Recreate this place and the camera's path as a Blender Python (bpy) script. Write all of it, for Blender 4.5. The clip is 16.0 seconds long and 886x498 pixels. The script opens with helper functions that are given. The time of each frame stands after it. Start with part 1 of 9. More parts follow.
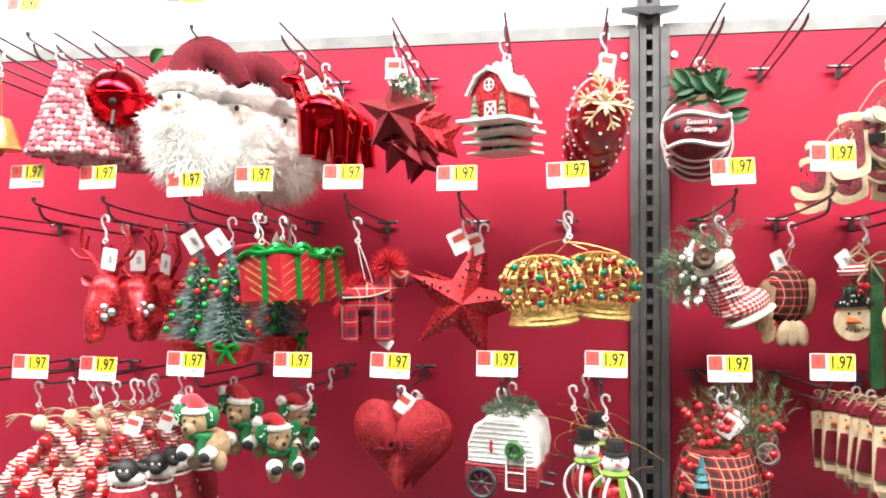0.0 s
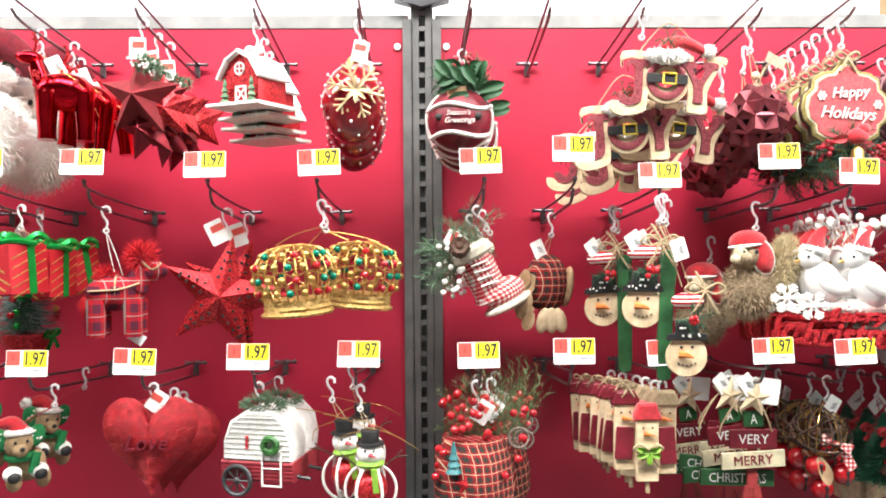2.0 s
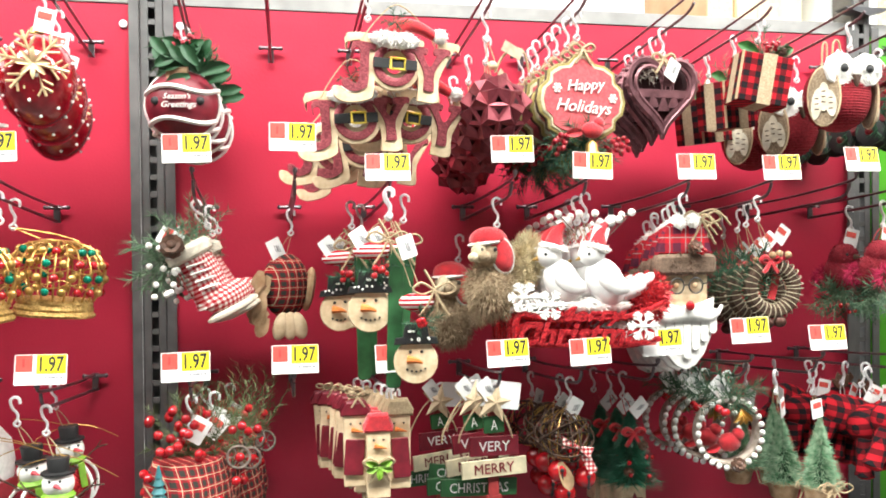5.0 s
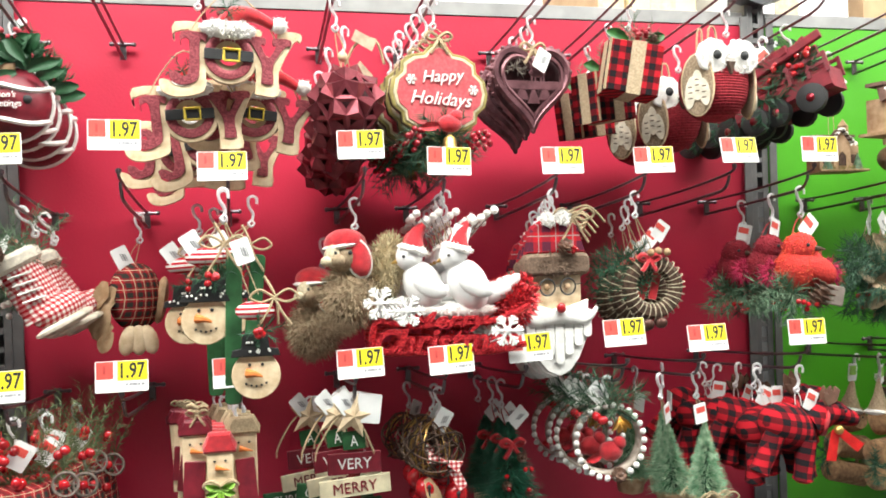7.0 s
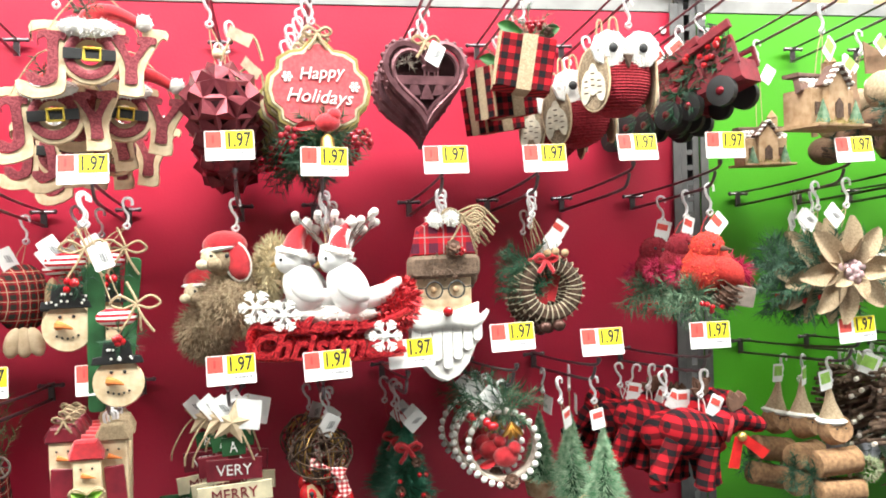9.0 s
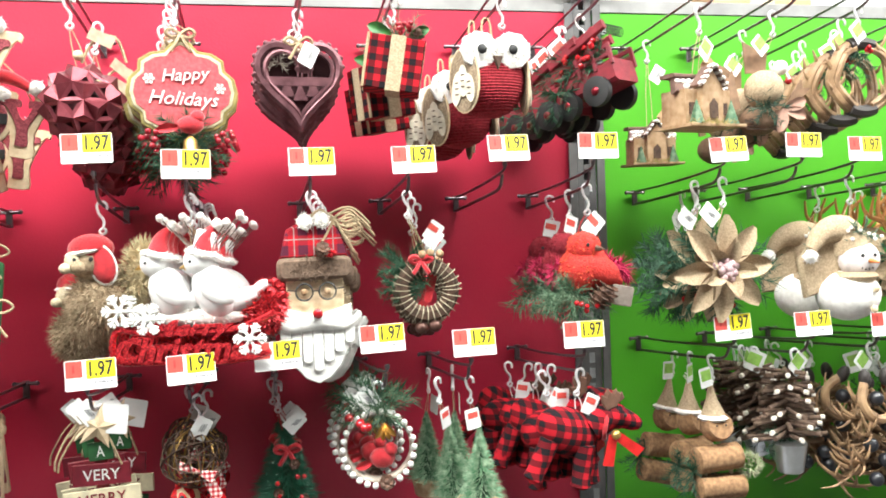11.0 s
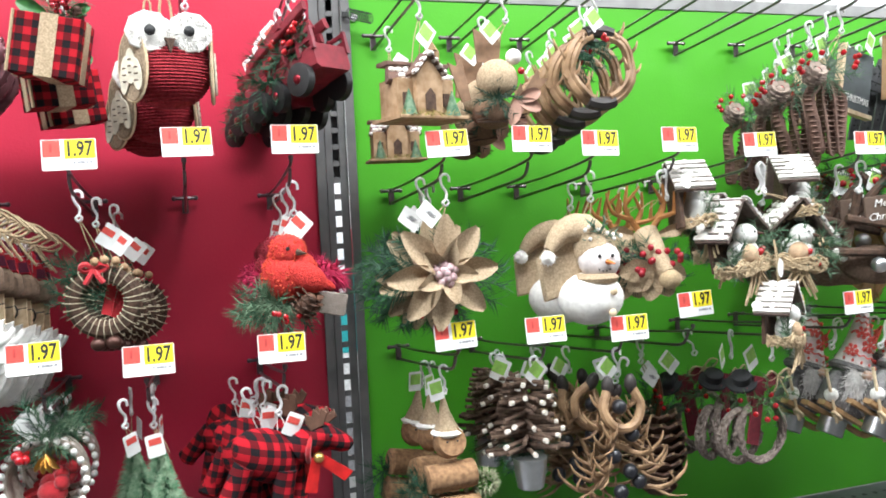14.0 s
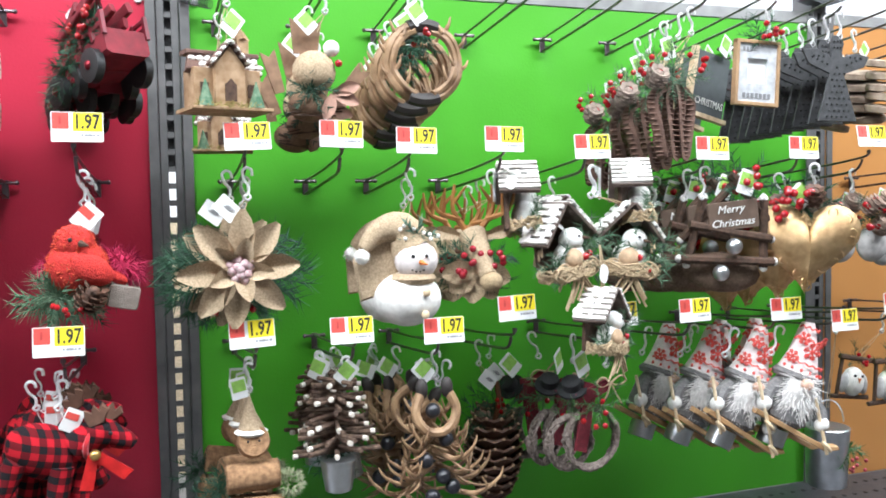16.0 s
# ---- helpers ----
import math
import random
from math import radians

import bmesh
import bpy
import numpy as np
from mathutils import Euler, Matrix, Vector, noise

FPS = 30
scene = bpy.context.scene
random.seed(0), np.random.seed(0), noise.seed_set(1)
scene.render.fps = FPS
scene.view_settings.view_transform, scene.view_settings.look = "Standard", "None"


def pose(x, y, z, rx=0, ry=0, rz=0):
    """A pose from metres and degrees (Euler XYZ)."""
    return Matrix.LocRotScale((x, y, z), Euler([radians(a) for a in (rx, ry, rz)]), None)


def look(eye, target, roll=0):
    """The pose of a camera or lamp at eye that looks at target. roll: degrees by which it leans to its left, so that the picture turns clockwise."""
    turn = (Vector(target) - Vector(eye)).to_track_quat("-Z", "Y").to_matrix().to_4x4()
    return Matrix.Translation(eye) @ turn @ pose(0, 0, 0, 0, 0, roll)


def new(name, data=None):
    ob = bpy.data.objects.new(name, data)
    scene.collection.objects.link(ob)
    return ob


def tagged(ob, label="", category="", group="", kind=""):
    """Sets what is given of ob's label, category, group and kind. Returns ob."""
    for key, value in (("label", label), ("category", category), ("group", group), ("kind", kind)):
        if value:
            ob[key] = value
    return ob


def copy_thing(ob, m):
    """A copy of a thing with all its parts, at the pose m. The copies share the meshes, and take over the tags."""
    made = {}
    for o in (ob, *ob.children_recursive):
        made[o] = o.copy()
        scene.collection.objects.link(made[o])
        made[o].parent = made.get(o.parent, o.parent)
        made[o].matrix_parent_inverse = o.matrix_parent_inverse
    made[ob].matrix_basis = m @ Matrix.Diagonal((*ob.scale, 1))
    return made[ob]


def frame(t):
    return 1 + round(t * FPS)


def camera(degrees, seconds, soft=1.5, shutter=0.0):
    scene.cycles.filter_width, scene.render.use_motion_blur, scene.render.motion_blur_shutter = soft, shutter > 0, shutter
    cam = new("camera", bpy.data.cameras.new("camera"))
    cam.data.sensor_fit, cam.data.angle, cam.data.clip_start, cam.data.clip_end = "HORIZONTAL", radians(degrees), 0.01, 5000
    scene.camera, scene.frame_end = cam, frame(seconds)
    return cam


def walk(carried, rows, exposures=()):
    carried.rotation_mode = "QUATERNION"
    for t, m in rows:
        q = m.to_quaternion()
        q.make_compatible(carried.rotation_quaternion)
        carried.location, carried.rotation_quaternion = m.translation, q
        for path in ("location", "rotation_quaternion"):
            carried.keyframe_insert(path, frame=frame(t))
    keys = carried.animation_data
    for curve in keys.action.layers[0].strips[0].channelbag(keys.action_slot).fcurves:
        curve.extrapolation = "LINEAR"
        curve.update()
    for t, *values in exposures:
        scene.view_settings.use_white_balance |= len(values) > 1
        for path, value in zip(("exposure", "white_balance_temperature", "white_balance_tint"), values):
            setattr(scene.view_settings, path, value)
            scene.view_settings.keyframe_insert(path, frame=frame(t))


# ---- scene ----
cam = camera(56.2, 16.0, 1.8)
PATH = [
    (0, (0.29, -0.063, 1.506), (-0.004, 1.915, 1.475), -0.3),
    (0.5, (0.32, -0.056, 1.5), (0.11, 1.932, 1.466), -0.2),
    (1, (0.35, -0.048, 1.496), (0.231, 1.948, 1.459), -0.1),
    (1.5, (0.387, -0.042, 1.492), (0.353, 1.958, 1.459), -0.2),
    (2, (0.43, -0.035, 1.491), (0.47, 1.965, 1.457), -0.4),
    (2.5, (0.471, -0.025, 1.487), (0.579, 1.972, 1.457), -0.4),
    (3, (0.503, -0.021, 1.486), (0.681, 1.971, 1.46), -0.4),
    (3.5, (0.527, -0.013, 1.49), (0.767, 1.972, 1.457), -0.5),
    (4, (0.548, 0.002, 1.492), (0.847, 1.979, 1.447), -0.5),
    (4.5, (0.573, 0.023, 1.486), (0.933, 1.99, 1.451), -0.2),
    (7, (0.759, 0.078, 1.467), (1.219, 2.024, 1.465), -1.8),
    (7.5, (0.814, 0.073, 1.466), (1.245, 2.025, 1.454), -2.0),
    (8, (0.863, 0.074, 1.476), (1.261, 2.033, 1.437), -2.0),
    (10.5, (1.03, 0.05, 1.495), (1.454, 2.004, 1.435), -1.8),
    (11, (1.067, 0.041, 1.493), (1.517, 1.989, 1.428), -2.2),
    (11.5, (1.092, 0.037, 1.487), (1.58, 1.975, 1.428), -2.6),
    (12, (1.121, 0.034, 1.488), (1.643, 1.964, 1.43), -3.0),
    (12.5, (1.165, 0.037, 1.488), (1.726, 1.956, 1.426), -2.8),
    (13, (1.231, 0.053, 1.477), (1.826, 1.962, 1.423), -2.5),
    (13.5, (1.309, 0.059, 1.479), (1.909, 1.966, 1.417), -2.5),
    (14, (1.364, 0.064, 1.484), (1.987, 1.963, 1.409), -2.7),
    (14.5, (1.427, 0.056, 1.482), (2.053, 1.954, 1.402), -2.3),
    (15, (1.491, 0.041, 1.482), (2.109, 1.941, 1.397), -1.8),
    (15.5, (1.553, 0.029, 1.486), (2.167, 1.93, 1.388), -1.2),
    (16, (1.597, 0.015, 1.49), (2.235, 1.907, 1.383), -0.9),
]
EXPOSURES = [(0.0, 0.05, 6400, 7), (4.5, 0.03, 6400, 4), (7.0, -0.24, 6350, 3), (8.0, -0.02, 6350, 3), (10.5, 0.09, 6300, 3), (13.0, -0.09, 6050, 4), (14.5, -0.38, 5850, 5), (16.0, -0.35, 5700, 5)]
walk(cam, [(t, look(eye, target, roll)) for t, eye, target, roll in PATH], EXPOSURES)

# ---- light: a store with rows of ceiling tubes over each aisle ----
world = bpy.data.worlds.new("store_air")
scene.world = world
world.use_nodes = True
world.node_tree.nodes["Background"].inputs[0].default_value = (1.0, 0.97, 0.95, 1)
world.node_tree.nodes["Background"].inputs[1].default_value = 0.16
LAMP_POWER = 128.0


def ceiling_lamp(x, y, z=2.9, length=2.3, width=0.3):
    data = bpy.data.lights.new("tube_light", "AREA")
    data.shape, data.size, data.size_y = "RECTANGLE", length, width
    data.energy, data.color = LAMP_POWER, (1.0, 0.96, 0.92)
    ob = new("tube_light", data)
    ob.location = (x, y, z)
    return ob


for lx in (-1.6, 0.9, 3.4):
    for ly in (0.33, 4.2):
        ceiling_lamp(lx, ly)

# ---- materials ----
MATS = {}


def tint(c, k):
    return (min(1, c[0] * k), min(1, c[1] * k), min(1, c[2] * k), 1)


def base_nodes(name):
    m = bpy.data.materials.new(name)
    m.use_nodes = True
    nt = m.node_tree
    return m, nt, nt.nodes["Principled BSDF"], nt.nodes.new("ShaderNodeTexCoord")


def mat(name, c, rough=0.6, metal=0.0, c2=None, scale=90.0, bump=0.25, bscale=700.0, sheen=0.0, coat=0.0, trans=0.0):
    """A plain surface with stains at a large scale, grain at a small one."""
    if name in MATS:
        return MATS[name]
    m, nt, bs, tc = base_nodes(name)
    n = nt.nodes.new("ShaderNodeTexNoise")
    n.inputs["Scale"].default_value, n.inputs["Detail"].default_value = scale, 4
    nt.links.new(tc.outputs["Object"], n.inputs["Vector"])
    ramp = nt.nodes.new("ShaderNodeValToRGB")
    ramp.color_ramp.elements[0].position, ramp.color_ramp.elements[1].position = 0.34, 0.68
    ramp.color_ramp.elements[0].color = tint(c2, 1) if c2 else tint(c, 0.74)
    ramp.color_ramp.elements[1].color = tint(c, 1.08)
    nt.links.new(n.outputs["Fac"], ramp.inputs["Fac"])
    nt.links.new(ramp.outputs["Color"], bs.inputs["Base Color"])
    f = nt.nodes.new("ShaderNodeTexNoise")
    f.inputs["Scale"].default_value, f.inputs["Detail"].default_value = bscale, 3
    nt.links.new(tc.outputs["Object"], f.inputs["Vector"])
    b = nt.nodes.new("ShaderNodeBump")
    b.inputs["Strength"].default_value, b.inputs["Distance"].default_value = bump, 0.002
    nt.links.new(f.outputs["Fac"], b.inputs["Height"])
    nt.links.new(b.outputs["Normal"], bs.inputs["Normal"])
    bs.inputs["Roughness"].default_value, bs.inputs["Metallic"].default_value = rough, metal
    bs.inputs["Sheen Weight"].default_value, bs.inputs["Coat Weight"].default_value = sheen, coat
    bs.inputs["Transmission Weight"].default_value = trans
    MATS[name] = m
    return m


def glitter(name, c, c2, size=900.0, rough=0.3, metal=0.75):
    """Glitter flakes: small cells, each with a tone and a tilt of its own."""
    if name in MATS:
        return MATS[name]
    m, nt, bs, tc = base_nodes(name)
    v = nt.nodes.new("ShaderNodeTexVoronoi")
    v.inputs["Scale"].default_value = size
    nt.links.new(tc.outputs["Object"], v.inputs["Vector"])
    sep = nt.nodes.new("ShaderNodeSeparateColor")
    nt.links.new(v.outputs["Color"], sep.inputs["Color"])
    ramp = nt.nodes.new("ShaderNodeValToRGB")
    ramp.color_ramp.elements[0].color, ramp.color_ramp.elements[1].color = tint(c2, 1), tint(c, 1)
    ramp.color_ramp.elements[0].position, ramp.color_ramp.elements[1].position = 0.2, 0.85
    nt.links.new(sep.outputs["Red"], ramp.inputs["Fac"])
    nt.links.new(ramp.outputs["Color"], bs.inputs["Base Color"])
    b = nt.nodes.new("ShaderNodeBump")
    b.inputs["Strength"].default_value, b.inputs["Distance"].default_value = 0.9, 0.002
    nt.links.new(sep.outputs["Green"], b.inputs["Height"])
    nt.links.new(b.outputs["Normal"], bs.inputs["Normal"])
    bs.inputs["Roughness"].default_value, bs.inputs["Metallic"].default_value = rough, metal
    MATS[name] = m
    return m


def check(name, a, b, mid, size=0.011, thin=None, turn=(0, 0, 0), bands=False):
    """Woven check: two sets of stripes; where both cross the dark colour, where one does the middle tone; thin: an overcheck line."""
    if name in MATS:
        return MATS[name]
    m, nt, bs, tc = base_nodes(name)
    mp = nt.nodes.new("ShaderNodeMapping")
    mp.inputs["Rotation"].default_value = turn
    nt.links.new(tc.outputs["Object"], mp.inputs["Vector"])
    sep = nt.nodes.new("ShaderNodeSeparateXYZ")
    nt.links.new(mp.outputs["Vector"], sep.inputs["Vector"])

    def math_node(op, x, y=None):
        n = nt.nodes.new("ShaderNodeMath")
        n.operation = op
        for i, v in ((0, x), (1, y)):
            if v is None:
                continue
            if isinstance(v, (int, float)):
                n.inputs[i].default_value = v
            else:
                nt.links.new(v, n.inputs[i])
        return n.outputs[0]

    def stripe(axis, period, width):
        return math_node("LESS_THAN", math_node("FLOORED_MODULO", axis, period), width)

    xy = math_node("ADD", sep.outputs["X"], math_node("MULTIPLY", sep.outputs["Y"], 0.7))
    level = stripe(sep.outputs["Z"], 2 * size, size)
    total = math_node("MULTIPLY", level, 2.0) if bands else math_node("ADD", stripe(xy, 2 * size, size), level)
    ramp = nt.nodes.new("ShaderNodeValToRGB")
    ramp.color_ramp.interpolation = "CONSTANT"
    ramp.color_ramp.elements[0].color = tint(a, 1)
    ramp.color_ramp.elements[1].position, ramp.color_ramp.elements[1].color = 0.3, tint(mid, 1)
    e = ramp.color_ramp.elements.new(0.8)
    e.color = tint(b, 1)
    nt.links.new(math_node("MULTIPLY", total, 0.5), ramp.inputs["Fac"])
    out = ramp.outputs["Color"]
    if thin:
        line = math_node("MAXIMUM", stripe(math_node("ADD", xy, size * 0.45), 2 * size, size * 0.11), stripe(math_node("ADD", sep.outputs["Z"], size * 0.45), 2 * size, size * 0.11))
        mix = nt.nodes.new("ShaderNodeMixRGB")
        mix.inputs[2].default_value = tint(thin, 1)
        nt.links.new(line, mix.inputs[0])
        nt.links.new(out, mix.inputs[1])
        out = mix.outputs[0]
    nt.links.new(out, bs.inputs["Base Color"])
    f = nt.nodes.new("ShaderNodeTexNoise")
    f.inputs["Scale"].default_value = 900
    nt.links.new(tc.outputs["Object"], f.inputs["Vector"])
    bu = nt.nodes.new("ShaderNodeBump")
    bu.inputs["Strength"].default_value, bu.inputs["Distance"].default_value = 0.5, 0.002
    nt.links.new(f.outputs["Fac"], bu.inputs["Height"])
    nt.links.new(bu.outputs["Normal"], bs.inputs["Normal"])
    bs.inputs["Roughness"].default_value, bs.inputs["Specular IOR Level"].default_value = 0.95, 0.15
    MATS[name] = m
    return m


def panel_mat(name, c):
    """Painted hardboard: slight waves that bend its sheen, faint scuffs."""
    m = mat(name, c, 0.42, 0, tint(c, 0.9)[:3], 2.2, 0.12, 260)
    nt = m.node_tree
    bs, tc = nt.nodes["Principled BSDF"], nt.nodes["Texture Coordinate"]
    w = nt.nodes.new("ShaderNodeTexNoise")
    w.inputs["Scale"].default_value = 5.0
    nt.links.new(tc.outputs["Object"], w.inputs["Vector"])
    b = nt.nodes.new("ShaderNodeBump")
    b.inputs["Strength"].default_value, b.inputs["Distance"].default_value = 0.35, 0.02
    nt.links.new(w.outputs["Fac"], b.inputs["Height"])
    first = [n for n in nt.nodes if n.bl_idname == "ShaderNodeBump" and n != b][0]
    nt.links.new(b.outputs["Normal"], first.inputs["Normal"])
    return m


RED_PANEL = panel_mat("red_painted_board", (0.45, 0.018, 0.050))
GREEN_PANEL = panel_mat("green_painted_board", (0.085, 0.37, 0.018))
ORANGE_PANEL = panel_mat("orange_painted_board", (0.52, 0.24, 0.07))
STEEL = mat("grey_powder_coated_steel", (0.16, 0.155, 0.155), 0.45, 0.3, (0.12, 0.12, 0.12), 30, 0.1)
RAIL = mat("pale_grey_rail", (0.36, 0.355, 0.35), 0.4, 0.2, None, 20, 0.05)
DARK_STEEL = mat("dark_grey_steel", (0.09, 0.09, 0.10), 0.45, 0.4, None, 30, 0.1)
WIRE = mat("dark_wire", (0.17, 0.14, 0.15), 0.3, 0.85, None, 200, 0.05)
WHITE_METAL = mat("white_enamelled_metal", (0.82, 0.82, 0.83), 0.4, 0, (0.76, 0.77, 0.79), 3, 0.03)
FLOOR_MAT = mat("polished_floor_tile", (0.16, 0.155, 0.15), 0.3, 0, (0.12, 0.12, 0.115), 2, 0.05)
PAPER = mat("white_card", (0.83, 0.83, 0.82), 0.55, 0, (0.78, 0.78, 0.77), 40, 0.04)
TAG_RED = mat("tag_red", (0.75, 0.10, 0.08), 0.5, 0, None, 40, 0.03)
TAG_YELLOW = mat("tag_yellow", (0.88, 0.74, 0.02), 0.5, 0, (0.82, 0.68, 0.02), 40, 0.03)
INK = mat("black_ink", (0.02, 0.02, 0.02), 0.6)
GREY_INK = mat("grey_ink", (0.35, 0.35, 0.36), 0.6)
TAG_GREEN = mat("tag_leaf_green", (0.35, 0.62, 0.12), 0.55)
CLEAR = mat("milky_plastic", (0.84, 0.82, 0.83), 0.3, 0, (0.76, 0.74, 0.76), 60, 0.05, trans=0.4)


# ---- geometry: a shape is (vertices, faces) ----
def join(*shapes):
    vs, fs = [], []
    for v, f in shapes:
        k = len(vs)
        vs += v
        fs += [tuple(i + k for i in q) for q in f]
    return vs, fs


def put(g, x=0, y=0, z=0, rx=0, ry=0, rz=0, s=1):
    m = pose(x, y, z, rx, ry, rz)
    if isinstance(s, (int, float)):
        s = (s, s, s)
    return [tuple(m @ Vector((v[0] * s[0], v[1] * s[1], v[2] * s[2]))) for v in g[0]], g[1]


def slab(outline, depth, bev=0.0):
    """An outline in x and z, anticlockwise seen from the front, drawn out along y from -depth/2, with a chamfer."""
    n = len(outline)
    cx, cz = sum(p[0] for p in outline) / n, sum(p[1] for p in outline) / n

    def inset(k):
        out = []
        for i in range(n):
            a, b, c = outline[i - 1], outline[i], outline[(i + 1) % n]
            d = Vector((c[0] - a[0], c[1] - a[1]))
            d = d.normalized() if d.length > 1e-9 else Vector((1, 0))
            out.append((b[0] - d.y * k, b[1] + d.x * k))
        return out

    rings = [(inset(bev), -depth / 2), (outline, -depth / 2 + bev), (outline, depth / 2 - bev), (inset(bev), depth / 2)] if bev else [(outline, -depth / 2), (outline, depth / 2)]
    vs = [(p[0], y, p[1]) for ring, y in rings for p in ring]
    fs = [tuple(range(n)), tuple(reversed(range(len(vs) - n, len(vs))))]
    for r in range(len(rings) - 1):
        for i in range(n):
            j = (i + 1) % n
            fs.append((r * n + j, r * n + i, (r + 1) * n + i, (r + 1) * n + j))
    return vs, fs


def rect(w, h, r=0.0, k=3):
    if not r:
        return [(-w / 2, -h / 2), (w / 2, -h / 2), (w / 2, h / 2), (-w / 2, h / 2)]
    out = []
    for cx, cz, a0 in ((w / 2 - r, -h / 2 + r, -90), (w / 2 - r, h / 2 - r, 0), (-w / 2 + r, h / 2 - r, 90), (-w / 2 + r, -h / 2 + r, 180)):
        for i in range(k + 1):
            a = radians(a0 + 90 * i / k)
            out.append((cx + r * math.cos(a), cz + r * math.sin(a)))
    return out


def box(w, d, h, bev=0.0):
    return slab(rect(w, h), d, bev)


def ball(rx, ry=None, rz=None, seg=14, rings=9):
    ry, rz = ry or rx, rz or rx
    vs, fs = [(0, 0, rz)], []
    for i in range(1, rings):
        a = math.pi * i / rings
        for j in range(seg):
            b = 2 * math.pi * j / seg
            vs.append((rx * math.sin(a) * math.cos(b), ry * math.sin(a) * math.sin(b), rz * math.cos(a)))
    vs.append((0, 0, -rz))
    for j in range(seg):
        fs.append((0, 1 + j, 1 + (j + 1) % seg))
        k = 1 + (rings - 2) * seg
        fs.append((len(vs) - 1, k + (j + 1) % seg, k + j))
    for i in range(rings - 2):
        for j in range(seg):
            a, b = 1 + i * seg + j, 1 + i * seg + (j + 1) % seg
            fs.append((a, a + seg, b + seg, b))
    return vs, fs


def lathe(profile, seg=18, wob=0.0, rnd=None):
    """A profile of (radius, z), from top to bottom, turned about z."""
    vs, fs = [], []
    for r, z in profile:
        for j in range(seg):
            b = 2 * math.pi * j / seg
            k = 1 + (wob * (rnd.random() - 0.5) if rnd else 0)
            vs.append((r * k * math.cos(b), r * k * math.sin(b), z))
    for i in range(len(profile) - 1):
        for j in range(seg):
            a, b = i * seg + j, i * seg + (j + 1) % seg
            fs.append((a, a + seg, b + seg, b))
    fs.append(tuple(range(seg)))
    fs.append(tuple(reversed(range(len(vs) - seg, len(vs)))))
    return vs, fs


def smooth(pts, k=4):
    """More points on a smooth line through those given."""
    p = [Vector(q) for q in pts]
    out = []
    for i in range(len(p) - 1):
        a, b, c, d = p[max(0, i - 1)], p[i], p[i + 1], p[min(len(p) - 1, i + 2)]
        for j in range(k):
            t = j / k
            out.append(0.5 * (2 * b + (c - a) * t + (2 * a - 5 * b + 4 * c - d) * t * t + (3 * b - a - 3 * c + d) * t ** 3))
    return out + [p[-1]]


def tube(pts, r, seg=6, r2=None, flat=1.0):
    """A round bar along points; r2: the radius at its end."""
    p = [Vector(q) for q in pts]
    n = len(p)
    vs, fs = [], []
    side = None
    for i in range(n):
        d = (p[min(i + 1, n - 1)] - p[max(i - 1, 0)])
        d = d.normalized() if d.length > 1e-9 else Vector((0, 0, 1))
        if side is None:
            side = d.orthogonal().normalized()
        side = (side - d * side.dot(d))
        side = side.normalized() if side.length > 1e-6 else d.orthogonal().normalized()
        up = d.cross(side)
        k = r if r2 is None else r + (r2 - r) * i / max(1, n - 1)
        for j in range(seg):
            a = 2 * math.pi * j / seg
            vs.append(tuple(p[i] + side * (k * math.cos(a)) + up * (k * flat * math.sin(a))))
    for i in range(n - 1):
        for j in range(seg):
            a, b = i * seg + j, i * seg + (j + 1) % seg
            fs.append((a, b, b + seg, a + seg))
    fs += [tuple(reversed(range(seg))), tuple(range(len(vs) - seg, len(vs)))]
    return vs, fs


def ring(R, r, seg=28, cs=6, rz=None, a0=0, a1=360):
    """A hoop that stands in x and z."""
    rz = rz or R
    return tube([(R * math.cos(radians(a0 + (a1 - a0) * i / seg)), 0, rz * math.sin(radians(a0 + (a1 - a0) * i / seg))) for i in range(seg + 1)], r, cs)


def blades(pairs, w):
    """Thin pointed blades, each from a root to a tip."""
    vs, fs = [], []
    for a, b in pairs:
        a, b = Vector(a), Vector(b)
        d = b - a
        s = d.cross(Vector((0.3, 1, 0.2))).normalized() * (w / 2)
        u = d.cross(s).normalized() * (w / 2)
        k = len(vs)
        vs += [tuple(a - s), tuple(a + s), tuple(a + u), tuple(b)]
        fs += [(k, k + 1, k + 3), (k + 1, k + 2, k + 3), (k + 2, k, k + 3)]
    return vs, fs


def fuzz(rnd, rx, ry, rz, n, length, w, droop=0.0, inner=0.85):
    """Fibres that stand out from an ellipsoid."""
    out = []
    for _ in range(n):
        d = Vector((rnd.gauss(0, 1), rnd.gauss(0, 1), rnd.gauss(0, 1))).normalized()
        a = Vector((d.x * rx, d.y * ry, d.z * rz)) * inner
        e = (d + Vector((rnd.gauss(0, 0.35), rnd.gauss(0, 0.35), rnd.gauss(0, 0.35) - droop))).normalized()
        out.append((a, a + e * length * rnd.uniform(0.5, 1.15)))
    return blades(out, w)


def sprig(rnd, a, b, n, length, w, lean=0.9):
    """Needles round a stem from a to b."""
    a, b = Vector(a), Vector(b)
    d = (b - a).normalized()
    out = []
    for i in range(n):
        p = a.lerp(b, i / n)
        q = Vector((rnd.gauss(0, 1), rnd.gauss(0, 1), rnd.gauss(0, 1)))
        q = (q - d * q.dot(d)).normalized()
        out.append((p, p + (q + d * lean).normalized() * length * rnd.uniform(0.6, 1.1)))
    return blades(out, w)


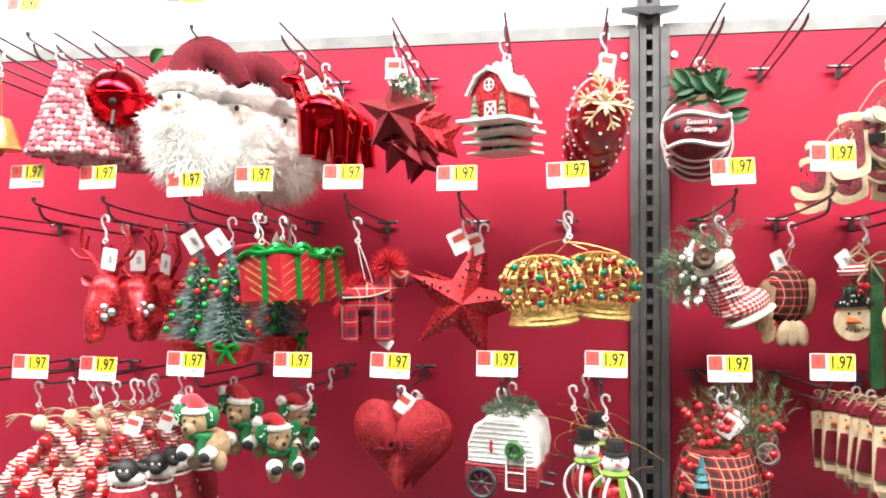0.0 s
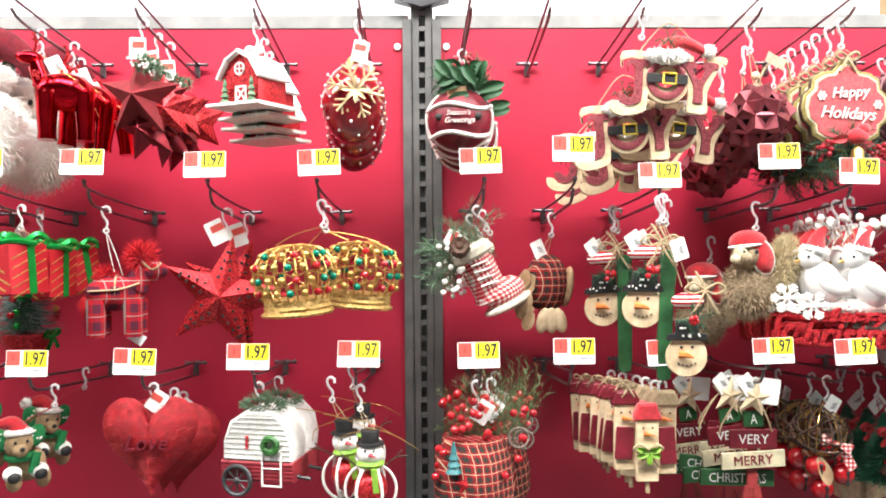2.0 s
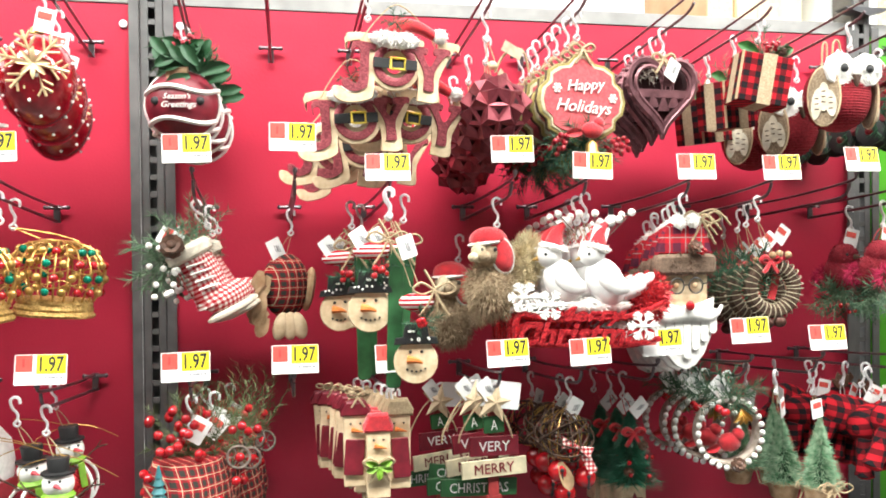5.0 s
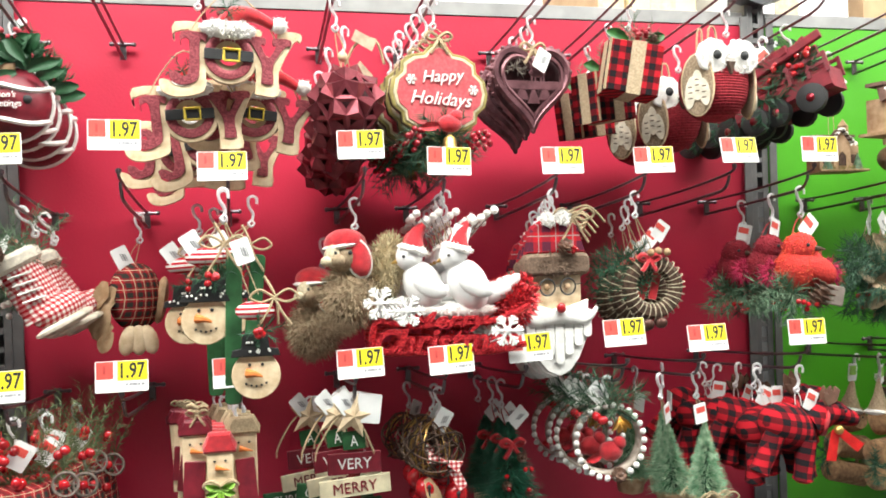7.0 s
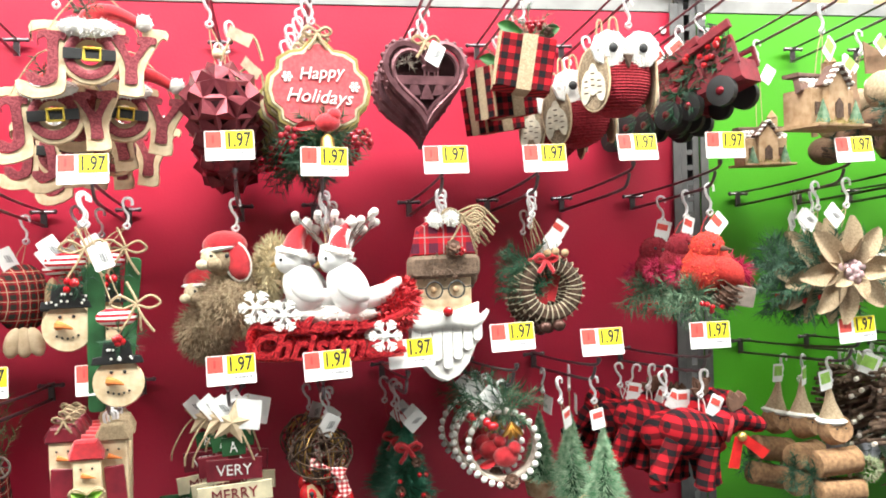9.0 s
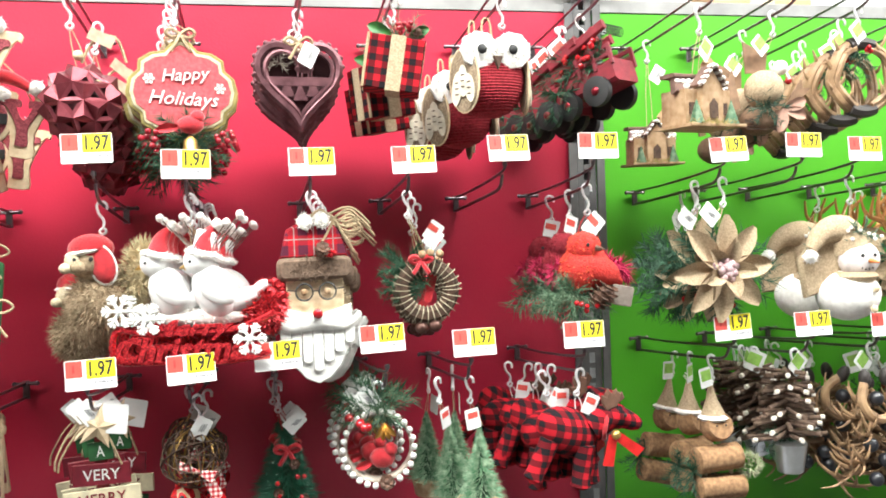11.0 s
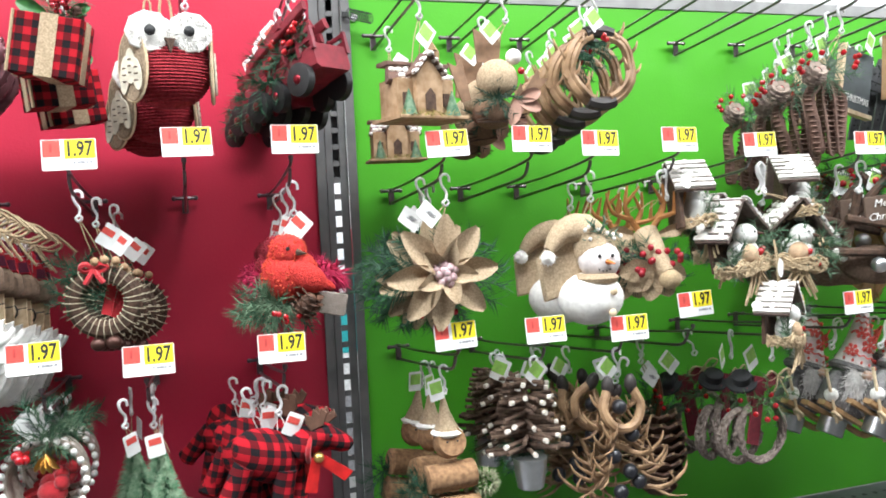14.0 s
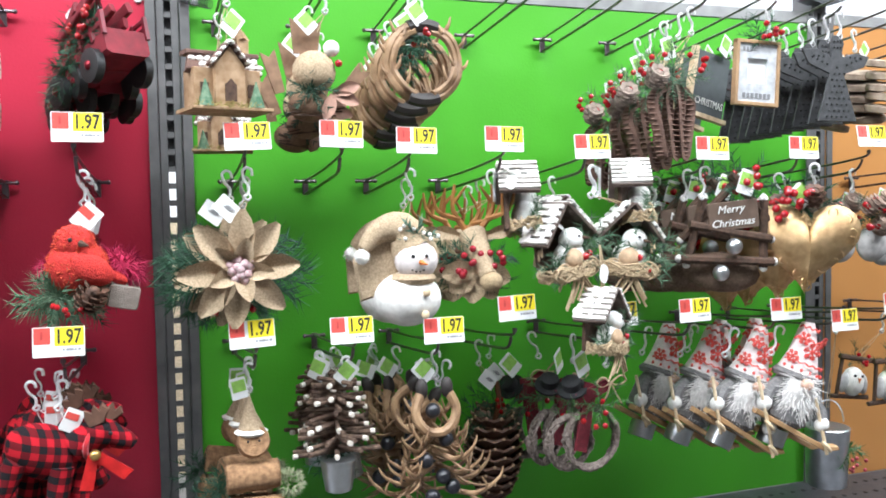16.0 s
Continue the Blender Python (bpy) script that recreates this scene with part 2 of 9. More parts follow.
def heart(w, h, n=36):
    out = []
    for i in range(n):
        a = 2 * math.pi * i / n
        x = 16 * math.sin(a) ** 3
        z = 13 * math.cos(a) - 5 * math.cos(2 * a) - 2 * math.cos(3 * a) - math.cos(4 * a)
        out.append((-x / 32 * w, (z + 2.5) / 29 * h))
    return out


def star2d(R, r, k=5, turn=90):
    return [((R if i % 2 == 0 else r) * math.cos(radians(turn + 180 * i / k)), (R if i % 2 == 0 else r) * math.sin(radians(turn + 180 * i / k))) for i in range(2 * k)]


def solid_star(R, r, d, k=5, turn=90):
    """A faceted star with a ridge to each point."""
    o = star2d(R, r, k, turn)
    vs = [(p[0], 0, p[1]) for p in o] + [(0, -d, 0), (0, d, 0)]
    n = 2 * k
    return vs, [(i, (i + 1) % n, n) for i in range(n)] + [((i + 1) % n, i, n + 1) for i in range(n)]


CM = 0.01
SIZE = [1.0]


def mesh_of(name, g, material, shade=True):
    me = bpy.data.meshes.new(name)
    me.from_pydata([tuple(v) for v in g[0]], [], g[1])
    me.update()
    if material:
        me.materials.append(material)
    if shade:
        me.polygons.foreach_set("use_smooth", [True] * len(me.polygons))
        me.set_sharp_from_angle(angle=radians(42))
    return me


def part(name, g, material, parent, label="", shade=True):
    """One mesh, in centimetres about its parent's origin."""
    k = CM * SIZE[0]
    g = ([(v[0] * k, v[1] * k, v[2] * k) for v in g[0]], g[1])
    ob = new(name, mesh_of(name, g, material, shade))
    ob.parent = parent
    if label:
        ob["label"] = label
    return ob


def solid(name, g, material, kind="structure", label="", category="", shade=False):
    """One mesh in metres, in the world."""
    ob = new(name, mesh_of(name, g, material, shade))
    return tagged(ob, label, category, "", kind)


LETTERS = {}


def letters(name, words, width, material, parent, x, y, z, thick=0.04, height=None, tilt=0, shear=0.0, bold=0.0):
    """Words in the built-in font, as a mesh that faces the aisle; centimetres; centred on x, z."""
    key = (words, width, thick, height, SIZE[0])
    if key not in LETTERS:
        cu = bpy.data.curves.new(name, "FONT")
        cu.body, cu.align_x, cu.align_y, cu.extrude, cu.resolution_u = words, "CENTER", "CENTER", 0.01, 2
        cu.shear, cu.offset = shear, bold
        tmp = new(name, cu)
        bpy.context.view_layer.update()
        me = bpy.data.meshes.new_from_object(tmp.evaluated_get(bpy.context.evaluated_depsgraph_get()))
        bpy.data.objects.remove(tmp)
        xs, ys = [v.co.x for v in me.vertices], [v.co.y for v in me.vertices]
        cx, cy = (max(xs) + min(xs)) / 2, (max(ys) + min(ys)) / 2
        k = width / (max(xs) - min(xs))
        kz = height / (max(ys) - min(ys)) if height else k
        for v in me.vertices:
            v.co = Vector(((v.co.x - cx) * k, -v.co.z / 0.01 * thick / 2, (v.co.y - cy) * kz)) * CM * SIZE[0]
        LETTERS[key] = me
    me = LETTERS[key].copy()
    me.materials.clear()
    me.materials.append(material)
    ob = new(name, me)
    ob.parent = parent
    k = CM * SIZE[0]
    ob.location, ob.rotation_euler = (x * k, y * k, z * k), (0, radians(tilt), 0)
    return ob


# ---- the setting ----
WALL_Y = 1.33
UPRIGHTS = (-0.81, 0.425, 1.613, 2.82, 4.03)
solid("floor", put(box(14, 12, 0.1), 1, 0, -0.05), FLOOR_MAT, label="polished pale grey store floor tiles")
solid("ceiling", put(box(14, 12, 0.1), 1, 0, 4.05), WHITE_METAL, label="white store ceiling high above the aisle")
solid("wall_south", put(box(14, 0.1, 4), 1, -2.0, 2.0), mat("mixed_goods_grey", (0.17, 0.165, 0.16), 0.7, 0, (0.12, 0.12, 0.12), 3, 0.1), label="pale closed backs of the opposite aisle")
solid("wall_west", put(box(0.1, 12, 4), -6, 0, 2.0), WHITE_METAL, label="plain white far wall")
solid("wall_east", put(box(0.1, 12, 4), 8, 0, 2.0), WHITE_METAL, label="plain white far wall")
solid("wall_north", put(box(14, 0.1, 4), 1, 6.0, 2.0), WHITE_METAL, label="plain white far wall")

PANEL_TOP, PANEL_LOW = 1.83, 0.925
NAMES = ("wall_1", "wall_2", "wall_3", "wall_4")
LOOKS = (RED_PANEL, RED_PANEL, GREEN_PANEL, ORANGE_PANEL)
WORDS = ("glossy red painted hardboard back panel", "glossy red painted hardboard back panel", "bright green painted hardboard back panel", "orange painted hardboard back panel")
for i in range(4):
    x0, x1 = UPRIGHTS[i] + 0.022, UPRIGHTS[i + 1] - 0.022
    solid(NAMES[i], put(box(x1 - x0, 0.006, PANEL_TOP - PANEL_LOW, 0.001), (x0 + x1) / 2, WALL_Y + 0.008, (PANEL_TOP + PANEL_LOW) / 2), LOOKS[i], label=WORDS[i])
    rail = solid("trim", put(box(x1 - x0, 0.012, 0.022, 0.001), (x0 + x1) / 2, WALL_Y + 0.009, PANEL_TOP + 0.011), RAIL, label="pale grey metal rail along the panel top")
    for k in (x0 + 0.018, x1 - 0.018):
        pin = new("panel_plug", mesh_of("panel_plug", put(lathe([(0.001, 0.003), (0.0055, 0.002), (0.0062, 0), (0.0062, -0.001)], 12), 0, 0, 0, 90), WHITE_METAL))
        pin.location = (k, WALL_Y + 0.0035, 1.80)
        tagged(pin, "small white plastic plug in the panel", "plug", "panel plugs")

PITCH = 0.0254
for ux in UPRIGHTS:
    up = tagged(new("shelf_upright"), "grey steel shelving upright with a column of slots", "upright", "shelving uprights")
    up.location = (ux, WALL_Y, 0)
    tall = 2.15
    low = 1.55 if abs(ux - 1.613) < 0.01 else 0.0
    pieces = [("channel_back", put(box(0.03, 0.002, tall - low), 0, 0.045, (tall + low) / 2))]
    for sd in (-1, 1):
        pieces.append(("channel_side", join(put(box(0.011, 0.004, tall, 0.0008), sd * 0.0105, 0, tall / 2), put(box(0.003, 0.05, tall), sd * 0.0165, 0.026, tall / 2))))
        pieces.append(("flange", put(box(0.014, 0.003, PANEL_TOP + 0.012, 0.0006), sd * 0.0245, -0.0045, (PANEL_TOP + 0.012) / 2)))
    for nm, g in pieces:
        ob = new(nm, mesh_of(nm, g, STEEL, False))
        ob.parent = up
    rung = mesh_of("rung", box(0.0102, 0.0034, 0.0085, 0.0006), STEEL, False)
    for k in range(33, 84):
        ob = new("rung", rung)
        ob.parent, ob.location = up, (0, 0, k * PITCH)
    br = new("bracket", mesh_of("bracket", join(put(slab([(-0.045, 0.0), (0, -0.012), (0.045, 0.0), (0.045, 0.002), (-0.045, 0.002)], 0.03), 0, -0.006, 1.872)), DARK_STEEL, False))
    br.parent = up

solid("wall_7", put(box(6.5, 0.02, 0.86, 0.002), 1.2, WALL_Y + 0.075, 0.44), WHITE_METAL, label="plain white back panel of the fixture below the shelf")
solid("wall_5", put(box(3.4, 0.02, 0.7), -0.45, WALL_Y + 0.30, 2.2), WHITE_METAL, label="white enamelled header panel above the rail")
solid("trim", put(box(6.5, 0.56, 0.012, 0.002), 1.2, WALL_Y + 0.30, PANEL_TOP + 0.016), WHITE_METAL, label="white metal cap shelf on top of the fixture")
solid("wall_6", put(box(4.0, 0.02, 0.7), 3.3, WALL_Y + 0.55, 2.2), WHITE_METAL, label="white enamelled header panel above the rail")

# the grey perforated shelf below the panels
shelf = tagged(new("base_shelf"), "dark grey perforated steel shelf below the panels", "shelf")
shelf.location = (1.2, WALL_Y, 0.92)
ob = new("deck", mesh_of("deck", put(box(6.5, 0.42, 0.02, 0.004), 0, -0.208, -0.004), DARK_STEEL, False))
ob.parent = shelf
HOLE = mesh_of("hole_rim", put(lathe([(0.0045, 0.0006), (0.0045, 0), (0.0040, -0.0004)], 8), 0, 0, 0.0065), INK)
for i in range(60):
    for j in range(3):
        ob = new("hole", HOLE)
        ob.parent, ob.location = shelf, (1.2 + i * 0.0254, -0.04 - j * 0.05, 0)

# ---- peg hooks and price tags ----
ROW_A, ROW_B, ROW_C = 1.770, 1.530, 1.285
PEG = -0.019
TIP_Y = 1.045
HOOKS = {
    ROW_A: (-0.62, -0.53, -0.487, -0.44, -0.378, -0.237, -0.092, 0.06, 0.205, 0.342, 0.485, 0.597, 0.715, 0.872, 0.99, 1.138, 1.257, 1.395, 1.525, 1.68, 1.805, 1.927, 2.082, 2.225, 2.351, 2.476, 2.60, 2.72, 2.90),
    ROW_B: (-0.62, -0.484, -0.374, -0.242, -0.14, -0.012, 0.145, 0.292, 0.501, 0.622, 0.735, 0.892, 0.998, 1.142, 1.266, 1.388, 1.509, 1.697, 1.812, 1.91, 2.032, 2.164, 2.361, 2.526, 2.658, 2.90),
    ROW_C: (-0.60, -0.483, -0.377, -0.243, -0.086, 0.052, 0.198, 0.341, 0.497, 0.622, 0.745, 0.884, 0.993, 1.092, 1.218, 1.334, 1.481, 1.696, 1.820, 1.943, 2.048, 2.208, 2.331, 2.495, 2.608, 2.715, 2.90),
}
L = WALL_Y - TIP_Y
BASE_SHAPE = join(put(tube([(-1.6, -0.5, 0), (1.6, -0.5, 0)], 0.26, 8)), put(box(0.9, 0.35, 2.6, 0.08), 0, -0.35, -0.9), put(ball(0.36, 0.3, 0.36, 8, 6), -1.5, -0.5, 0), put(ball(0.36, 0.3, 0.36, 8, 6), 1.5, -0.5, 0))
UPPER = tube(smooth([(0, -0.6, 0.15), (0, -10, 0.7), (0, -20, 1.6), (0, -26.5, 2.4), (0, -28.2, 2.9), (0, -28.4, 3.6)], 3), 0.19, 6)
LOWER = tube(smooth([(0, -0.4, -1.9), (0, -2, -1.85), (0, -12, -1.0), (0, -22, -0.1), (0, -25.4, 0.4), (0, -26.6, 1.3), (0, -27.0, 2.2)], 3), 0.22, 6)
CLIP = put(box(0.6, 0.4, 0.5, 0.1), 0, -28.3, 3.3)


UPPER_LONG = tube(smooth([(0, -0.6, 0.15), (0, -10, 0.9), (0, -20, 1.9), (0, -29.5, 3.0)], 3), 0.19, 6)
LOWER_LONG = tube(smooth([(0, -0.4, -1.9), (0, -2, -1.85), (0, -12, -1.0), (0, -22, -0.1), (0, -27.0, 0.5), (0, -29.0, 1.4)], 3), 0.22, 6)


def peg_hook(x, z, tagged_end=True):
    h = tagged(new("peg_hook"), "dark wire scanning hook fixed to the panel", "hook", "peg hooks on the wall")
    h.location = (x, WALL_Y, z)
    part("base", BASE_SHAPE, WIRE, h)
    part("upper_wire", UPPER if tagged_end else UPPER_LONG, WIRE, h)
    part("lower_wire", LOWER if tagged_end else LOWER_LONG, WIRE, h)
    if tagged_end:
        part("tag_clip", CLIP, WIRE, h)
    return h


def price_tag(x, z):
    p = tagged(new("price_tag"), "white price tag with red and yellow fields", "price tag", "price tags on the hooks")
    p.location = (x, TIP_Y - 0.003, z)
    part("card", slab(rect(5.5, 3.4, 0.15), 0.12, 0.02), PAPER, p)
    part("red_field", put(box(1.75, 0.03, 1.85), -1.75, -0.075, 0.7), TAG_RED, p)
    part("yellow_field", put(box(3.1, 0.03, 2.1), 1.1, -0.075, 0.6), TAG_YELLOW, p)
    letters("price_print", "1.97", 2.55, INK, p, 1.15, -0.10, 0.62, 0.02, 1.75, 0, 0.0, 0.022)
    part("print_bar", put(box(0.25, 0.02, 0.9), -1.8, -0.1, 0.75), mat("dark_red_ink", (0.5, 0.05, 0.05)), p)
    part("print_line", join(*[put(box(0.22 + 0.12 * (k % 3), 0.02, 0.28), 0.5 + k * 0.42, -0.075, -0.9) for k in range(5)]), GREY_INK, p)
    return p


hook0 = peg_hook(0, ROW_B)
hook1 = peg_hook(0, ROW_A, False)
tag0 = price_tag(0, 1.8)
rnd = random.Random(5)
placed = set()
for z, xs in HOOKS.items():
    for x in xs:
        m = pose(x, WALL_Y, z, 0, 0, rnd.uniform(-1.2, 1.2))
        model = hook0 if z != ROW_A or x in (-0.487, -0.237) else hook1
        if model.name not in placed:
            model.matrix_basis = m
            placed.add(model.name)
        else:
            copy_thing(model, m)
# how far each tag sits above its hook's base, in millimetres, hook by hook
TAG_RISE = {
    ROW_A: (70,) * 29,
    ROW_B: (58, 66, 63, 51, 57, 58, 54, 56, 57, 72, 37, 61, 41, 41, 41, 53, 54, 46, 50, 43, 46, 37, 36, 38, 57, 50),
    ROW_C: (40, 34, 33, 42, 44, 45, 50, 52, 49, 53, 50, 51, 49, 57, 69, 56, 56, 51, 48, 40, 64, 46, 45, 38, 14, 35, 45),
}
first_tag = True
for z, xs in HOOKS.items():
    for x, rise in zip(xs, TAG_RISE[z]):
        if z == ROW_A and x not in (-0.487, -0.237):
            continue
        m = pose(x, TIP_Y - 0.003, z + rise / 1000, -8 + rnd.uniform(-4, 4), rnd.uniform(-2.5, 2.0), rnd.uniform(-4, 4))
        if first_tag:
            tag0.matrix_basis, first_tag = m, False
        else:
            copy_thing(tag0, m)


# ---- ornaments: shared colours ----
TREE_FROST = mat("snow_tipped_bristle", (0.36, 0.46, 0.32), 0.8, 0, (0.05, 0.18, 0.075), 130, 0.2)
SNOW_DARK_TREE = mat("snow_tipped_dark_bristle", (0.30, 0.37, 0.36), 0.8, 0, (0.02, 0.09, 0.075), 160, 0.2)
NAVY_BLACK = mat("matt_black", (0.015, 0.015, 0.016), 0.55)
BURGUNDY = mat("burgundy_paint", (0.20, 0.012, 0.025), 0.45, 0, (0.13, 0.008, 0.018), 60, 0.2)
DEEP_RED = mat("deep_red_metal", (0.22, 0.008, 0.02), 0.28, 0.6, (0.14, 0.005, 0.012), 60, 0.15)
SANTA_RED = mat("red_felt", (0.55, 0.015, 0.025), 0.9, 0, (0.4, 0.01, 0.02), 120, 0.5, sheen=0.4)
FOIL_RED = mat("red_mirror_finish", (0.62, 0.01, 0.02), 0.10, 1.0, (0.5, 0.005, 0.015), 60, 0.08)
SNOW = mat("white_plush", (0.86, 0.84, 0.80), 0.95, 0, (0.78, 0.75, 0.71), 150, 0.6, sheen=0.3)
WHITE_PAINT = mat("white_paint", (0.80, 0.79, 0.76), 0.5, 0, (0.70, 0.69, 0.66), 120, 0.2)
CREAM_WOOD = mat("pale_birch_wood", (0.72, 0.58, 0.39), 0.65, 0, (0.55, 0.40, 0.24), 70, 0.3)
KRAFT = mat("kraft_card", (0.43, 0.29, 0.175), 0.8, 0, (0.30, 0.18, 0.09), 90, 0.35)
BURLAP = mat("burlap", (0.55, 0.42, 0.28), 0.95, 0, (0.38, 0.28, 0.175), 420, 0.9, 900)
JUTE = mat("jute_twine", (0.52, 0.40, 0.25), 0.95, 0, (0.38, 0.28, 0.17), 400, 0.7, 1200)
CORK = mat("cork_bark", (0.38, 0.22, 0.11), 0.9, 0, (0.22, 0.12, 0.06), 160, 0.8)
TWIG = mat("dark_twig_bark", (0.10, 0.055, 0.035), 0.85, 0, (0.05, 0.028, 0.018), 150, 0.8)
GREY_TWIG = mat("grey_vine", (0.27, 0.22, 0.19), 0.85, 0, (0.12, 0.09, 0.075), 200, 0.7)
ANTLER = mat("tan_antler_resin", (0.38, 0.24, 0.13), 0.5, 0, (0.20, 0.115, 0.06), 50, 0.4)
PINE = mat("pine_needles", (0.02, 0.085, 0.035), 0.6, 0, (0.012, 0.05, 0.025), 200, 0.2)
FROST_PINE = mat("frosted_needles", (0.15, 0.21, 0.13), 0.7, 0, (0.03, 0.10, 0.045), 160, 0.2)
LEAF = mat("silk_leaf", (0.04, 0.15, 0.03), 0.45, 0, (0.02, 0.09, 0.02), 100, 0.2)
LIGHT_LEAF = mat("light_green_ribbon", (0.22, 0.42, 0.04), 0.6, 0, None, 100, 0.2)
GREEN_FOIL = mat("green_foil_ribbon", (0.01, 0.32, 0.05), 0.22, 0.6, None, 80, 0.1)
GREEN_FELT = mat("green_felt", (0.015, 0.20, 0.06), 0.9, 0, None, 120, 0.4)
GREEN_WOOD = mat("green_painted_wood", (0.025, 0.11, 0.035), 0.55, 0, (0.015, 0.07, 0.02), 60, 0.2)
BERRY = mat("red_berry", (0.42, 0.01, 0.015), 0.18, 0, (0.3, 0.005, 0.01), 200, 0.05, coat=0.4)
CONE_BROWN = mat("pinecone_scales", (0.13, 0.06, 0.035), 0.6, 0, (0.06, 0.03, 0.018), 120, 0.4)
GOLD = mat("gold_metal", (0.66, 0.44, 0.15), 0.32, 0.85, (0.42, 0.25, 0.07), 80, 0.15)
SILVER = mat("galvanised_tin", (0.62, 0.63, 0.65), 0.3, 0.9, (0.48, 0.49, 0.5), 40, 0.1)
RED_GLITTER = glitter("red_glitter", (0.82, 0.05, 0.06), (0.24, 0.0, 0.008), 700.0, 0.35, 0.5)
GOLD_GLITTER = glitter("gold_glitter", (0.9, 0.66, 0.25), (0.45, 0.28, 0.06))
WINE_GLITTER = glitter("wine_glitter", (0.38, 0.085, 0.10), (0.20, 0.03, 0.045), 700, 0.5, 0.3)
BUFFALO = check("buffalo_check", (0.42, 0.012, 0.022), (0.014, 0.011, 0.013), (0.12, 0.008, 0.012), 0.0082)
TARTAN = check("red_tartan", (0.48, 0.015, 0.025), (0.10, 0.02, 0.04), (0.30, 0.018, 0.03), 0.012, (0.34, 0.26, 0.25))
GREEN_TARTAN = check("dark_tartan", (0.36, 0.02, 0.028), (0.035, 0.035, 0.03), (0.18, 0.018, 0.022), 0.0062, (0.55, 0.47, 0.32))
GINGHAM = check("red_gingham", (0.80, 0.76, 0.70), (0.40, 0.01, 0.02), (0.58, 0.20, 0.20), 0.003)
RED_STRIPE = check("red_white_knit", (0.80, 0.76, 0.72), (0.5, 0.015, 0.03), (0.58, 0.06, 0.07), 0.0028, bands=True)
ORANGE = mat("carrot_orange", (0.72, 0.20, 0.04), 0.6)
FACE = mat("painted_flesh", (0.74, 0.48, 0.36), 0.7)
FUR = mat("tan_fur", (0.40, 0.31, 0.20), 0.95, 0, (0.22, 0.15, 0.09), 200, 0.5)
GREY_FUR = mat("grey_felt", (0.20, 0.19, 0.19), 0.95, 0, (0.13, 0.125, 0.125), 250, 0.6)
BROWN_FUR = mat("brown_plush_band", (0.20, 0.13, 0.09), 0.95, 0, (0.12, 0.08, 0.055), 250, 0.7)
IRON = mat("punched_dark_iron", (0.10, 0.10, 0.105), 0.5, 0.7, (0.06, 0.06, 0.063), 90, 0.3)
PINK = mat("hot_pink_feather", (0.40, 0.008, 0.06), 0.85)
HEART_METAL = mat("wine_tinted_tin", (0.22, 0.10, 0.115), 0.4, 0.6, (0.13, 0.055, 0.065), 70, 0.2)
KNIT_RED = mat("red_knit", (0.38, 0.025, 0.04), 0.95, 0, (0.24, 0.01, 0.018), 260, 1.0, 500)
PLAQUE_PINK = mat("speckled_red_board", (0.52, 0.09, 0.10), 0.6, 0, (0.42, 0.05, 0.065), 250, 0.2)
OLIVE = mat("gold_olive_edge", (0.36, 0.29, 0.10), 0.5, 0.3)
BUFF = mat("tan_plush", (0.40, 0.27, 0.15), 0.95, 0, None, 200, 0.6)

R = random.Random(21)


def sized(k, maker, *args):
    """Builds a thing at k times its drawn size."""
    SIZE[0] = k
    out = maker(*args)
    SIZE[0] = 1.0
    return out


def peg_z(row, y):
    return row + (-1.9 + 1.9 * (WALL_Y - y) * 100 / 22) * CM


def orn(name, label, category, x, y, z, turn=0.0, group="", lean=0.0):
    e = tagged(new(name), label, category, group)
    e.matrix_basis = pose(x, y, z, 0, lean, turn)
    return e


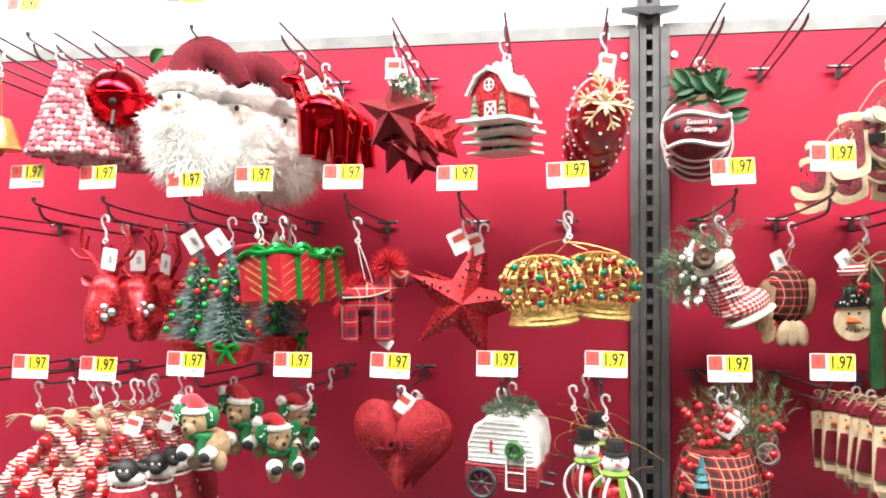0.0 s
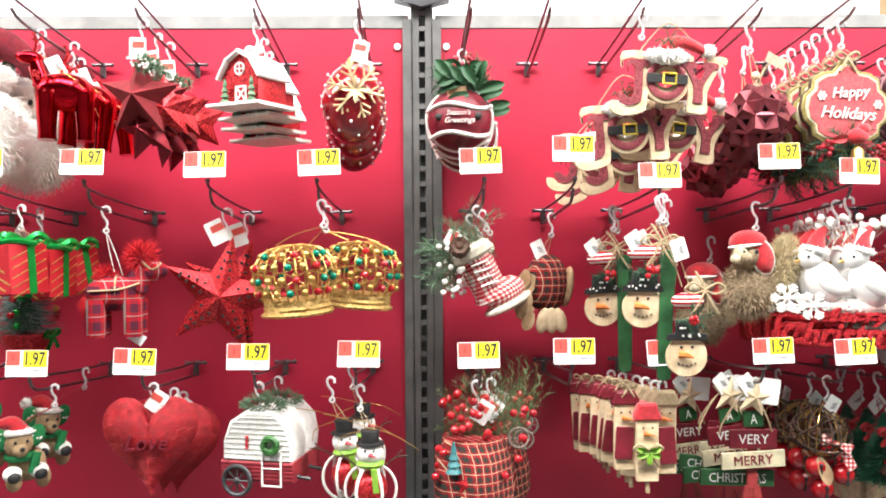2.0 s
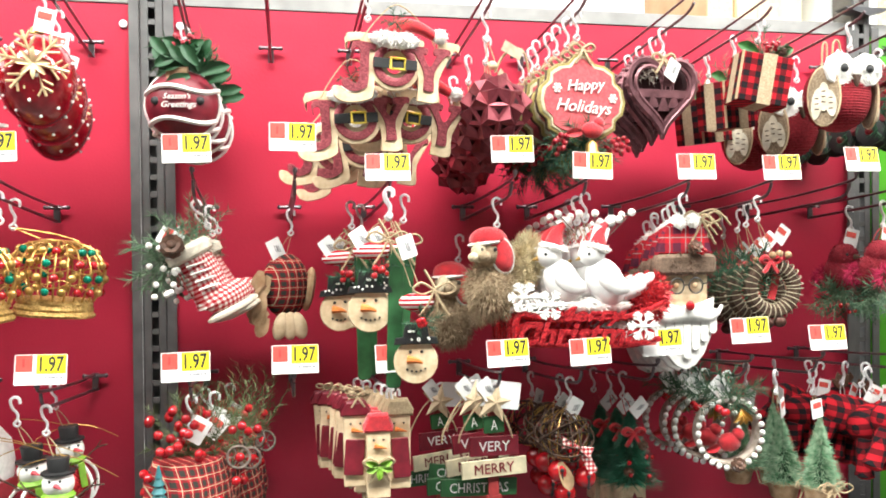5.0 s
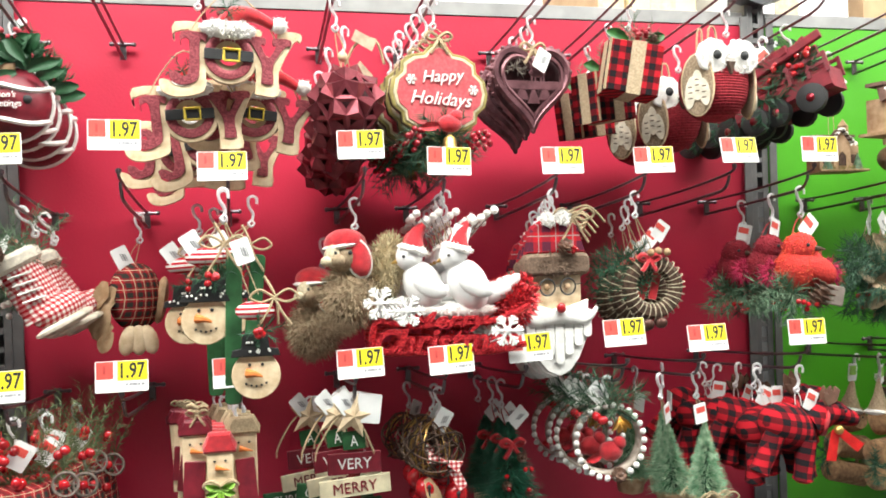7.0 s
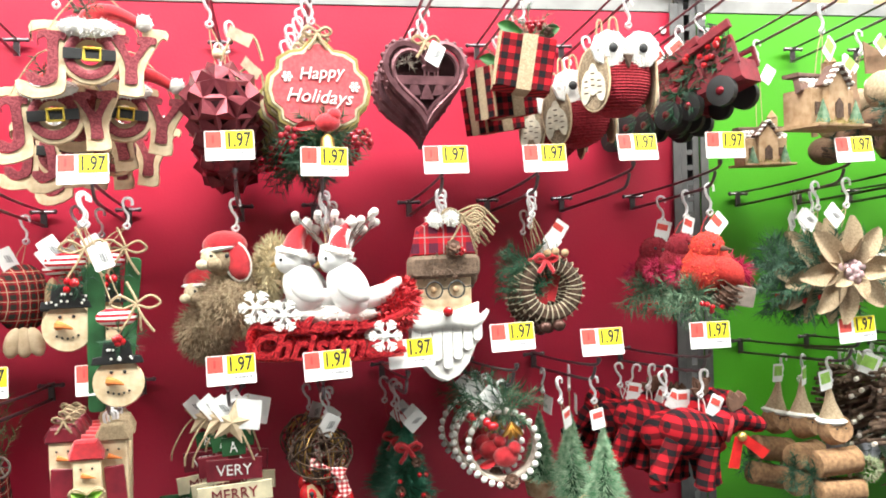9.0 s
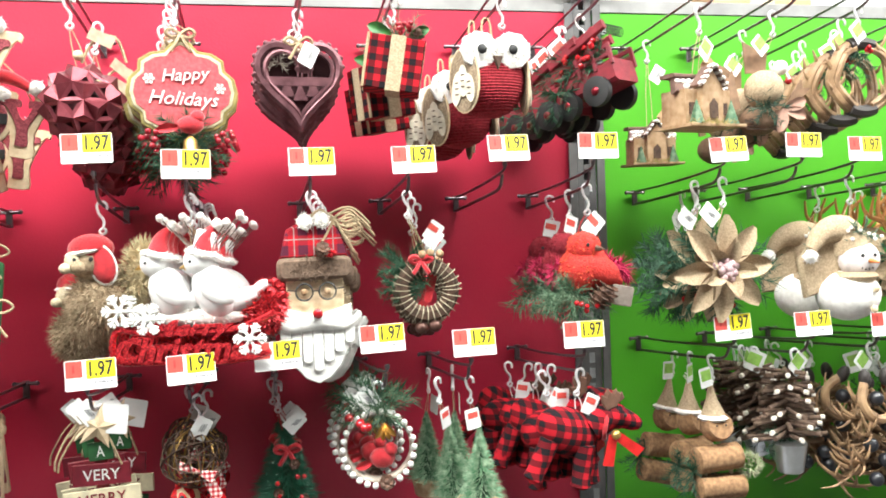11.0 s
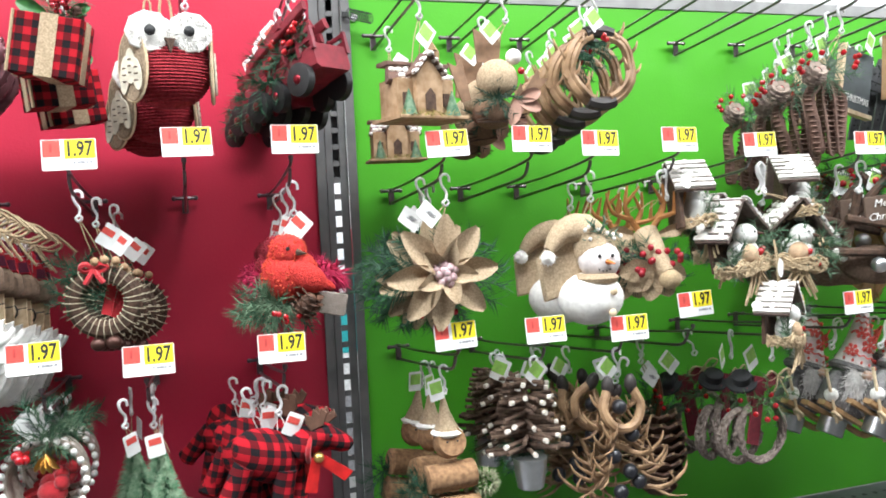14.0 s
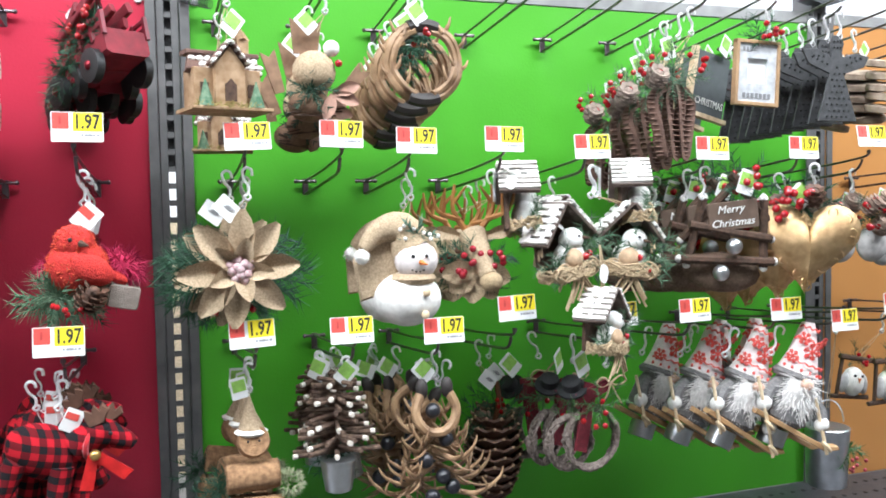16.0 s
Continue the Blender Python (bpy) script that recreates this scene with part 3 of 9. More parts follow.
def hanger(e, row, top=0.0, spread=0.5, cord=None, tag=None, tag_side=1, drop=0.0, hook=True):
    """The milky plastic hook over the peg, the cord down to the body's top, and a card tag."""
    where, turn = e.matrix_basis.translation, e.matrix_basis.to_3x3().inverted()
    x, y, z = where
    hx = min(HOOKS[row], key=lambda q: abs(q - x))
    p = turn @ Vector((max(-0.05, min(0.05, hx - x)), 0, peg_z(row, y) - z)) * (100 / SIZE[0])
    h, ox, oy = p.z, p.x, p.y
    end = h + 0.25
    if hook:
        pts = [(0.55, 0, h - 0.5), (0.5, 0, h + 0.15), (0, 0, h + 0.42), (-0.5, 0, h + 0.05), (-0.35, 0, h - 0.9), (0.15, 0, h - 1.7), (0.05, 0, h - 2.5), (-0.35, 0, h - 2.9), (0.0, 0, h - 3.3), (0.35, 0, h - 2.9), (0.05, 0, h - 2.5)]
        part("plastic_hook", tube(smooth([(a + ox, b + oy, c) for a, b, c in pts], 3), 0.23 / SIZE[0], 6, None, 0.7), CLEAR, e, "milky plastic hook")
        end = h - 3.05
    if end > top + 0.3:
        part("cord", join(tube(smooth([(ox - 0.05, oy, end), (ox * 0.5 - spread * 0.8, oy * 0.5 + 0.05, (end + top) / 2), (-spread, 0, top - 0.4)], 3), 0.07, 5),
                          tube(smooth([(ox + 0.05, oy, end), (ox * 0.5 + spread * 0.7, oy * 0.5 - 0.05, (end + top) / 2), (spread, 0, top - 0.4)], 3), 0.07, 5)), cord or JUTE, e)
    if tag:
        tx, tz = tag_side * 1.1, max(top + 0.6, end - 2.2) - drop
        ang = tag_side * 28 + R.uniform(-22, 22)
        c = part("hang_tag", put(slab(rect(2.1, 2.8, 0.2), 0.05), tx, -0.9, tz, 0, ang, 10), PAPER, e, "small white card tag with print")
        if tag == "red":
            part("print_block", put(box(1.5, 0.02, 0.8), tx, -0.955, tz + 0.5, 0, ang, 10), TAG_RED, c)
        elif tag == "green":
            part("print_block", put(box(1.7, 0.02, 1.5), tx, -0.955, tz + 0.3, 0, ang, 10), TAG_GREEN, c)
        else:
            part("print_block", join(*[put(box(0.12 + 0.1 * (k % 2), 0.02, 1.0), tx - 0.6 + 0.28 * k, -0.955, tz, 0, ang, 10) for k in range(5)]), GREY_INK, c)
    return e


def stack(e, n, dy, dx=0.0, jit=4.0, dz=0.0):
    """More of the same, further back on the peg."""
    m = e.matrix_basis.copy()
    for k in range(1, n):
        o = pose(dx * k + R.uniform(-0.004, 0.004), dy * k, -0.086 * dy * k + dz * k) @ m @ pose(0, 0, 0, 0, R.uniform(-jit, jit), R.uniform(-jit, jit) * 1.6)
        copy_thing(e, o)


def balls(points, r, seg=8, rings=5):
    b = ball(r, r, r, seg, rings)
    return join(*[put(b, *p) for p in points])


def spray(rnd, n, R0, up, length, count, w=0.09, cx=0.0, cz=0.0, cy=0.0, flat=0.6):
    """A bunch of needle sprigs that fan out from one point."""
    gs = []
    for k in range(n):
        a = 2 * math.pi * k / n + rnd.uniform(-0.3, 0.3)
        tip = (cx + R0 * math.cos(a), cy - 0.4 + rnd.uniform(-flat, flat), cz + R0 * math.sin(a) * 0.7 + up)
        gs.append(sprig(rnd, (cx, cy, cz), tip, count, length, w))
    return join(*gs)


def berries(rnd, n, spread, r, cx=0.0, cy=0.0, cz=0.0):
    """Places and a radius for a loose cluster of berries."""
    return [(cx + rnd.uniform(-1, 1) * spread, cy - 0.5 + rnd.uniform(-0.6, 0.3), cz + rnd.uniform(-1, 1) * spread * 0.7, r) for _ in range(n)]


def scatter(name, spots, material, parent):
    """One small ball to each spot, all on one mesh."""
    first = None
    for x, y, z, r in spots:
        ob = new(name, first.data) if first else part(name, ball(r, r, r, 8, 6), material, parent)
        first = first or ob
        ob.parent, ob.location = parent, Vector((x, y, z)) * (CM * SIZE[0])


def cone_shape(rnd, r, h, rows=6, k=8, tilt=62):
    """A pinecone: rows of scales round a core; its tip points down."""
    gs = [ball(r * 0.6, r * 0.6, h * 0.48, 8, 6)]
    for i in range(rows):
        t = (i + 0.5) / rows
        rr = r * math.sin(math.pi * (0.12 + 0.8 * t)) ** 0.8
        for j in range(k):
            a = 360 * (j + 0.5 * (i % 2)) / k
            sc = put(slab([(-0.22 * r, 0), (0.22 * r, 0), (0.3 * r, 0.3 * r), (0, 0.48 * r), (-0.3 * r, 0.3 * r)], 0.08 * r), 0, 0, 0, tilt)
            gs.append(put(put(sc, 0, -rr * 0.62, 0), 0, 0, h * (0.5 - t), 0, 0, a))
    return join(*gs)


def bow(w, t, x=0, y=0, z=0):
    loop = lambda s: tube(smooth([(0, 0, 0), (s * w * 0.6, -0.2, w * 0.35), (s * w, -0.1, 0.1), (s * w * 0.55, 0.1, -w * 0.2), (0, 0, 0)], 4), t, 5)
    tail = lambda s: tube(smooth([(0, 0, 0), (s * w * 0.3, -0.2, -w * 0.6), (s * w * 0.7, -0.1, -w * 1.2)], 3), t, 5)
    return put(join(loop(1), loop(-1), tail(1), tail(-1)), x, y, z)


def petal(l, w, cup=0.4):
    """A pointed cupped petal that lies along +z."""
    vs, fs = [], []
    n, cols = 7, (-1, -0.55, 0, 0.55, 1)
    for i in range(n + 1):
        t = i / n
        ww = w * math.sin(math.pi * min(0.97, 0.10 + 0.86 * t ** 1.25)) ** 0.75
        for j in cols:
            vs.append((j * ww / 2, -cup * (abs(j) ** 1.7 * ww / w) - 0.35 * math.sin(t * 2.2), t * l))
    for i in range(n):
        for j in range(len(cols) - 1):
            a = i * len(cols) + j
            fs.append((a, a + 1, a + 1 + len(cols), a + len(cols)))
    m = len(vs)
    vs += [(v[0], v[1] + 0.08, v[2]) for v in vs]
    fs += [tuple(k + m for k in reversed(q)) for q in fs]
    return vs, fs


def domed_heart(w, h, d):
    """A heart that swells front and back."""
    o = heart(w, h, 40)
    n = len(o)
    vs, fs = [], []
    for q in (1.0, 0.95, 0.84, 0.66, 0.42, 0.15):
        vs += [(x * q, -d * (1 - q ** 2.4), z * q + 0.04 * h * (1 - q)) for x, z in o]
    for k in range(5):
        fs += [(k * n + i, k * n + (i + 1) % n, (k + 1) * n + (i + 1) % n, (k + 1) * n + i) for i in range(n)]
    fs.append(tuple(range(5 * n, 6 * n)))
    m = len(vs)
    vs += [(v[0], -v[1], v[2]) for v in vs]
    fs += [tuple(i + m for i in reversed(q)) for q in fs]
    return vs, fs


def snowflake(r, t=0.12, d=0.15):
    gs = []
    for k in range(6):
        a = radians(60 * k)
        u, v = (math.cos(a), math.sin(a)), (-math.sin(a), math.cos(a))
        gs.append(tube([(0, 0, 0), (r * u[0], 0, r * u[1])], t, 5))
        for q, l in ((0.45, 0.3), (0.72, 0.22)):
            for sg in (1, -1):
                gs.append(tube([(r * q * u[0], 0, r * q * u[1]), (r * ((q + l) * u[0] + sg * l * v[0]), 0, r * ((q + l) * u[1] + sg * l * v[1]))], t * 0.8, 5))
    return join(*gs)


# ---- first red bay, top row ----
def knit_tree():
    e = orn("bobble_tree", "pink and white bobble-knit cone tree", "ornament", -0.430, 1.055, 1.692, 0, "bobble trees on one hook")
    part("core", lathe([(0.3, 7), (2.6, 1), (5.0, -6), (4.4, -6.6)], 16), mat("pale_pink_wool", (0.62, 0.32, 0.33), 0.95, 0, None, 200, 0.8), e)
    white, pink = [], []
    for i in range(17):
        z = 6.6 - i * 0.8
        r = 0.5 + (7.0 - z) * 0.36
        n = max(5, int(2 * math.pi * r / 0.9))
        for j in range(n):
            a = 2 * math.pi * (j + 0.5 * (i % 2)) / n
            (pink if R.random() < 0.45 else white).append((r * math.cos(a), r * math.sin(a), z + R.uniform(-0.2, 0.2)))
    part("bobble", balls(white, 0.5, 7, 5), mat("off_white_wool", (0.78, 0.55, 0.54), 0.95, 0, (0.66, 0.34, 0.36), 160, 0.7), e)
    part("pink_bobble", balls(pink, 0.5, 7, 5), mat("red_pink_wool", (0.54, 0.13, 0.17), 0.95, 0, None, 120, 0.7), e)
    hanger(e, ROW_A, 7, tag=None)
    stack(e, 4, 0.05, 0.006)


def red_bell(x, y, z, r=4.3):
    e = orn("jingle_bell", "large red mirror-finish jingle bell", "bell", x, y, z, 20, "red jingle bells")
    part("shell", ball(r, r, r * 0.95, 22, 14), FOIL_RED, e)
    part("band", put(lathe([(r * 1.0, 0.35), (r * 1.06, 0.2), (r * 1.06, -0.2), (r * 1.0, -0.35)], 24), 0, 0, 0.2), FOIL_RED, e)
    part("slot", join(put(box(0.55, 0.5, r * 1.1, 0.1), 0, -r * 0.82, -r * 0.5, -30), put(ball(0.7, 0.5, 0.7, 8, 6), 0, -r * 0.9, -0.9)), NAVY_BLACK, e)
    part("cap", put(lathe([(0.5, 0.6), (0.8, 0.2), (0.9, -0.3)], 12), 0, 0, r), FOIL_RED, e)
    hanger(e, ROW_A, r + 0.6)
    stack(e, 2, 0.11)


FLEECE = mat("white_fleece", (0.93, 0.91, 0.88), 0.95, 0, (0.90, 0.87, 0.83), 60, 0.2, sheen=0.6)


def santa_head():
    e = orn("santa_head", "plush bearded head with a burgundy hat and white fleece beard", "ornament", -0.250, 1.075, 1.682, -6, "bearded plush heads")
    part("face", put(ball(2.6, 2.2, 1.5, 14, 9), 0, -2.1, 1.2), mat("pale_flesh_felt", (0.84, 0.73, 0.64), 0.85), e)
    part("beard", join(put(ball(5.6, 3.4, 5.8, 14, 9), 0, 0, -3), put(fuzz(R, 6.0, 3.8, 6.2, 1900, 1.7, 0.22, 0.3), 0, 0, -3.2), put(fuzz(R, 5.2, 2.4, 2.0, 500, 1.8, 0.16, 0.8), 0, -1.6, -1.2)), FLEECE, e, "shaggy white fleece beard")
    part("moustache", join(*[put(fuzz(R, 2.2, 1.0, 1.0, 220, 1.3, 0.14, 0.4), s * 1.7, -3.9, -0.6) for s in (-1, 1)]), FLEECE, e)
    part("hat_brim", join(put(ball(4.9, 3.5, 1.6, 14, 8), 0, -0.6, 3.6), put(fuzz(R, 5.0, 3.6, 1.7, 1000, 1.0, 0.2), 0, -0.5, 3.4)), FLEECE, e, "fluffy white brim")
    part("hat", tube(smooth([(0.0, 0.4, 3.8), (0.4, 0.4, 6.4), (2.6, 0.6, 7.6), (5.2, 0.8, 6.0), (6.8, 1.0, 3.6)], 4), 3.1, 12, 0.9), mat("burgundy_felt", (0.15, 0.004, 0.014), 0.95, 0, (0.10, 0.003, 0.010), 150, 0.5), e)
    part("leaf", put(petal(2.2, 1.5), -2.2, -4.2, 5.6, 0, 50, 0), LEAF, e)
    for sx in (-1.1, 1.3):
        part("eye", put(ball(0.32, 0.25, 0.38, 8, 6), sx, -4.25, 1.7), NAVY_BLACK, e)
    part("nose", put(ball(0.8, 0.7, 0.65, 10, 7), 0.1, -4.5, 0.6), FACE, e)
    hanger(e, ROW_A, 7.4, tag=None)
    stack(e, 3, 0.08, 0.045, 5)


def foil_deer():
    e = orn("foil_reindeer", "red mirror-finish standing reindeer with a bead garland", "ornament", -0.061, 1.110, 1.683, 25, "red foil reindeer")
    part("body", join(put(ball(3.9, 2.3, 2.7, 14, 9), 0, 0, 0.6), put(tube(smooth([(-2.6, 0, 1.0), (-3.4, 0, 3.4), (-3.6, 0, 4.6)], 3), 1.2, 10, 0.8)), put(ball(1.7, 0.9, 0.9, 10, 7), -4.3, 0, 5.0)), FOIL_RED, e)
    for lx, ly in ((-2.4, -1.0), (-2.2, 1.0), (2.4, -1.0), (2.5, 1.0)):
        part("leg", lathe([(1.35, 0.6), (1.25, -2.5), (1.05, -5.0), (1.15, -6.0)], 10), FOIL_RED, e).location = (lx * CM, ly * CM, 0)
    for s in (-1, 1):
        part("antler", join(tube(smooth([(-3.8, s * 0.4, 5.6), (-3.4, s * 1.4, 7.0), (-3.9, s * 1.8, 8.0)], 3), 0.18, 5), tube([(-3.5, s * 1.3, 6.8), (-2.6, s * 1.6, 7.6)], 0.14, 5)), RED_GLITTER, e)
    pts = [(2.6 * math.cos(k * 0.42) - 1.2, -1.9 - 0.2 * math.sin(k), 3.2 - k * 0.12 + 0.6 * math.sin(k * 0.9)) for k in range(26)]
    part("bead_garland", balls(pts, 0.28, 6, 4), RED_GLITTER, e)
    part("gold_cord", tube(smooth([(-2, -1.6, 3.6), (0.6, -2.2, 2.4), (2.6, -1.6, 0.5), (4.2, -0.6, -2.6)], 4), 0.06, 5), GOLD, e)
    hanger(e, ROW_A, 3.2, tag="plain", tag_side=-1)
    stack(e, 3, 0.06, 0.004, 8)


def paper_star():
    e = orn("paper_star", "dark red faceted paper star with a green and white posy", "ornament", 0.054, 1.070, 1.674, -6, "paper stars", 12)
    part("star", put(solid_star(5.6, 2.6, 2.6, 5, 100), 0, 0, 0.2), mat("dark_red_paper", (0.20, 0.006, 0.012), 0.8, 0, (0.15, 0.004, 0.009), 120, 0.3), e, shade=False)
    part("lower_star", put(solid_star(4.8, 2.3, 2.4, 5, 60), 0.8, 1.6, -3.4, 10, 20), DEEP_RED, e, shade=False)
    part("posy", join(fuzz(R, 1.2, 1.0, 1.0, 130, 1.0, 0.25), put(fuzz(R, 0.8, 0.8, 0.6, 60, 0.9, 0.22), 1.3, 0, 0.3)), FROST_PINE, e).location = (0.006, -0.018, 0.043)
    part("bead", balls([(R.uniform(-1.4, 1.8), -3 + R.uniform(-0.4, 0.4), 4.4 + R.uniform(-0.8, 0.8)) for _ in range(14)], 0.2, 6, 4), WHITE_PAINT, e)
    part("glitter_panel", put(solid_star(4.4, 2.2, 1.5, 5, 130), 3.2, 1.0, -0.6, 0, 25, 10), RED_GLITTER, e, shade=False)
    hanger(e, ROW_A, 5.5, tag="red", tag_side=-1)
    stack(e, 3, 0.05, 0.006, 14)


def barn():
    e = orn("barn_ornament", "red barn with a snowy white roof on a white base", "ornament", 0.201, 1.085, 1.691, -28, "toy barns hung one behind another")
    wall = [(-3, -2.6), (3, -2.6), (3, 0.9), (1.7, 2.9), (0, 3.9), (-1.7, 2.9), (-3, 0.9)]
    part("wall", put(slab(wall, 5.6, 0.05), 0, 0, 0), RED_GLITTER, e, "red glittered barn wall")
    for s in (1, -1):
        part("roof", join(put(box(3.1, 7.0, 0.4, 0.1), s * 2.6, 0, 2.0, 0, s * 58), put(box(2.6, 7.0, 0.4, 0.1), s * 0.95, 0, 3.6, 0, s * 27)), WHITE_PAINT, e, "white snow-covered roof")
    part("base", put(box(8.6, 8.2, 0.45, 0.1), 0, -0.4, -2.8), WHITE_PAINT, e)
    part("window", put(join(ring(0.75, 0.14, 16, 5), box(0.14, 0.2, 1.4), box(1.4, 0.2, 0.14)), 0, -2.85, 1.9), WHITE_PAINT, e)
    part("door", put(join(box(1.7, 0.15, 0.2), put(box(1.7, 0.15, 0.2), 0, 0, 1.9), put(box(0.2, 0.15, 2.0), -0.8, 0, 0.95), put(box(0.2, 0.15, 2.0), 0.8, 0, 0.95), put(box(0.2, 0.12, 2.3), 0, 0, 0.95, 0, 40), put(box(0.2, 0.12, 2.3), 0, 0, 0.95, 0, -40)), 0.2, -2.9, -2.3), WHITE_PAINT, e)
    for sx in (-1.9, 2.4):
        part("fir", put(join(*[put(lathe([(0.1, 0.9), (0.75 - 0.14 * k, 0)], 9), 0, 0, 0.75 * k) for k in range(4)]), sx, -3.5, -2.5), FROST_PINE, e)
    part("chimney", put(box(1.2, 1.2, 1.6, 0.1), -0.4, 1.0, 4.0), RED_GLITTER, e)
    part("bow", bow(1.3, 0.3, 0.6, -0.5, 4.6), SNOW, e)
    hanger(e, ROW_A, 4.2, tag=None)
    stack(e, 4, 0.045, 0, 3, -0.006)


def egg():
    e = orn("egg_bauble", "red glass bauble with a gold snowflake and white beads", "bauble", 0.334, 1.075, 1.668, 0, "egg-shaped baubles")
    prof = [(0.2, 5.2), (1.8, 4.7), (3.4, 3.0), (4.2, 0.8), (4.1, -1.4), (3.1, -3.8), (1.5, -5.3), (0.2, -5.7)]
    part("glass", lathe([(p.x, p.z) for p in smooth([(r, 0, z) for r, z in prof], 3)], 26), mat("translucent_red_glass", (0.34, 0.005, 0.015), 0.1, 0.3, (0.2, 0.002, 0.008), 60, 0.05, coat=1.0), e)
    part("snowflake", put(snowflake(3.7, 0.19), 0.7, -4.15, 1.0, 8, 12, 8), mat("champagne_gilt", (0.70, 0.50, 0.28), 0.5, 0.3), e, "gold glitter snowflake")
    part("petal", join(*[put(petal(1.8, 0.55, 0.1), 0.7, -4.3, 1.0, 0, 45 * k, 0) for k in range(8)]), mat("champagne_gilt", (0.70, 0.50, 0.28)), e)
    pts = []
    for k in range(46):
        a, z = k * 2.4, 4.4 - 9.4 * k / 46
        r = 4.25 * math.sqrt(max(0.05, 1 - (z / 5.7) ** 2))
        pts.append((r * math.cos(a), r * math.sin(a), z))
    part("bead", balls(pts, 0.2, 6, 4), WHITE_PAINT, e)
    part("cap", put(lathe([(0.4, 0.8), (0.7, 0.5), (0.8, -0.1)], 12), 0, 0, 5.3), GOLD, e)
    hanger(e, ROW_A, 6.0, tag="red", tag_side=1)
    stack(e, 3, 0.06, -0.004, 6, -0.008)



def gold_bell():
    e = orn("gold_bell", "gold glitter bell ornament", "bell", -0.535, 1.05, 1.66, 0)
    part("bell", lathe([(0.4, 2.6), (1.6, 2.2), (2.4, 0.4), (2.9, -1.6), (3.6, -2.4), (3.2, -2.5)], 20), GOLD_GLITTER, e)
    part("clapper", put(ball(0.7), 0, 0, -2.7), GOLD, e)
    hanger(e, ROW_A, 2.6, cord=GOLD)


gold_bell()
knit_tree()
red_bell(-0.38, 1.11, 1.716, 4.7)
sized(1.2, santa_head)
foil_deer()
sized(1.02, paper_star)
sized(1.02, barn)
sized(1.0, egg)


# ---- first red bay, middle row ----
def deer_head():
    e = orn("reindeer_head", "red glitter reindeer head with branching antlers", "ornament", -0.370, 1.060, 1.425, -15, "red glitter reindeer heads")
    part("head", join(put(ball(2.3, 2.6, 2.9, 14, 9), 0, 0, 0), put(tube(smooth([(0, -0.6, 0), (0.2, -2.2, -2.6), (0.2, -2.6, -5.2)], 4), 2.0, 12, 1.2)), put(ball(1.3, 1.2, 1.1, 10, 7), 0.2, -2.7, -5.3), put(tube([(0, 1.0, 0), (0.3, 1.8, -4.0)], 1.7, 12, 1.9))), RED_GLITTER, e)
    for s in (-1, 1):
        part("ear", put(petal(2.6, 1.4), s * 1.8, 0, 1.2, 0, s * 70, 0), RED_GLITTER, e)
        part("antler", join(tube(smooth([(s * 0.8, 0, 2.2), (s * 2.6, 0, 4.6), (s * 4.2, -0.4, 6.2), (s * 3.8, -0.6, 8.8)], 4), 0.45, 6, 0.2), tube(smooth([(s * 2.4, 0, 4.4), (s * 4.4, -0.6, 4.6), (s * 5.6, -0.8, 5.8)], 3), 0.32, 6, 0.15), tube(smooth([(s * 3.6, -0.2, 5.8), (s * 2.6, -0.6, 7.6)], 3), 0.28, 6, 0.15)), RED_GLITTER, e)
    part("collar_bell", balls([(1.6, -2.3, -1.6), (2.4, -1.8, -2.2), (1.0, -2.8, -2.2), (1.9, -2.6, -2.8)], 0.55, 10, 7), SILVER, e)
    part("sprig", put(spray(R, 4, 1.6, 0, 1.0, 14), 1.6, -1.8, -2.2), PINE, e)
    hanger(e, ROW_B, 3.0, tag="plain", tag_side=1, cord=SANTA_RED)
    stack(e, 3, 0.07, 0.012, 16)


def brush_tree(name, label, x, y, z, h, r, needle, row, pot=None, decor=True, n=900, copies=1, dy=0.05, grp=""):
    e = orn(name, label, "tree", x, y, z, 0, grp)
    part("trunk", tube([(0, 0, -h / 2 - 1.2), (0, 0, h / 2)], 0.22, 6), TWIG, e)
    prs = []
    for k in range(n):
        t = (k + R.random()) / n
        zz = h / 2 - h * t
        rr = r * (0.08 + 0.92 * t) * R.uniform(0.75, 1.08)
        a = R.uniform(0, 6.283)
        prs.append(((0, 0, zz + 0.3), (rr * math.cos(a), rr * math.sin(a), zz + R.uniform(-0.5, 0.5))))
    part("bristle", blades(prs, 0.3), needle, e)
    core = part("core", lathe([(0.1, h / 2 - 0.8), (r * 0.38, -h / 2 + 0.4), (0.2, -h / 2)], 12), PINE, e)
    if decor:
        for m, c in ((BERRY, 9), (GREEN_FOIL, 7), (GOLD, 4)):
            pts = []
            for k in range(c):
                t, a = R.uniform(0.15, 0.95), R.uniform(3.3, 6.1)
                pts.append((r * t * math.cos(a), r * t * math.sin(a), h / 2 - h * t))
            for q in pts:
                part("tiny_bauble", put(ball(0.46, 0.46, 0.46, 8, 6), *q), m, e)
    if pot:
        part("pot", put(lathe([(r * 0.62, 0), (r * 0.5, -2.4), (r * 0.45, -2.5)], 16), 0, 0, -h / 2), pot, e, "small pot")
    return e


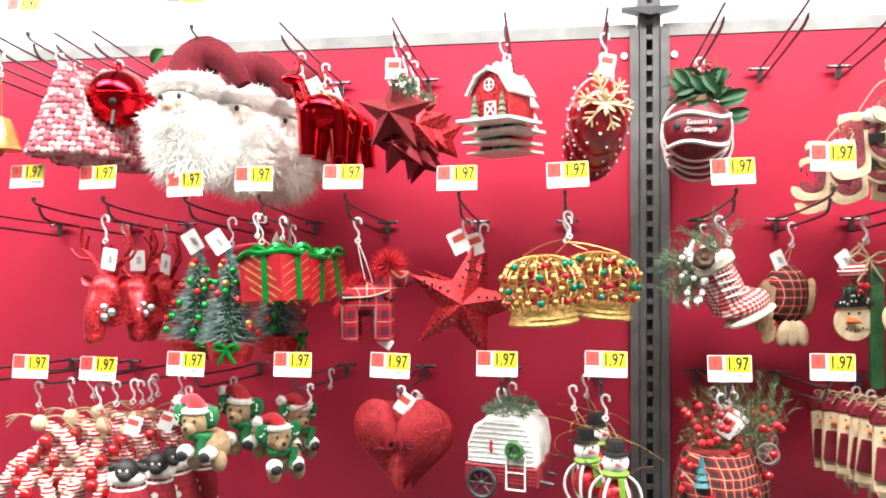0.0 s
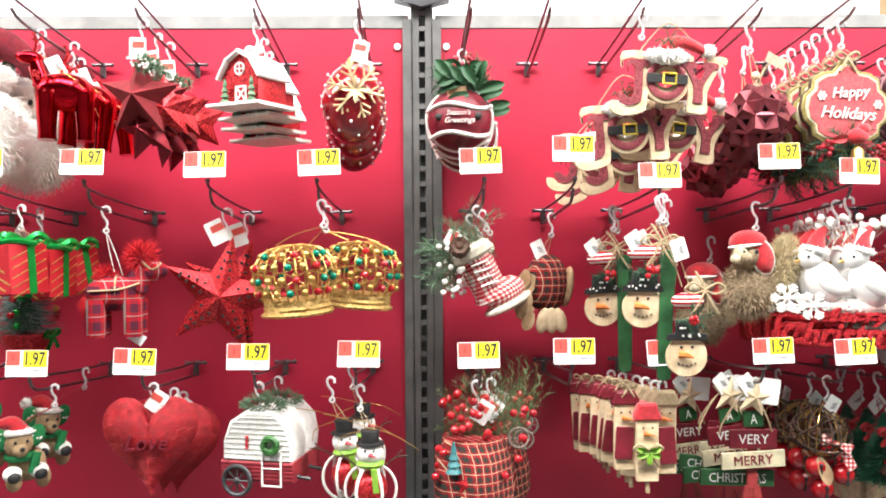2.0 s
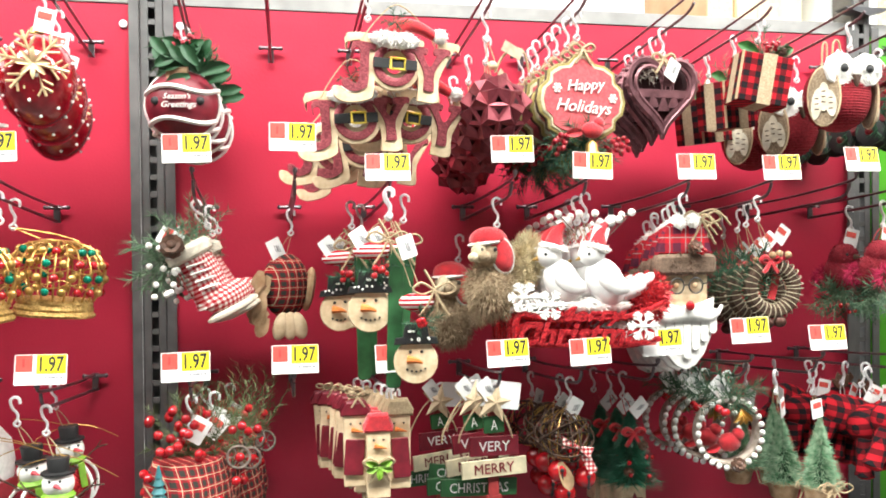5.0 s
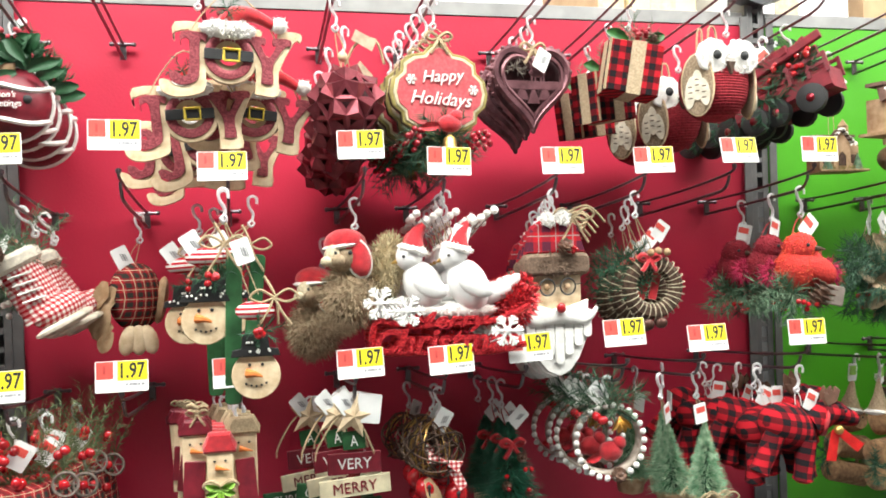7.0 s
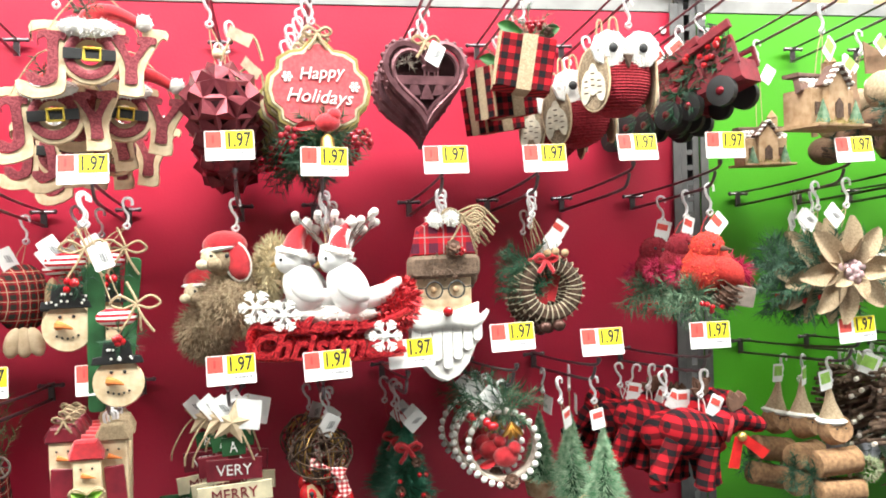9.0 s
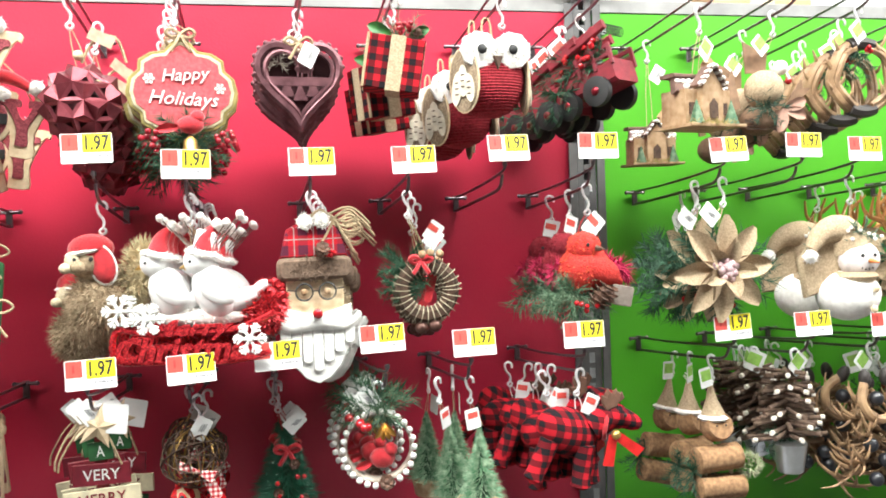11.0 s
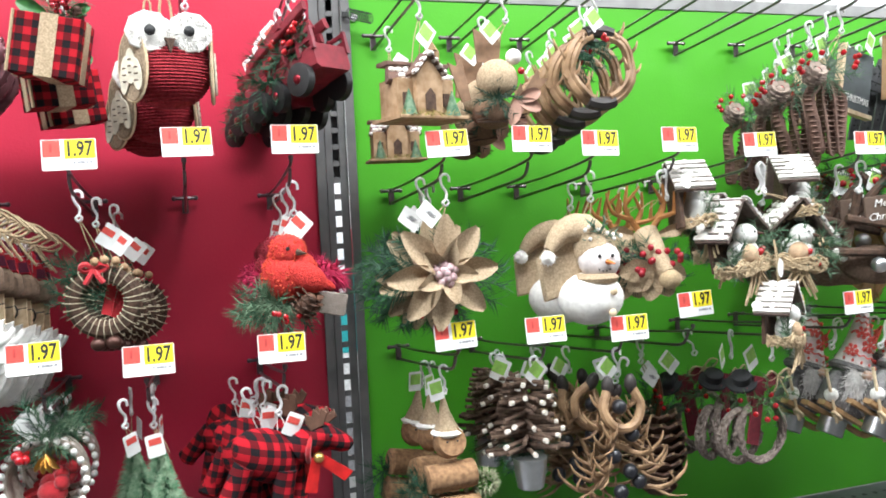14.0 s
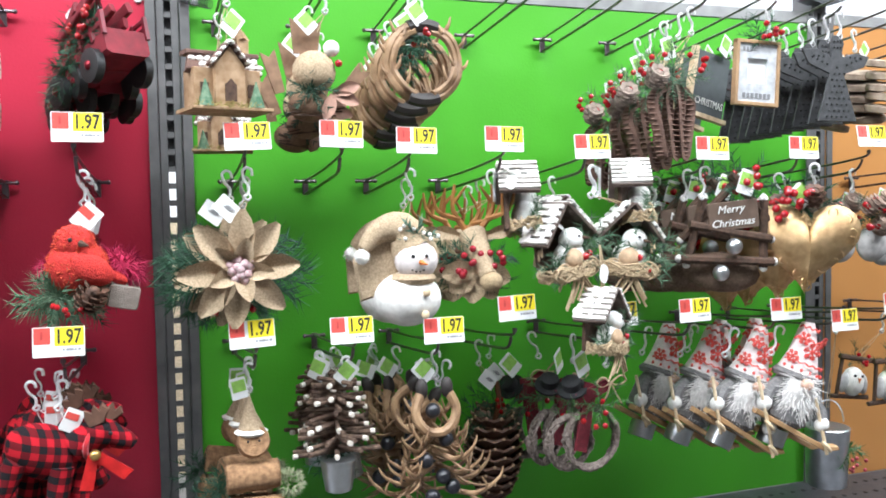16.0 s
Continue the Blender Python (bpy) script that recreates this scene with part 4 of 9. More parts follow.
def trees_row():
    e = brush_tree("brush_tree", "snow-tipped dark green brush tree with baubles in a red pot", -0.188, 1.07, 1.424, 11.5, 4.9, SNOW_DARK_TREE, ROW_B, RED_GLITTER, True, 900, grp="potted brush trees")
    hanger(e, ROW_B, 5.8, tag="plain", tag_side=-1, cord=SANTA_RED)
    part("ribbon", bow(1.5, 0.25, 0.8, -3.0, -6.2), GREEN_FOIL, e)
    copy_thing(e, pose(-0.252, 1.10, 1.424, 0, 3, 40))
    copy_thing(e, pose(-0.165, 1.20, 1.42, 0, -3, 80))


def gift_box():
    e = orn("gift_box", "red striped gift box with green foil ribbon", "gift box", -0.113, 1.050, 1.449, -24, "red striped gift boxes", -4)
    part("box", box(8.6, 6.2, 6.8, 0.15), mat("red_foil_paper", (0.50, 0.02, 0.03), 0.35, 0.3, (0.38, 0.01, 0.02), 60, 0.2), e)
    part("gold_stripe", join(*[put(box(9.0 - abs(k) * 1.9, 0.05, 0.26), 0.1, -3.13, k * 1.25, 0, 28) for k in range(-2, 3)]), GOLD_GLITTER, e)
    part("side_stripe", join(*[put(box(0.05, 6.2, 0.16), 4.33, 0, k * 1.3, 24) for k in range(-2, 3)]), GOLD_GLITTER, e)
    part("ribbon", join(put(box(1.2, 0.08, 7.0), 0.9, -3.16, 0), put(box(1.2, 6.4, 0.08), 0.9, 0, 3.45), put(box(0.08, 1.2, 7.0), 4.36, 0.4, 0)), GREEN_FOIL, e)
    part("bow", join(bow(3.2, 0.5, 0.4, -1.8, 3.7), put(bow(3.0, 0.5, 0, 0, 0), 3.0, 0.5, 3.7, 0, 0, 70), tube(smooth([(-4.4, -3.2, 3.0), (-2, -3.4, 4.0), (1, -3.2, 3.7), (4, -2, 3.9), (4.6, 1, 3.4)], 4), 0.45, 6)), GREEN_FOIL, e, "curled green foil bow")
    hanger(e, ROW_B, 3.6, spread=1.5)
    stack(e, 3, 0.065, 0.008, 8)


def plaid_donkey():
    e = orn("plaid_donkey", "tartan fabric donkey with a red yarn mane", "ornament", 0.006, 1.12, 1.412, 12)
    part("body", join(put(ball(4.0, 2.2, 2.5, 14, 9), -0.6, 0, 0.2), put(tube(smooth([(2.0, 0, 0.8), (3.0, 0, 3.0), (3.6, 0, 4.0)], 3), 1.8, 10, 1.3)), put(ball(2.3, 1.3, 1.4, 12, 8), 4.2, -0.2, 3.2)), TARTAN, e)
    for lx, ly in ((-3.0, -1.0), (-2.6, 1.0), (1.8, -1.0), (2.2, 1.0)):
        part("leg", put(lathe([(1.35, 0), (1.3, -4.6), (1.15, -5.2)], 10), lx, ly, -0.6), TARTAN, e)
    part("mane", join(put(fuzz(R, 1.8, 1.4, 1.6, 420, 1.9, 0.2), 2.8, 0, 5.0), put(fuzz(R, 1.2, 1.0, 1.0, 200, 1.4, 0.2), -1.8, 0, 2.6)), mat("red_yarn", (0.58, 0.01, 0.02), 0.95), e, "fluffy red yarn mane")
    part("tail", fuzz(R, 0.5, 0.5, 1.3, 130, 1.4, 0.18, 1.5), mat("red_yarn", (0.58, 0.01, 0.02)), e).location = (-0.045, 0, -0.012)
    part("harness", join(put(ring(2.0, 0.16, 18, 5, 2.4), -0.4, 0, 0.3, 0, 0, 90), tube(smooth([(-3.9, -1.6, 0.6), (0, -2.4, 0.8), (2.8, -1.7, 1.6)], 3), 0.16, 5), tube(smooth([(3.0, -1.4, 4.6), (4.4, -1.5, 3.4), (5.6, -1.2, 4.2)], 3), 0.15, 5)), JUTE, e)
    part("fabric_tag", put(slab(rect(2.2, 1.5), 0.05), 2.2, -0.6, -6.0, 0, 35), PAPER, e)
    hanger(e, ROW_B, 2.6, tag=None, cord=WHITE_PAINT)


def tin_star():
    e = orn("tin_star", "red glittered pierced star", "star", 0.135, 1.160, 1.406, 8, "pierced red stars", 6)
    part("star", solid_star(7.2, 2.9, 2.0, 5, 84), RED_GLITTER, e, shade=False)
    pts = []
    for k in range(5):
        a = radians(84 + 72 * k)
        for q in (2.2, 3.2, 4.2, 5.2):
            for s in (-0.45, 0.45):
                pts.append((q * math.cos(a) - s * math.sin(a) * (6.4 - q) / 3, -1.75 * (1 - q / 7.2) - 0.22, q * math.sin(a) + s * math.cos(a) * (6.4 - q) / 3))
    part("piercing", balls(pts, 0.2, 6, 4), NAVY_BLACK, e)
    hanger(e, ROW_B, 6.8, tag="red", tag_side=-1, cord=SANTA_RED)
    stack(e, 2, 0.05, 0.004, 10)


def crown(px, py, pz, tilt):
    e = orn("crown_ornament", "gold wire crown set with red and green jewels", "crown", px, py, pz, 10, "jewelled crowns", tilt)
    r = 4.9
    part("band", put(lathe([(r - 0.9, 1.0), (r - 0.75, 0.9), (r - 0.55, 0.5), (r - 0.65, 0.2), (r - 0.35, -0.2), (r - 0.45, -0.5), (r - 0.1, -0.9), (r - 0.3, -1.2)], 36, 0.08, R), 0, 0, -3.5), mat("lacy_gilt", (0.60, 0.40, 0.14), 0.5, 0.55, (0.30, 0.18, 0.05), 260, 1.0, 400), e)
    tall = (1, 1, 1.12)
    for k in range(24):
        a = 2 * math.pi * k / 24
        part("rib", put(tube(smooth([(math.cos(a) * q, math.sin(a) * q, zz) for q, zz in ((4.4, -2.4), (5.4, -0.2), (5.3, 1.6), (3.9, 3.3), (1.4, 4.0))], 3), 0.12, 5), s=tall), GOLD, e)
    for zz, q in ((-0.8, 5.25), (0.8, 5.5), (2.3, 4.8), (3.4, 3.5)):
        part("hoop", put(tube([(q * math.cos(2 * math.pi * i / 30), q * math.sin(2 * math.pi * i / 30), 0.35 * math.sin(i * 1.9)) for i in range(31)], 0.1, 5), 0, 0, zz * 1.12), GOLD, e)
    jewels = (("ruby", BERRY), ("gold_disc", GOLD), ("emerald", mat("green_glass_jewel", (0.005, 0.20, 0.12), 0.1, 0.3)), ("gold_disc", GOLD))
    for k, (zz, q) in enumerate(((-1.4, 5.1), (0.1, 5.5), (1.6, 5.3), (2.9, 4.3))):
        for i in range(18):
            a = 2 * math.pi * (i + 0.5 * (k % 2)) / 18
            nm, look_of = jewels[(i * 3 + k * 2 + i // 4) % 4]
            part(nm, put(ball(0.52, 0.52, 0.52, 8, 6), q * math.cos(a), q * math.sin(a), zz * 1.12), look_of, e)
    part("top_ring", put(ring(1.4, 0.14, 18, 5), 0, 0, 4.5, 90), GOLD, e)
    hanger(e, ROW_B, 5.0, spread=2.2, cord=GOLD)
    return e


sized(1.12, deer_head)
sized(1.18, trees_row)
sized(0.93, gift_box)
plaid_donkey()
sized(1.22, tin_star)
crown(0.257, 1.065, 1.434, -4)
crown(0.338, 1.13, 1.437, 5)


# ---- first red bay, bottom row ----
def candy_doll(x, y, z, turn):
    e = orn("candy_garland_figure", "knotted red and white striped figure with wooden beads", "ornament", x, y, z, turn, "striped knotted figures")
    stripe, bead, red = [], [], []
    for k in range(7):
        a = k * 0.9
        pts = smooth([(math.cos(a) * 1.2, math.sin(a), 4.6 - k * 1.3), (math.cos(a) * 4.4, math.sin(a) * 2 - 1, 3.2 - k * 1.4), (math.cos(a) * 6.0, math.sin(a) * 2 - 1.4, 1.0 - k * 1.5)], 4)
        for i, p in enumerate(pts):
            (stripe if i % 2 else bead).append(tuple(p))
        red.append((math.cos(a) * 2.2, -2.4 + math.sin(a), 3.0 - k * 1.5))
    part("knit_roll", balls(stripe, 1.05, 9, 6), RED_STRIPE, e)
    part("wooden_bead", balls(bead, 0.85, 8, 6), CREAM_WOOD, e)
    part("red_bead", balls(red, 1.0, 10, 7), BERRY, e)
    part("head", put(ball(1.2, 1.2, 1.2, 12, 8), 0, -0.6, 5.2), CREAM_WOOD, e)
    part("raffia", join(*[tube(smooth([(0, 0, 5.6), (s * 3, -0.6, 6.4), (s * 5.5, -0.4, 5.0 + q)], 3), 0.12, 5) for s in (-1, 1) for q in (-0.6, 0.2, 0.9)]), JUTE, e)
    hanger(e, ROW_C, 7.2, tag=None)
    return e


def sheep(x, y, z):
    e = orn("sheep_plush", "black-faced plush sheep in a red snowflake jumper", "plush toy", x, y, z, 8, "plush sheep in jumpers")
    part("jumper", lathe([(1.6, 1.6), (2.6, 0.4), (3.3, -2.6), (3.5, -5.6), (2.6, -6.4)], 16), KNIT_RED, e, "red jumper with white pattern")
    part("snowflake", put(snowflake(1.7, 0.22), 0, -3.3, -2.2, -10), SNOW, e)
    part("jumper_band", join(put(lathe([(2.4, 0.3), (2.6, 0.0), (2.5, -0.3)], 16), 0, 0, 0.4), put(lathe([(3.45, 0.4), (3.6, 0.0), (3.5, -0.4)], 16), 0, 0, -4.9)), SNOW, e)
    part("wool", join(put(ball(2.9, 2.4, 1.4, 12, 8), 0, -0.3, 2.0), put(fuzz(R, 3.0, 2.5, 1.5, 320, 0.7, 0.22), 0, -0.3, 2.0)), SNOW, e)
    part("head", join(put(ball(1.7, 1.7, 1.7, 12, 8), 0.3, -1.4, 3.2), put(ball(1.0, 0.7, 0.8, 10, 7), 0.5, -2.9, 2.7)), NAVY_BLACK, e)
    for s in (-1, 1):
        part("ear", put(ball(1.1, 0.5, 0.6, 8, 6), s * 1.9 + 0.3, -1.0, 3.5, 0, s * 25), NAVY_BLACK, e)
        part("eye", put(ball(0.22, 0.2, 0.22, 6, 5), s * 0.5 + 0.4, -3.0, 3.5), SNOW, e)
    hanger(e, ROW_C, 4.2, tag="red", cord=SANTA_RED)
    return e


def plush_deer(x, y, z, turn):
    e = orn("plush_reindeer", "tan plush reindeer with a red hat and green spotted scarf", "plush toy", x, y, z, turn, "plush reindeer in hats")
    part("body", join(put(ball(3.0, 2.6, 2.8, 14, 9), 1.4, 0.6, -2.4), put(fuzz(R, 3.0, 2.6, 2.8, 240, 0.5, 0.2), 1.4, 0.6, -2.4)), BUFF, e)
    part("head", join(put(ball(2.3, 2.2, 2.3, 14, 9), -0.4, -1.2, 1.6), put(ball(1.2, 1.3, 1.1, 10, 7), -0.5, -3.0, 0.8)), BUFF, e)
    part("nose", put(ball(0.42, 0.3, 0.36, 8, 6), -0.5, -4.25, 1.1), NAVY_BLACK, e)
    for s in (-1, 1):
        part("eye", put(ball(0.25, 0.2, 0.28, 8, 6), s * 0.9 - 0.4, -3.2, 2.1), NAVY_BLACK, e)
        ear = part("ear", put(ball(1.5, 0.6, 2.0, 10, 7), s * 2.6 - 0.4, -1.2, 2.4, 0, s * 30), GREEN_FELT, e, "green spotted ear")
        part("spot", balls([(s * 2.6 - 0.4 + R.uniform(-0.9, 0.9), -1.75, 2.4 + R.uniform(-1.2, 1.2)) for _ in range(7)], 0.2, 6, 4), SNOW, ear)
        paw = part("paw", join(put(ball(1.5, 1.4, 1.2, 10, 7), s * 2.0 + 0.4, -2.4, -3.0)), SNOW, e)
        part("hoof", put(ball(1.0, 0.5, 0.9, 10, 7), s * 2.0 + 0.4, -3.5, -3.4), NAVY_BLACK, paw)
        part("leg", put(ball(1.3, 1.3, 1.8, 10, 7), s * 2.2 + 1.2, -0.8, -4.6), BUFF, e)
    part("hat", tube(smooth([(-0.4, -1.0, 3.2), (-1.2, -0.9, 4.8), (-3.2, -0.8, 4.9)], 4), 2.0, 10, 0.6), SANTA_RED, e)
    part("hat_brim", join(put(ball(2.4, 2.2, 0.8, 12, 7), -0.4, -1.2, 3.4), put(fuzz(R, 2.4, 2.2, 0.8, 160, 0.5, 0.2), -0.4, -1.2, 3.4)), SNOW, e)
    part("pompom", join(put(ball(0.9, 0.9, 0.9, 9, 6), -3.9, -0.8, 4.7), put(fuzz(R, 0.9, 0.9, 0.9, 90, 0.5, 0.18), -3.9, -0.8, 4.7)), SNOW, e)
    part("scarf", join(put(lathe([(2.2, 0.6), (2.5, 0), (2.2, -0.6)], 14), 0, -0.6, -0.6), put(box(1.4, 0.5, 3.4, 0.15), 1.6, -3.0, -1.6, 0, 12)), GREEN_FELT, e)
    hanger(e, ROW_C, 4.2, tag=None, cord=SANTA_RED)
    return e


def love_heart():
    e = orn("sisal_heart", "red fibre heart with a glittered word", "heart", 0.047, 1.115, 1.202, 4, "red fibre hearts")
    part("heart", domed_heart(12.2, 13.0, 2.0), mat("red_fibre_felt", (0.44, 0.01, 0.02), 0.5, 0.2, (0.28, 0.005, 0.012), 90, 0.8), e)
    prs = []
    for _ in range(900):
        a, q = R.uniform(0, 6.283), math.sqrt(R.random()) * 0.93
        hx = 16 * math.sin(a) ** 3 / 32 * 12.6 * q
        hz = (13 * math.cos(a) - 5 * math.cos(2 * a) - 2 * math.cos(3 * a) - math.cos(4 * a) + 2.5) / 29 * 13.4 * q
        y = -2.0 * (1.03 - q ** 2.4)
        t = R.uniform(0, 6.283)
        prs.append(((hx, y, hz), (hx + 0.9 * math.cos(t), y - 0.1, hz + 0.3 * math.sin(t))))
    part("fibre", blades(prs, 0.05), mat("red_sisal", (0.50, 0.012, 0.02), 0.4, 0.2, (0.30, 0.006, 0.012), 200), e)
    letters("word", "Love", 5.4, BURGUNDY, e, 0, -2.25, 1.0, 0.5, None, 0, 0.3)
    hanger(e, ROW_C, 5.4, spread=0.8, tag="red", cord=SANTA_RED)
    stack(e, 3, 0.06, 0.0, 6, -0.012)


def camper():
    e = orn("camper_ornament", "white and red toy camper with a green wreath", "ornament", 0.205, 1.110, 1.199, -14, "toy campers")
    out = [(-4.4, -1.2), (4.4, -1.2), (4.6, 1.0), (4.0, 3.4), (2.2, 5.0), (-1.4, 5.0), (-3.6, 3.6), (-4.5, 1.2)]
    part("shell", slab(out, 4.6, 0.4), WHITE_PAINT, e, "white ribbed shell")
    part("rib", join(*[put(box(8.6 - 0.35 * max(0, k - 3) ** 1.4, 0.1, 0.12), 0, -2.33, -0.8 + k * 0.62) for k in range(9)]), mat("pale_grey_paint", (0.74, 0.73, 0.72), 0.5), e)
    part("skirt", put(box(9.4, 4.8, 2.4, 0.15), 0, 0, -2.3), mat("brick_red_paint", (0.34, 0.03, 0.04), 0.6, 0, (0.25, 0.02, 0.03), 80, 0.2), e)
    part("skirt_line", join(*[put(box(9.3, 0.08, 0.12), 0, -2.43, -1.4 - 0.45 * k) for k in range(5)]), BURGUNDY, e)
    w = part("wheel", put(join(ring(1.75, 0.28, 24, 7), *[tube([(0, 0, 0), (1.7 * math.cos(radians(a)), 0, 1.7 * math.sin(radians(a)))], 0.12, 5) for a in range(0, 360, 45)]), -2.4, -2.7, -3.4), IRON, e, "spoked dark wheel")
    part("hub", put(ball(0.4, 0.3, 0.4, 8, 6), -2.4, -2.8, -3.4), IRON, w)
    part("door", put(join(put(box(0.2, 0.15, 4.4), -1.2), put(box(0.2, 0.15, 4.4), 1.2), put(box(2.5, 0.15, 0.2), 0, 0, 2.1), put(box(2.5, 0.15, 0.2), 0, 0, -2.1), box(2.3, 0.12, 0.15)), 2.0, -2.5, -1.8), WHITE_PAINT, e)
    part("wreath", put(join(ring(0.85, 0.4, 16, 6), fuzz(R, 1.2, 0.5, 1.2, 120, 0.5, 0.15)), 1.9, -2.7, 1.0), LEAF, e)
    part("figure", put(join(box(0.35, 0.15, 1.2), put(ball(0.25, 0.2, 0.25, 6, 5), 0, 0, 0.8)), -1.2, -2.45, 1.0), SANTA_RED, e)
    part("roof_garland", join(put(fuzz(R, 3.0, 1.6, 0.8, 420, 1.0, 0.16), 0.2, -0.6, 5.4), put(spray(R, 6, 2.6, 0.2, 1.2, 20), 0.2, -0.8, 5.3)), FROST_PINE, e)
    part("tow_bar", tube([(4.4, -1, -3.0), (6.4, -1, -3.2)], 0.25, 6), IRON, e)
    hanger(e, ROW_C, 5.6, tag=None)
    stack(e, 2, 0.09, 0.008, 4)


def wire_snowman(x, y, z):
    e = orn("ring_snowman", "snowman with white wire rings and a red glitter core", "snowman", x, y, z, 0, "wire ring snowmen")
    part("ring", join(ring(3.6, 0.22, 30, 6), put(ring(3.6, 0.22, 30, 6), 0, 0, 0, 0, 0, 60), put(ring(3.6, 0.22, 30, 6), 0, 0, 0, 0, 0, -60)), WHITE_PAINT, e).location = (0, 0, -0.028)
    part("core", put(ball(2.4, 2.4, 2.4, 18, 12), 0, 0, -2.8), RED_GLITTER, e)
    part("head", put(ball(1.9, 1.8, 1.75, 14, 9), 0, -0.4, 2.2), WHITE_PAINT, e)
    part("scarf", join(put(lathe([(1.6, 0.45), (2.0, 0), (1.7, -0.45)], 14), 0, -0.3, 0.7), put(box(0.9, 0.3, 3.4, 0.1), 0.8, -2.6, -1.2, 0, -6)), LIGHT_LEAF, e, "lime green scarf")
    part("hat", put(lathe([(1.3, 2.0), (1.35, 1.9), (1.2, 0.3), (2.0, 0.2), (2.0, 0.0)], 16), 0, -0.3, 3.4), NAVY_BLACK, e, "black top hat")
    part("nose", tube([(0.1, -2.0, 2.3), (0.9, -2.9, 2.1)], 0.35, 7, 0.06), mat("pink_paint", (0.6, 0.06, 0.08), 0.5), e)
    for s in (-1, 1):
        part("eye", put(ball(0.16, 0.12, 0.18, 6, 5), s * 0.6, -2.05, 2.8), NAVY_BLACK, e)
        part("twig_arm", join(tube(smooth([(s * 2.0, 0, 0.2), (s * 3.6, 0, 1.4), (s * 5.2, 0, 1.6)], 3), 0.12, 5), tube([(s * 3.6, 0, 1.4), (s * 4.4, 0, 2.4)], 0.09, 5)), TWIG, e)
    part("gold_cord", join(tube(smooth([(0, 0, 5.4), (-3.6, 0.4, 6.8), (-6.6, 0.2, 7.6)], 4), 0.06, 5), tube(smooth([(0, 0, 5.6), (3.4, -0.4, 4.6), (6.8, 0, 2.4)], 4), 0.06, 5), tube(smooth([(0, 0, 5.4), (-4, 0, 4.4), (-4.6, 0, 2.6)], 4), 0.06, 5)), GOLD, e)
    part("foot", join(put(ball(1.4, 1.2, 0.7, 10, 6), -1.2, -0.5, -6.6), put(ball(1.4, 1.2, 0.7, 10, 6), 1.2, -0.5, -6.6)), NAVY_BLACK, e)
    hanger(e, ROW_C, 5.4, tag=None)
    return e


e = candy_doll(-0.478, 1.06, 1.182, 0)
stack(e, 3, 0.07, 0.01, 12)
e = candy_doll(-0.40, 1.09, 1.174, 40)
stack(e, 3, 0.07, 0.005, 12)
e = sheep(-0.333, 1.045, 1.144)
stack(e, 4, 0.055, 0.01, 8)
e = sized(0.88, plush_deer, -0.222, 1.05, 1.232, -8)
stack(e, 2, 0.08, 0.03, 12, 0.006)
e = sized(0.85, plush_deer, -0.136, 1.12, 1.196, 40)
stack(e, 2, 0.07, 0.004, 12, 0.02)
sized(1.06, love_heart)
sized(1.12, camper)
e = sized(0.94, wire_snowman, 0.354, 1.06, 1.184)
copy_thing(e, pose(0.318, 1.10, 1.19, 0, -4, 10))
copy_thing(e, pose(0.334, 1.2, 1.19, 0, -3, 30))


# ---- second red bay, top row ----
def greeting_bell():
    e = orn("greeting_bell", "burgundy jingle bell with white icing, lettering and greenery", "bell", 0.481, 1.205, 1.662, -6, "lettered burgundy bells")
    part("shell", ball(4.4, 3.6, 4.2, 22, 14), BURGUNDY, e)
    def drip(z0, amp, r):
        return tube([(r * math.cos(a), r * 0.82 * math.sin(a), z0 + amp * math.sin(3 * a + 1)) for a in [2 * math.pi * k / 36 for k in range(37)]], 0.32, 6)
    part("icing", join(drip(1.5, 0.35, 4.25), drip(-2.2, 0.3, 3.85), put(ring(4.4, 0.3, 30, 6, 4.2), 0, 0, 0, 0, 0, 0)), WHITE_PAINT, e, "piped white icing line")
    letters("lettering", "Season's", 3.2, WHITE_PAINT, e, 0.1, -3.75, 0.55, 0.12, None, 0, 0.3)
    letters("lettering", "Greetings", 4.0, WHITE_PAINT, e, 0.3, -3.72, -0.55, 0.12, None, 0, 0.3)
    part("slot", join(put(ball(0.55, 0.3, 0.5, 8, 6), 2.6, -2.9, 0.1), put(ball(0.55, 0.3, 0.5, 8, 6), -2.6, -2.9, 0.1)), NAVY_BLACK, e)
    part("house_front", put(box(2.6, 0.6, 2.2, 0.15), -0.2, -2.0, 3.2), KRAFT, e)
    part("greenery", join(spray(R, 9, 4.2, 0.6, 1.6, 26, 0.16, 0.2, 5.4), *[put(petal(2.9, 1.4), 0.4 + R.uniform(-2.6, 3.0), -1.8 + R.uniform(-1, 0.6), 5 + R.uniform(-2, 1.5), 0, R.uniform(-140, 140), 0) for _ in range(18)]), mat("dark_silk_leaf", (0.02, 0.085, 0.03), 0.5), e)
    scatter("berry", berries(R, 14, 2.4, 0.32, 1.2, -1.4, 6.6), mat("dusky_berry", (0.42, 0.05, 0.07), 0.35), e)
    hanger(e, ROW_A, 7.4, tag=None, cord=JUTE)
    stack(e, 4, 0.024, 0.004, 4, -0.006)


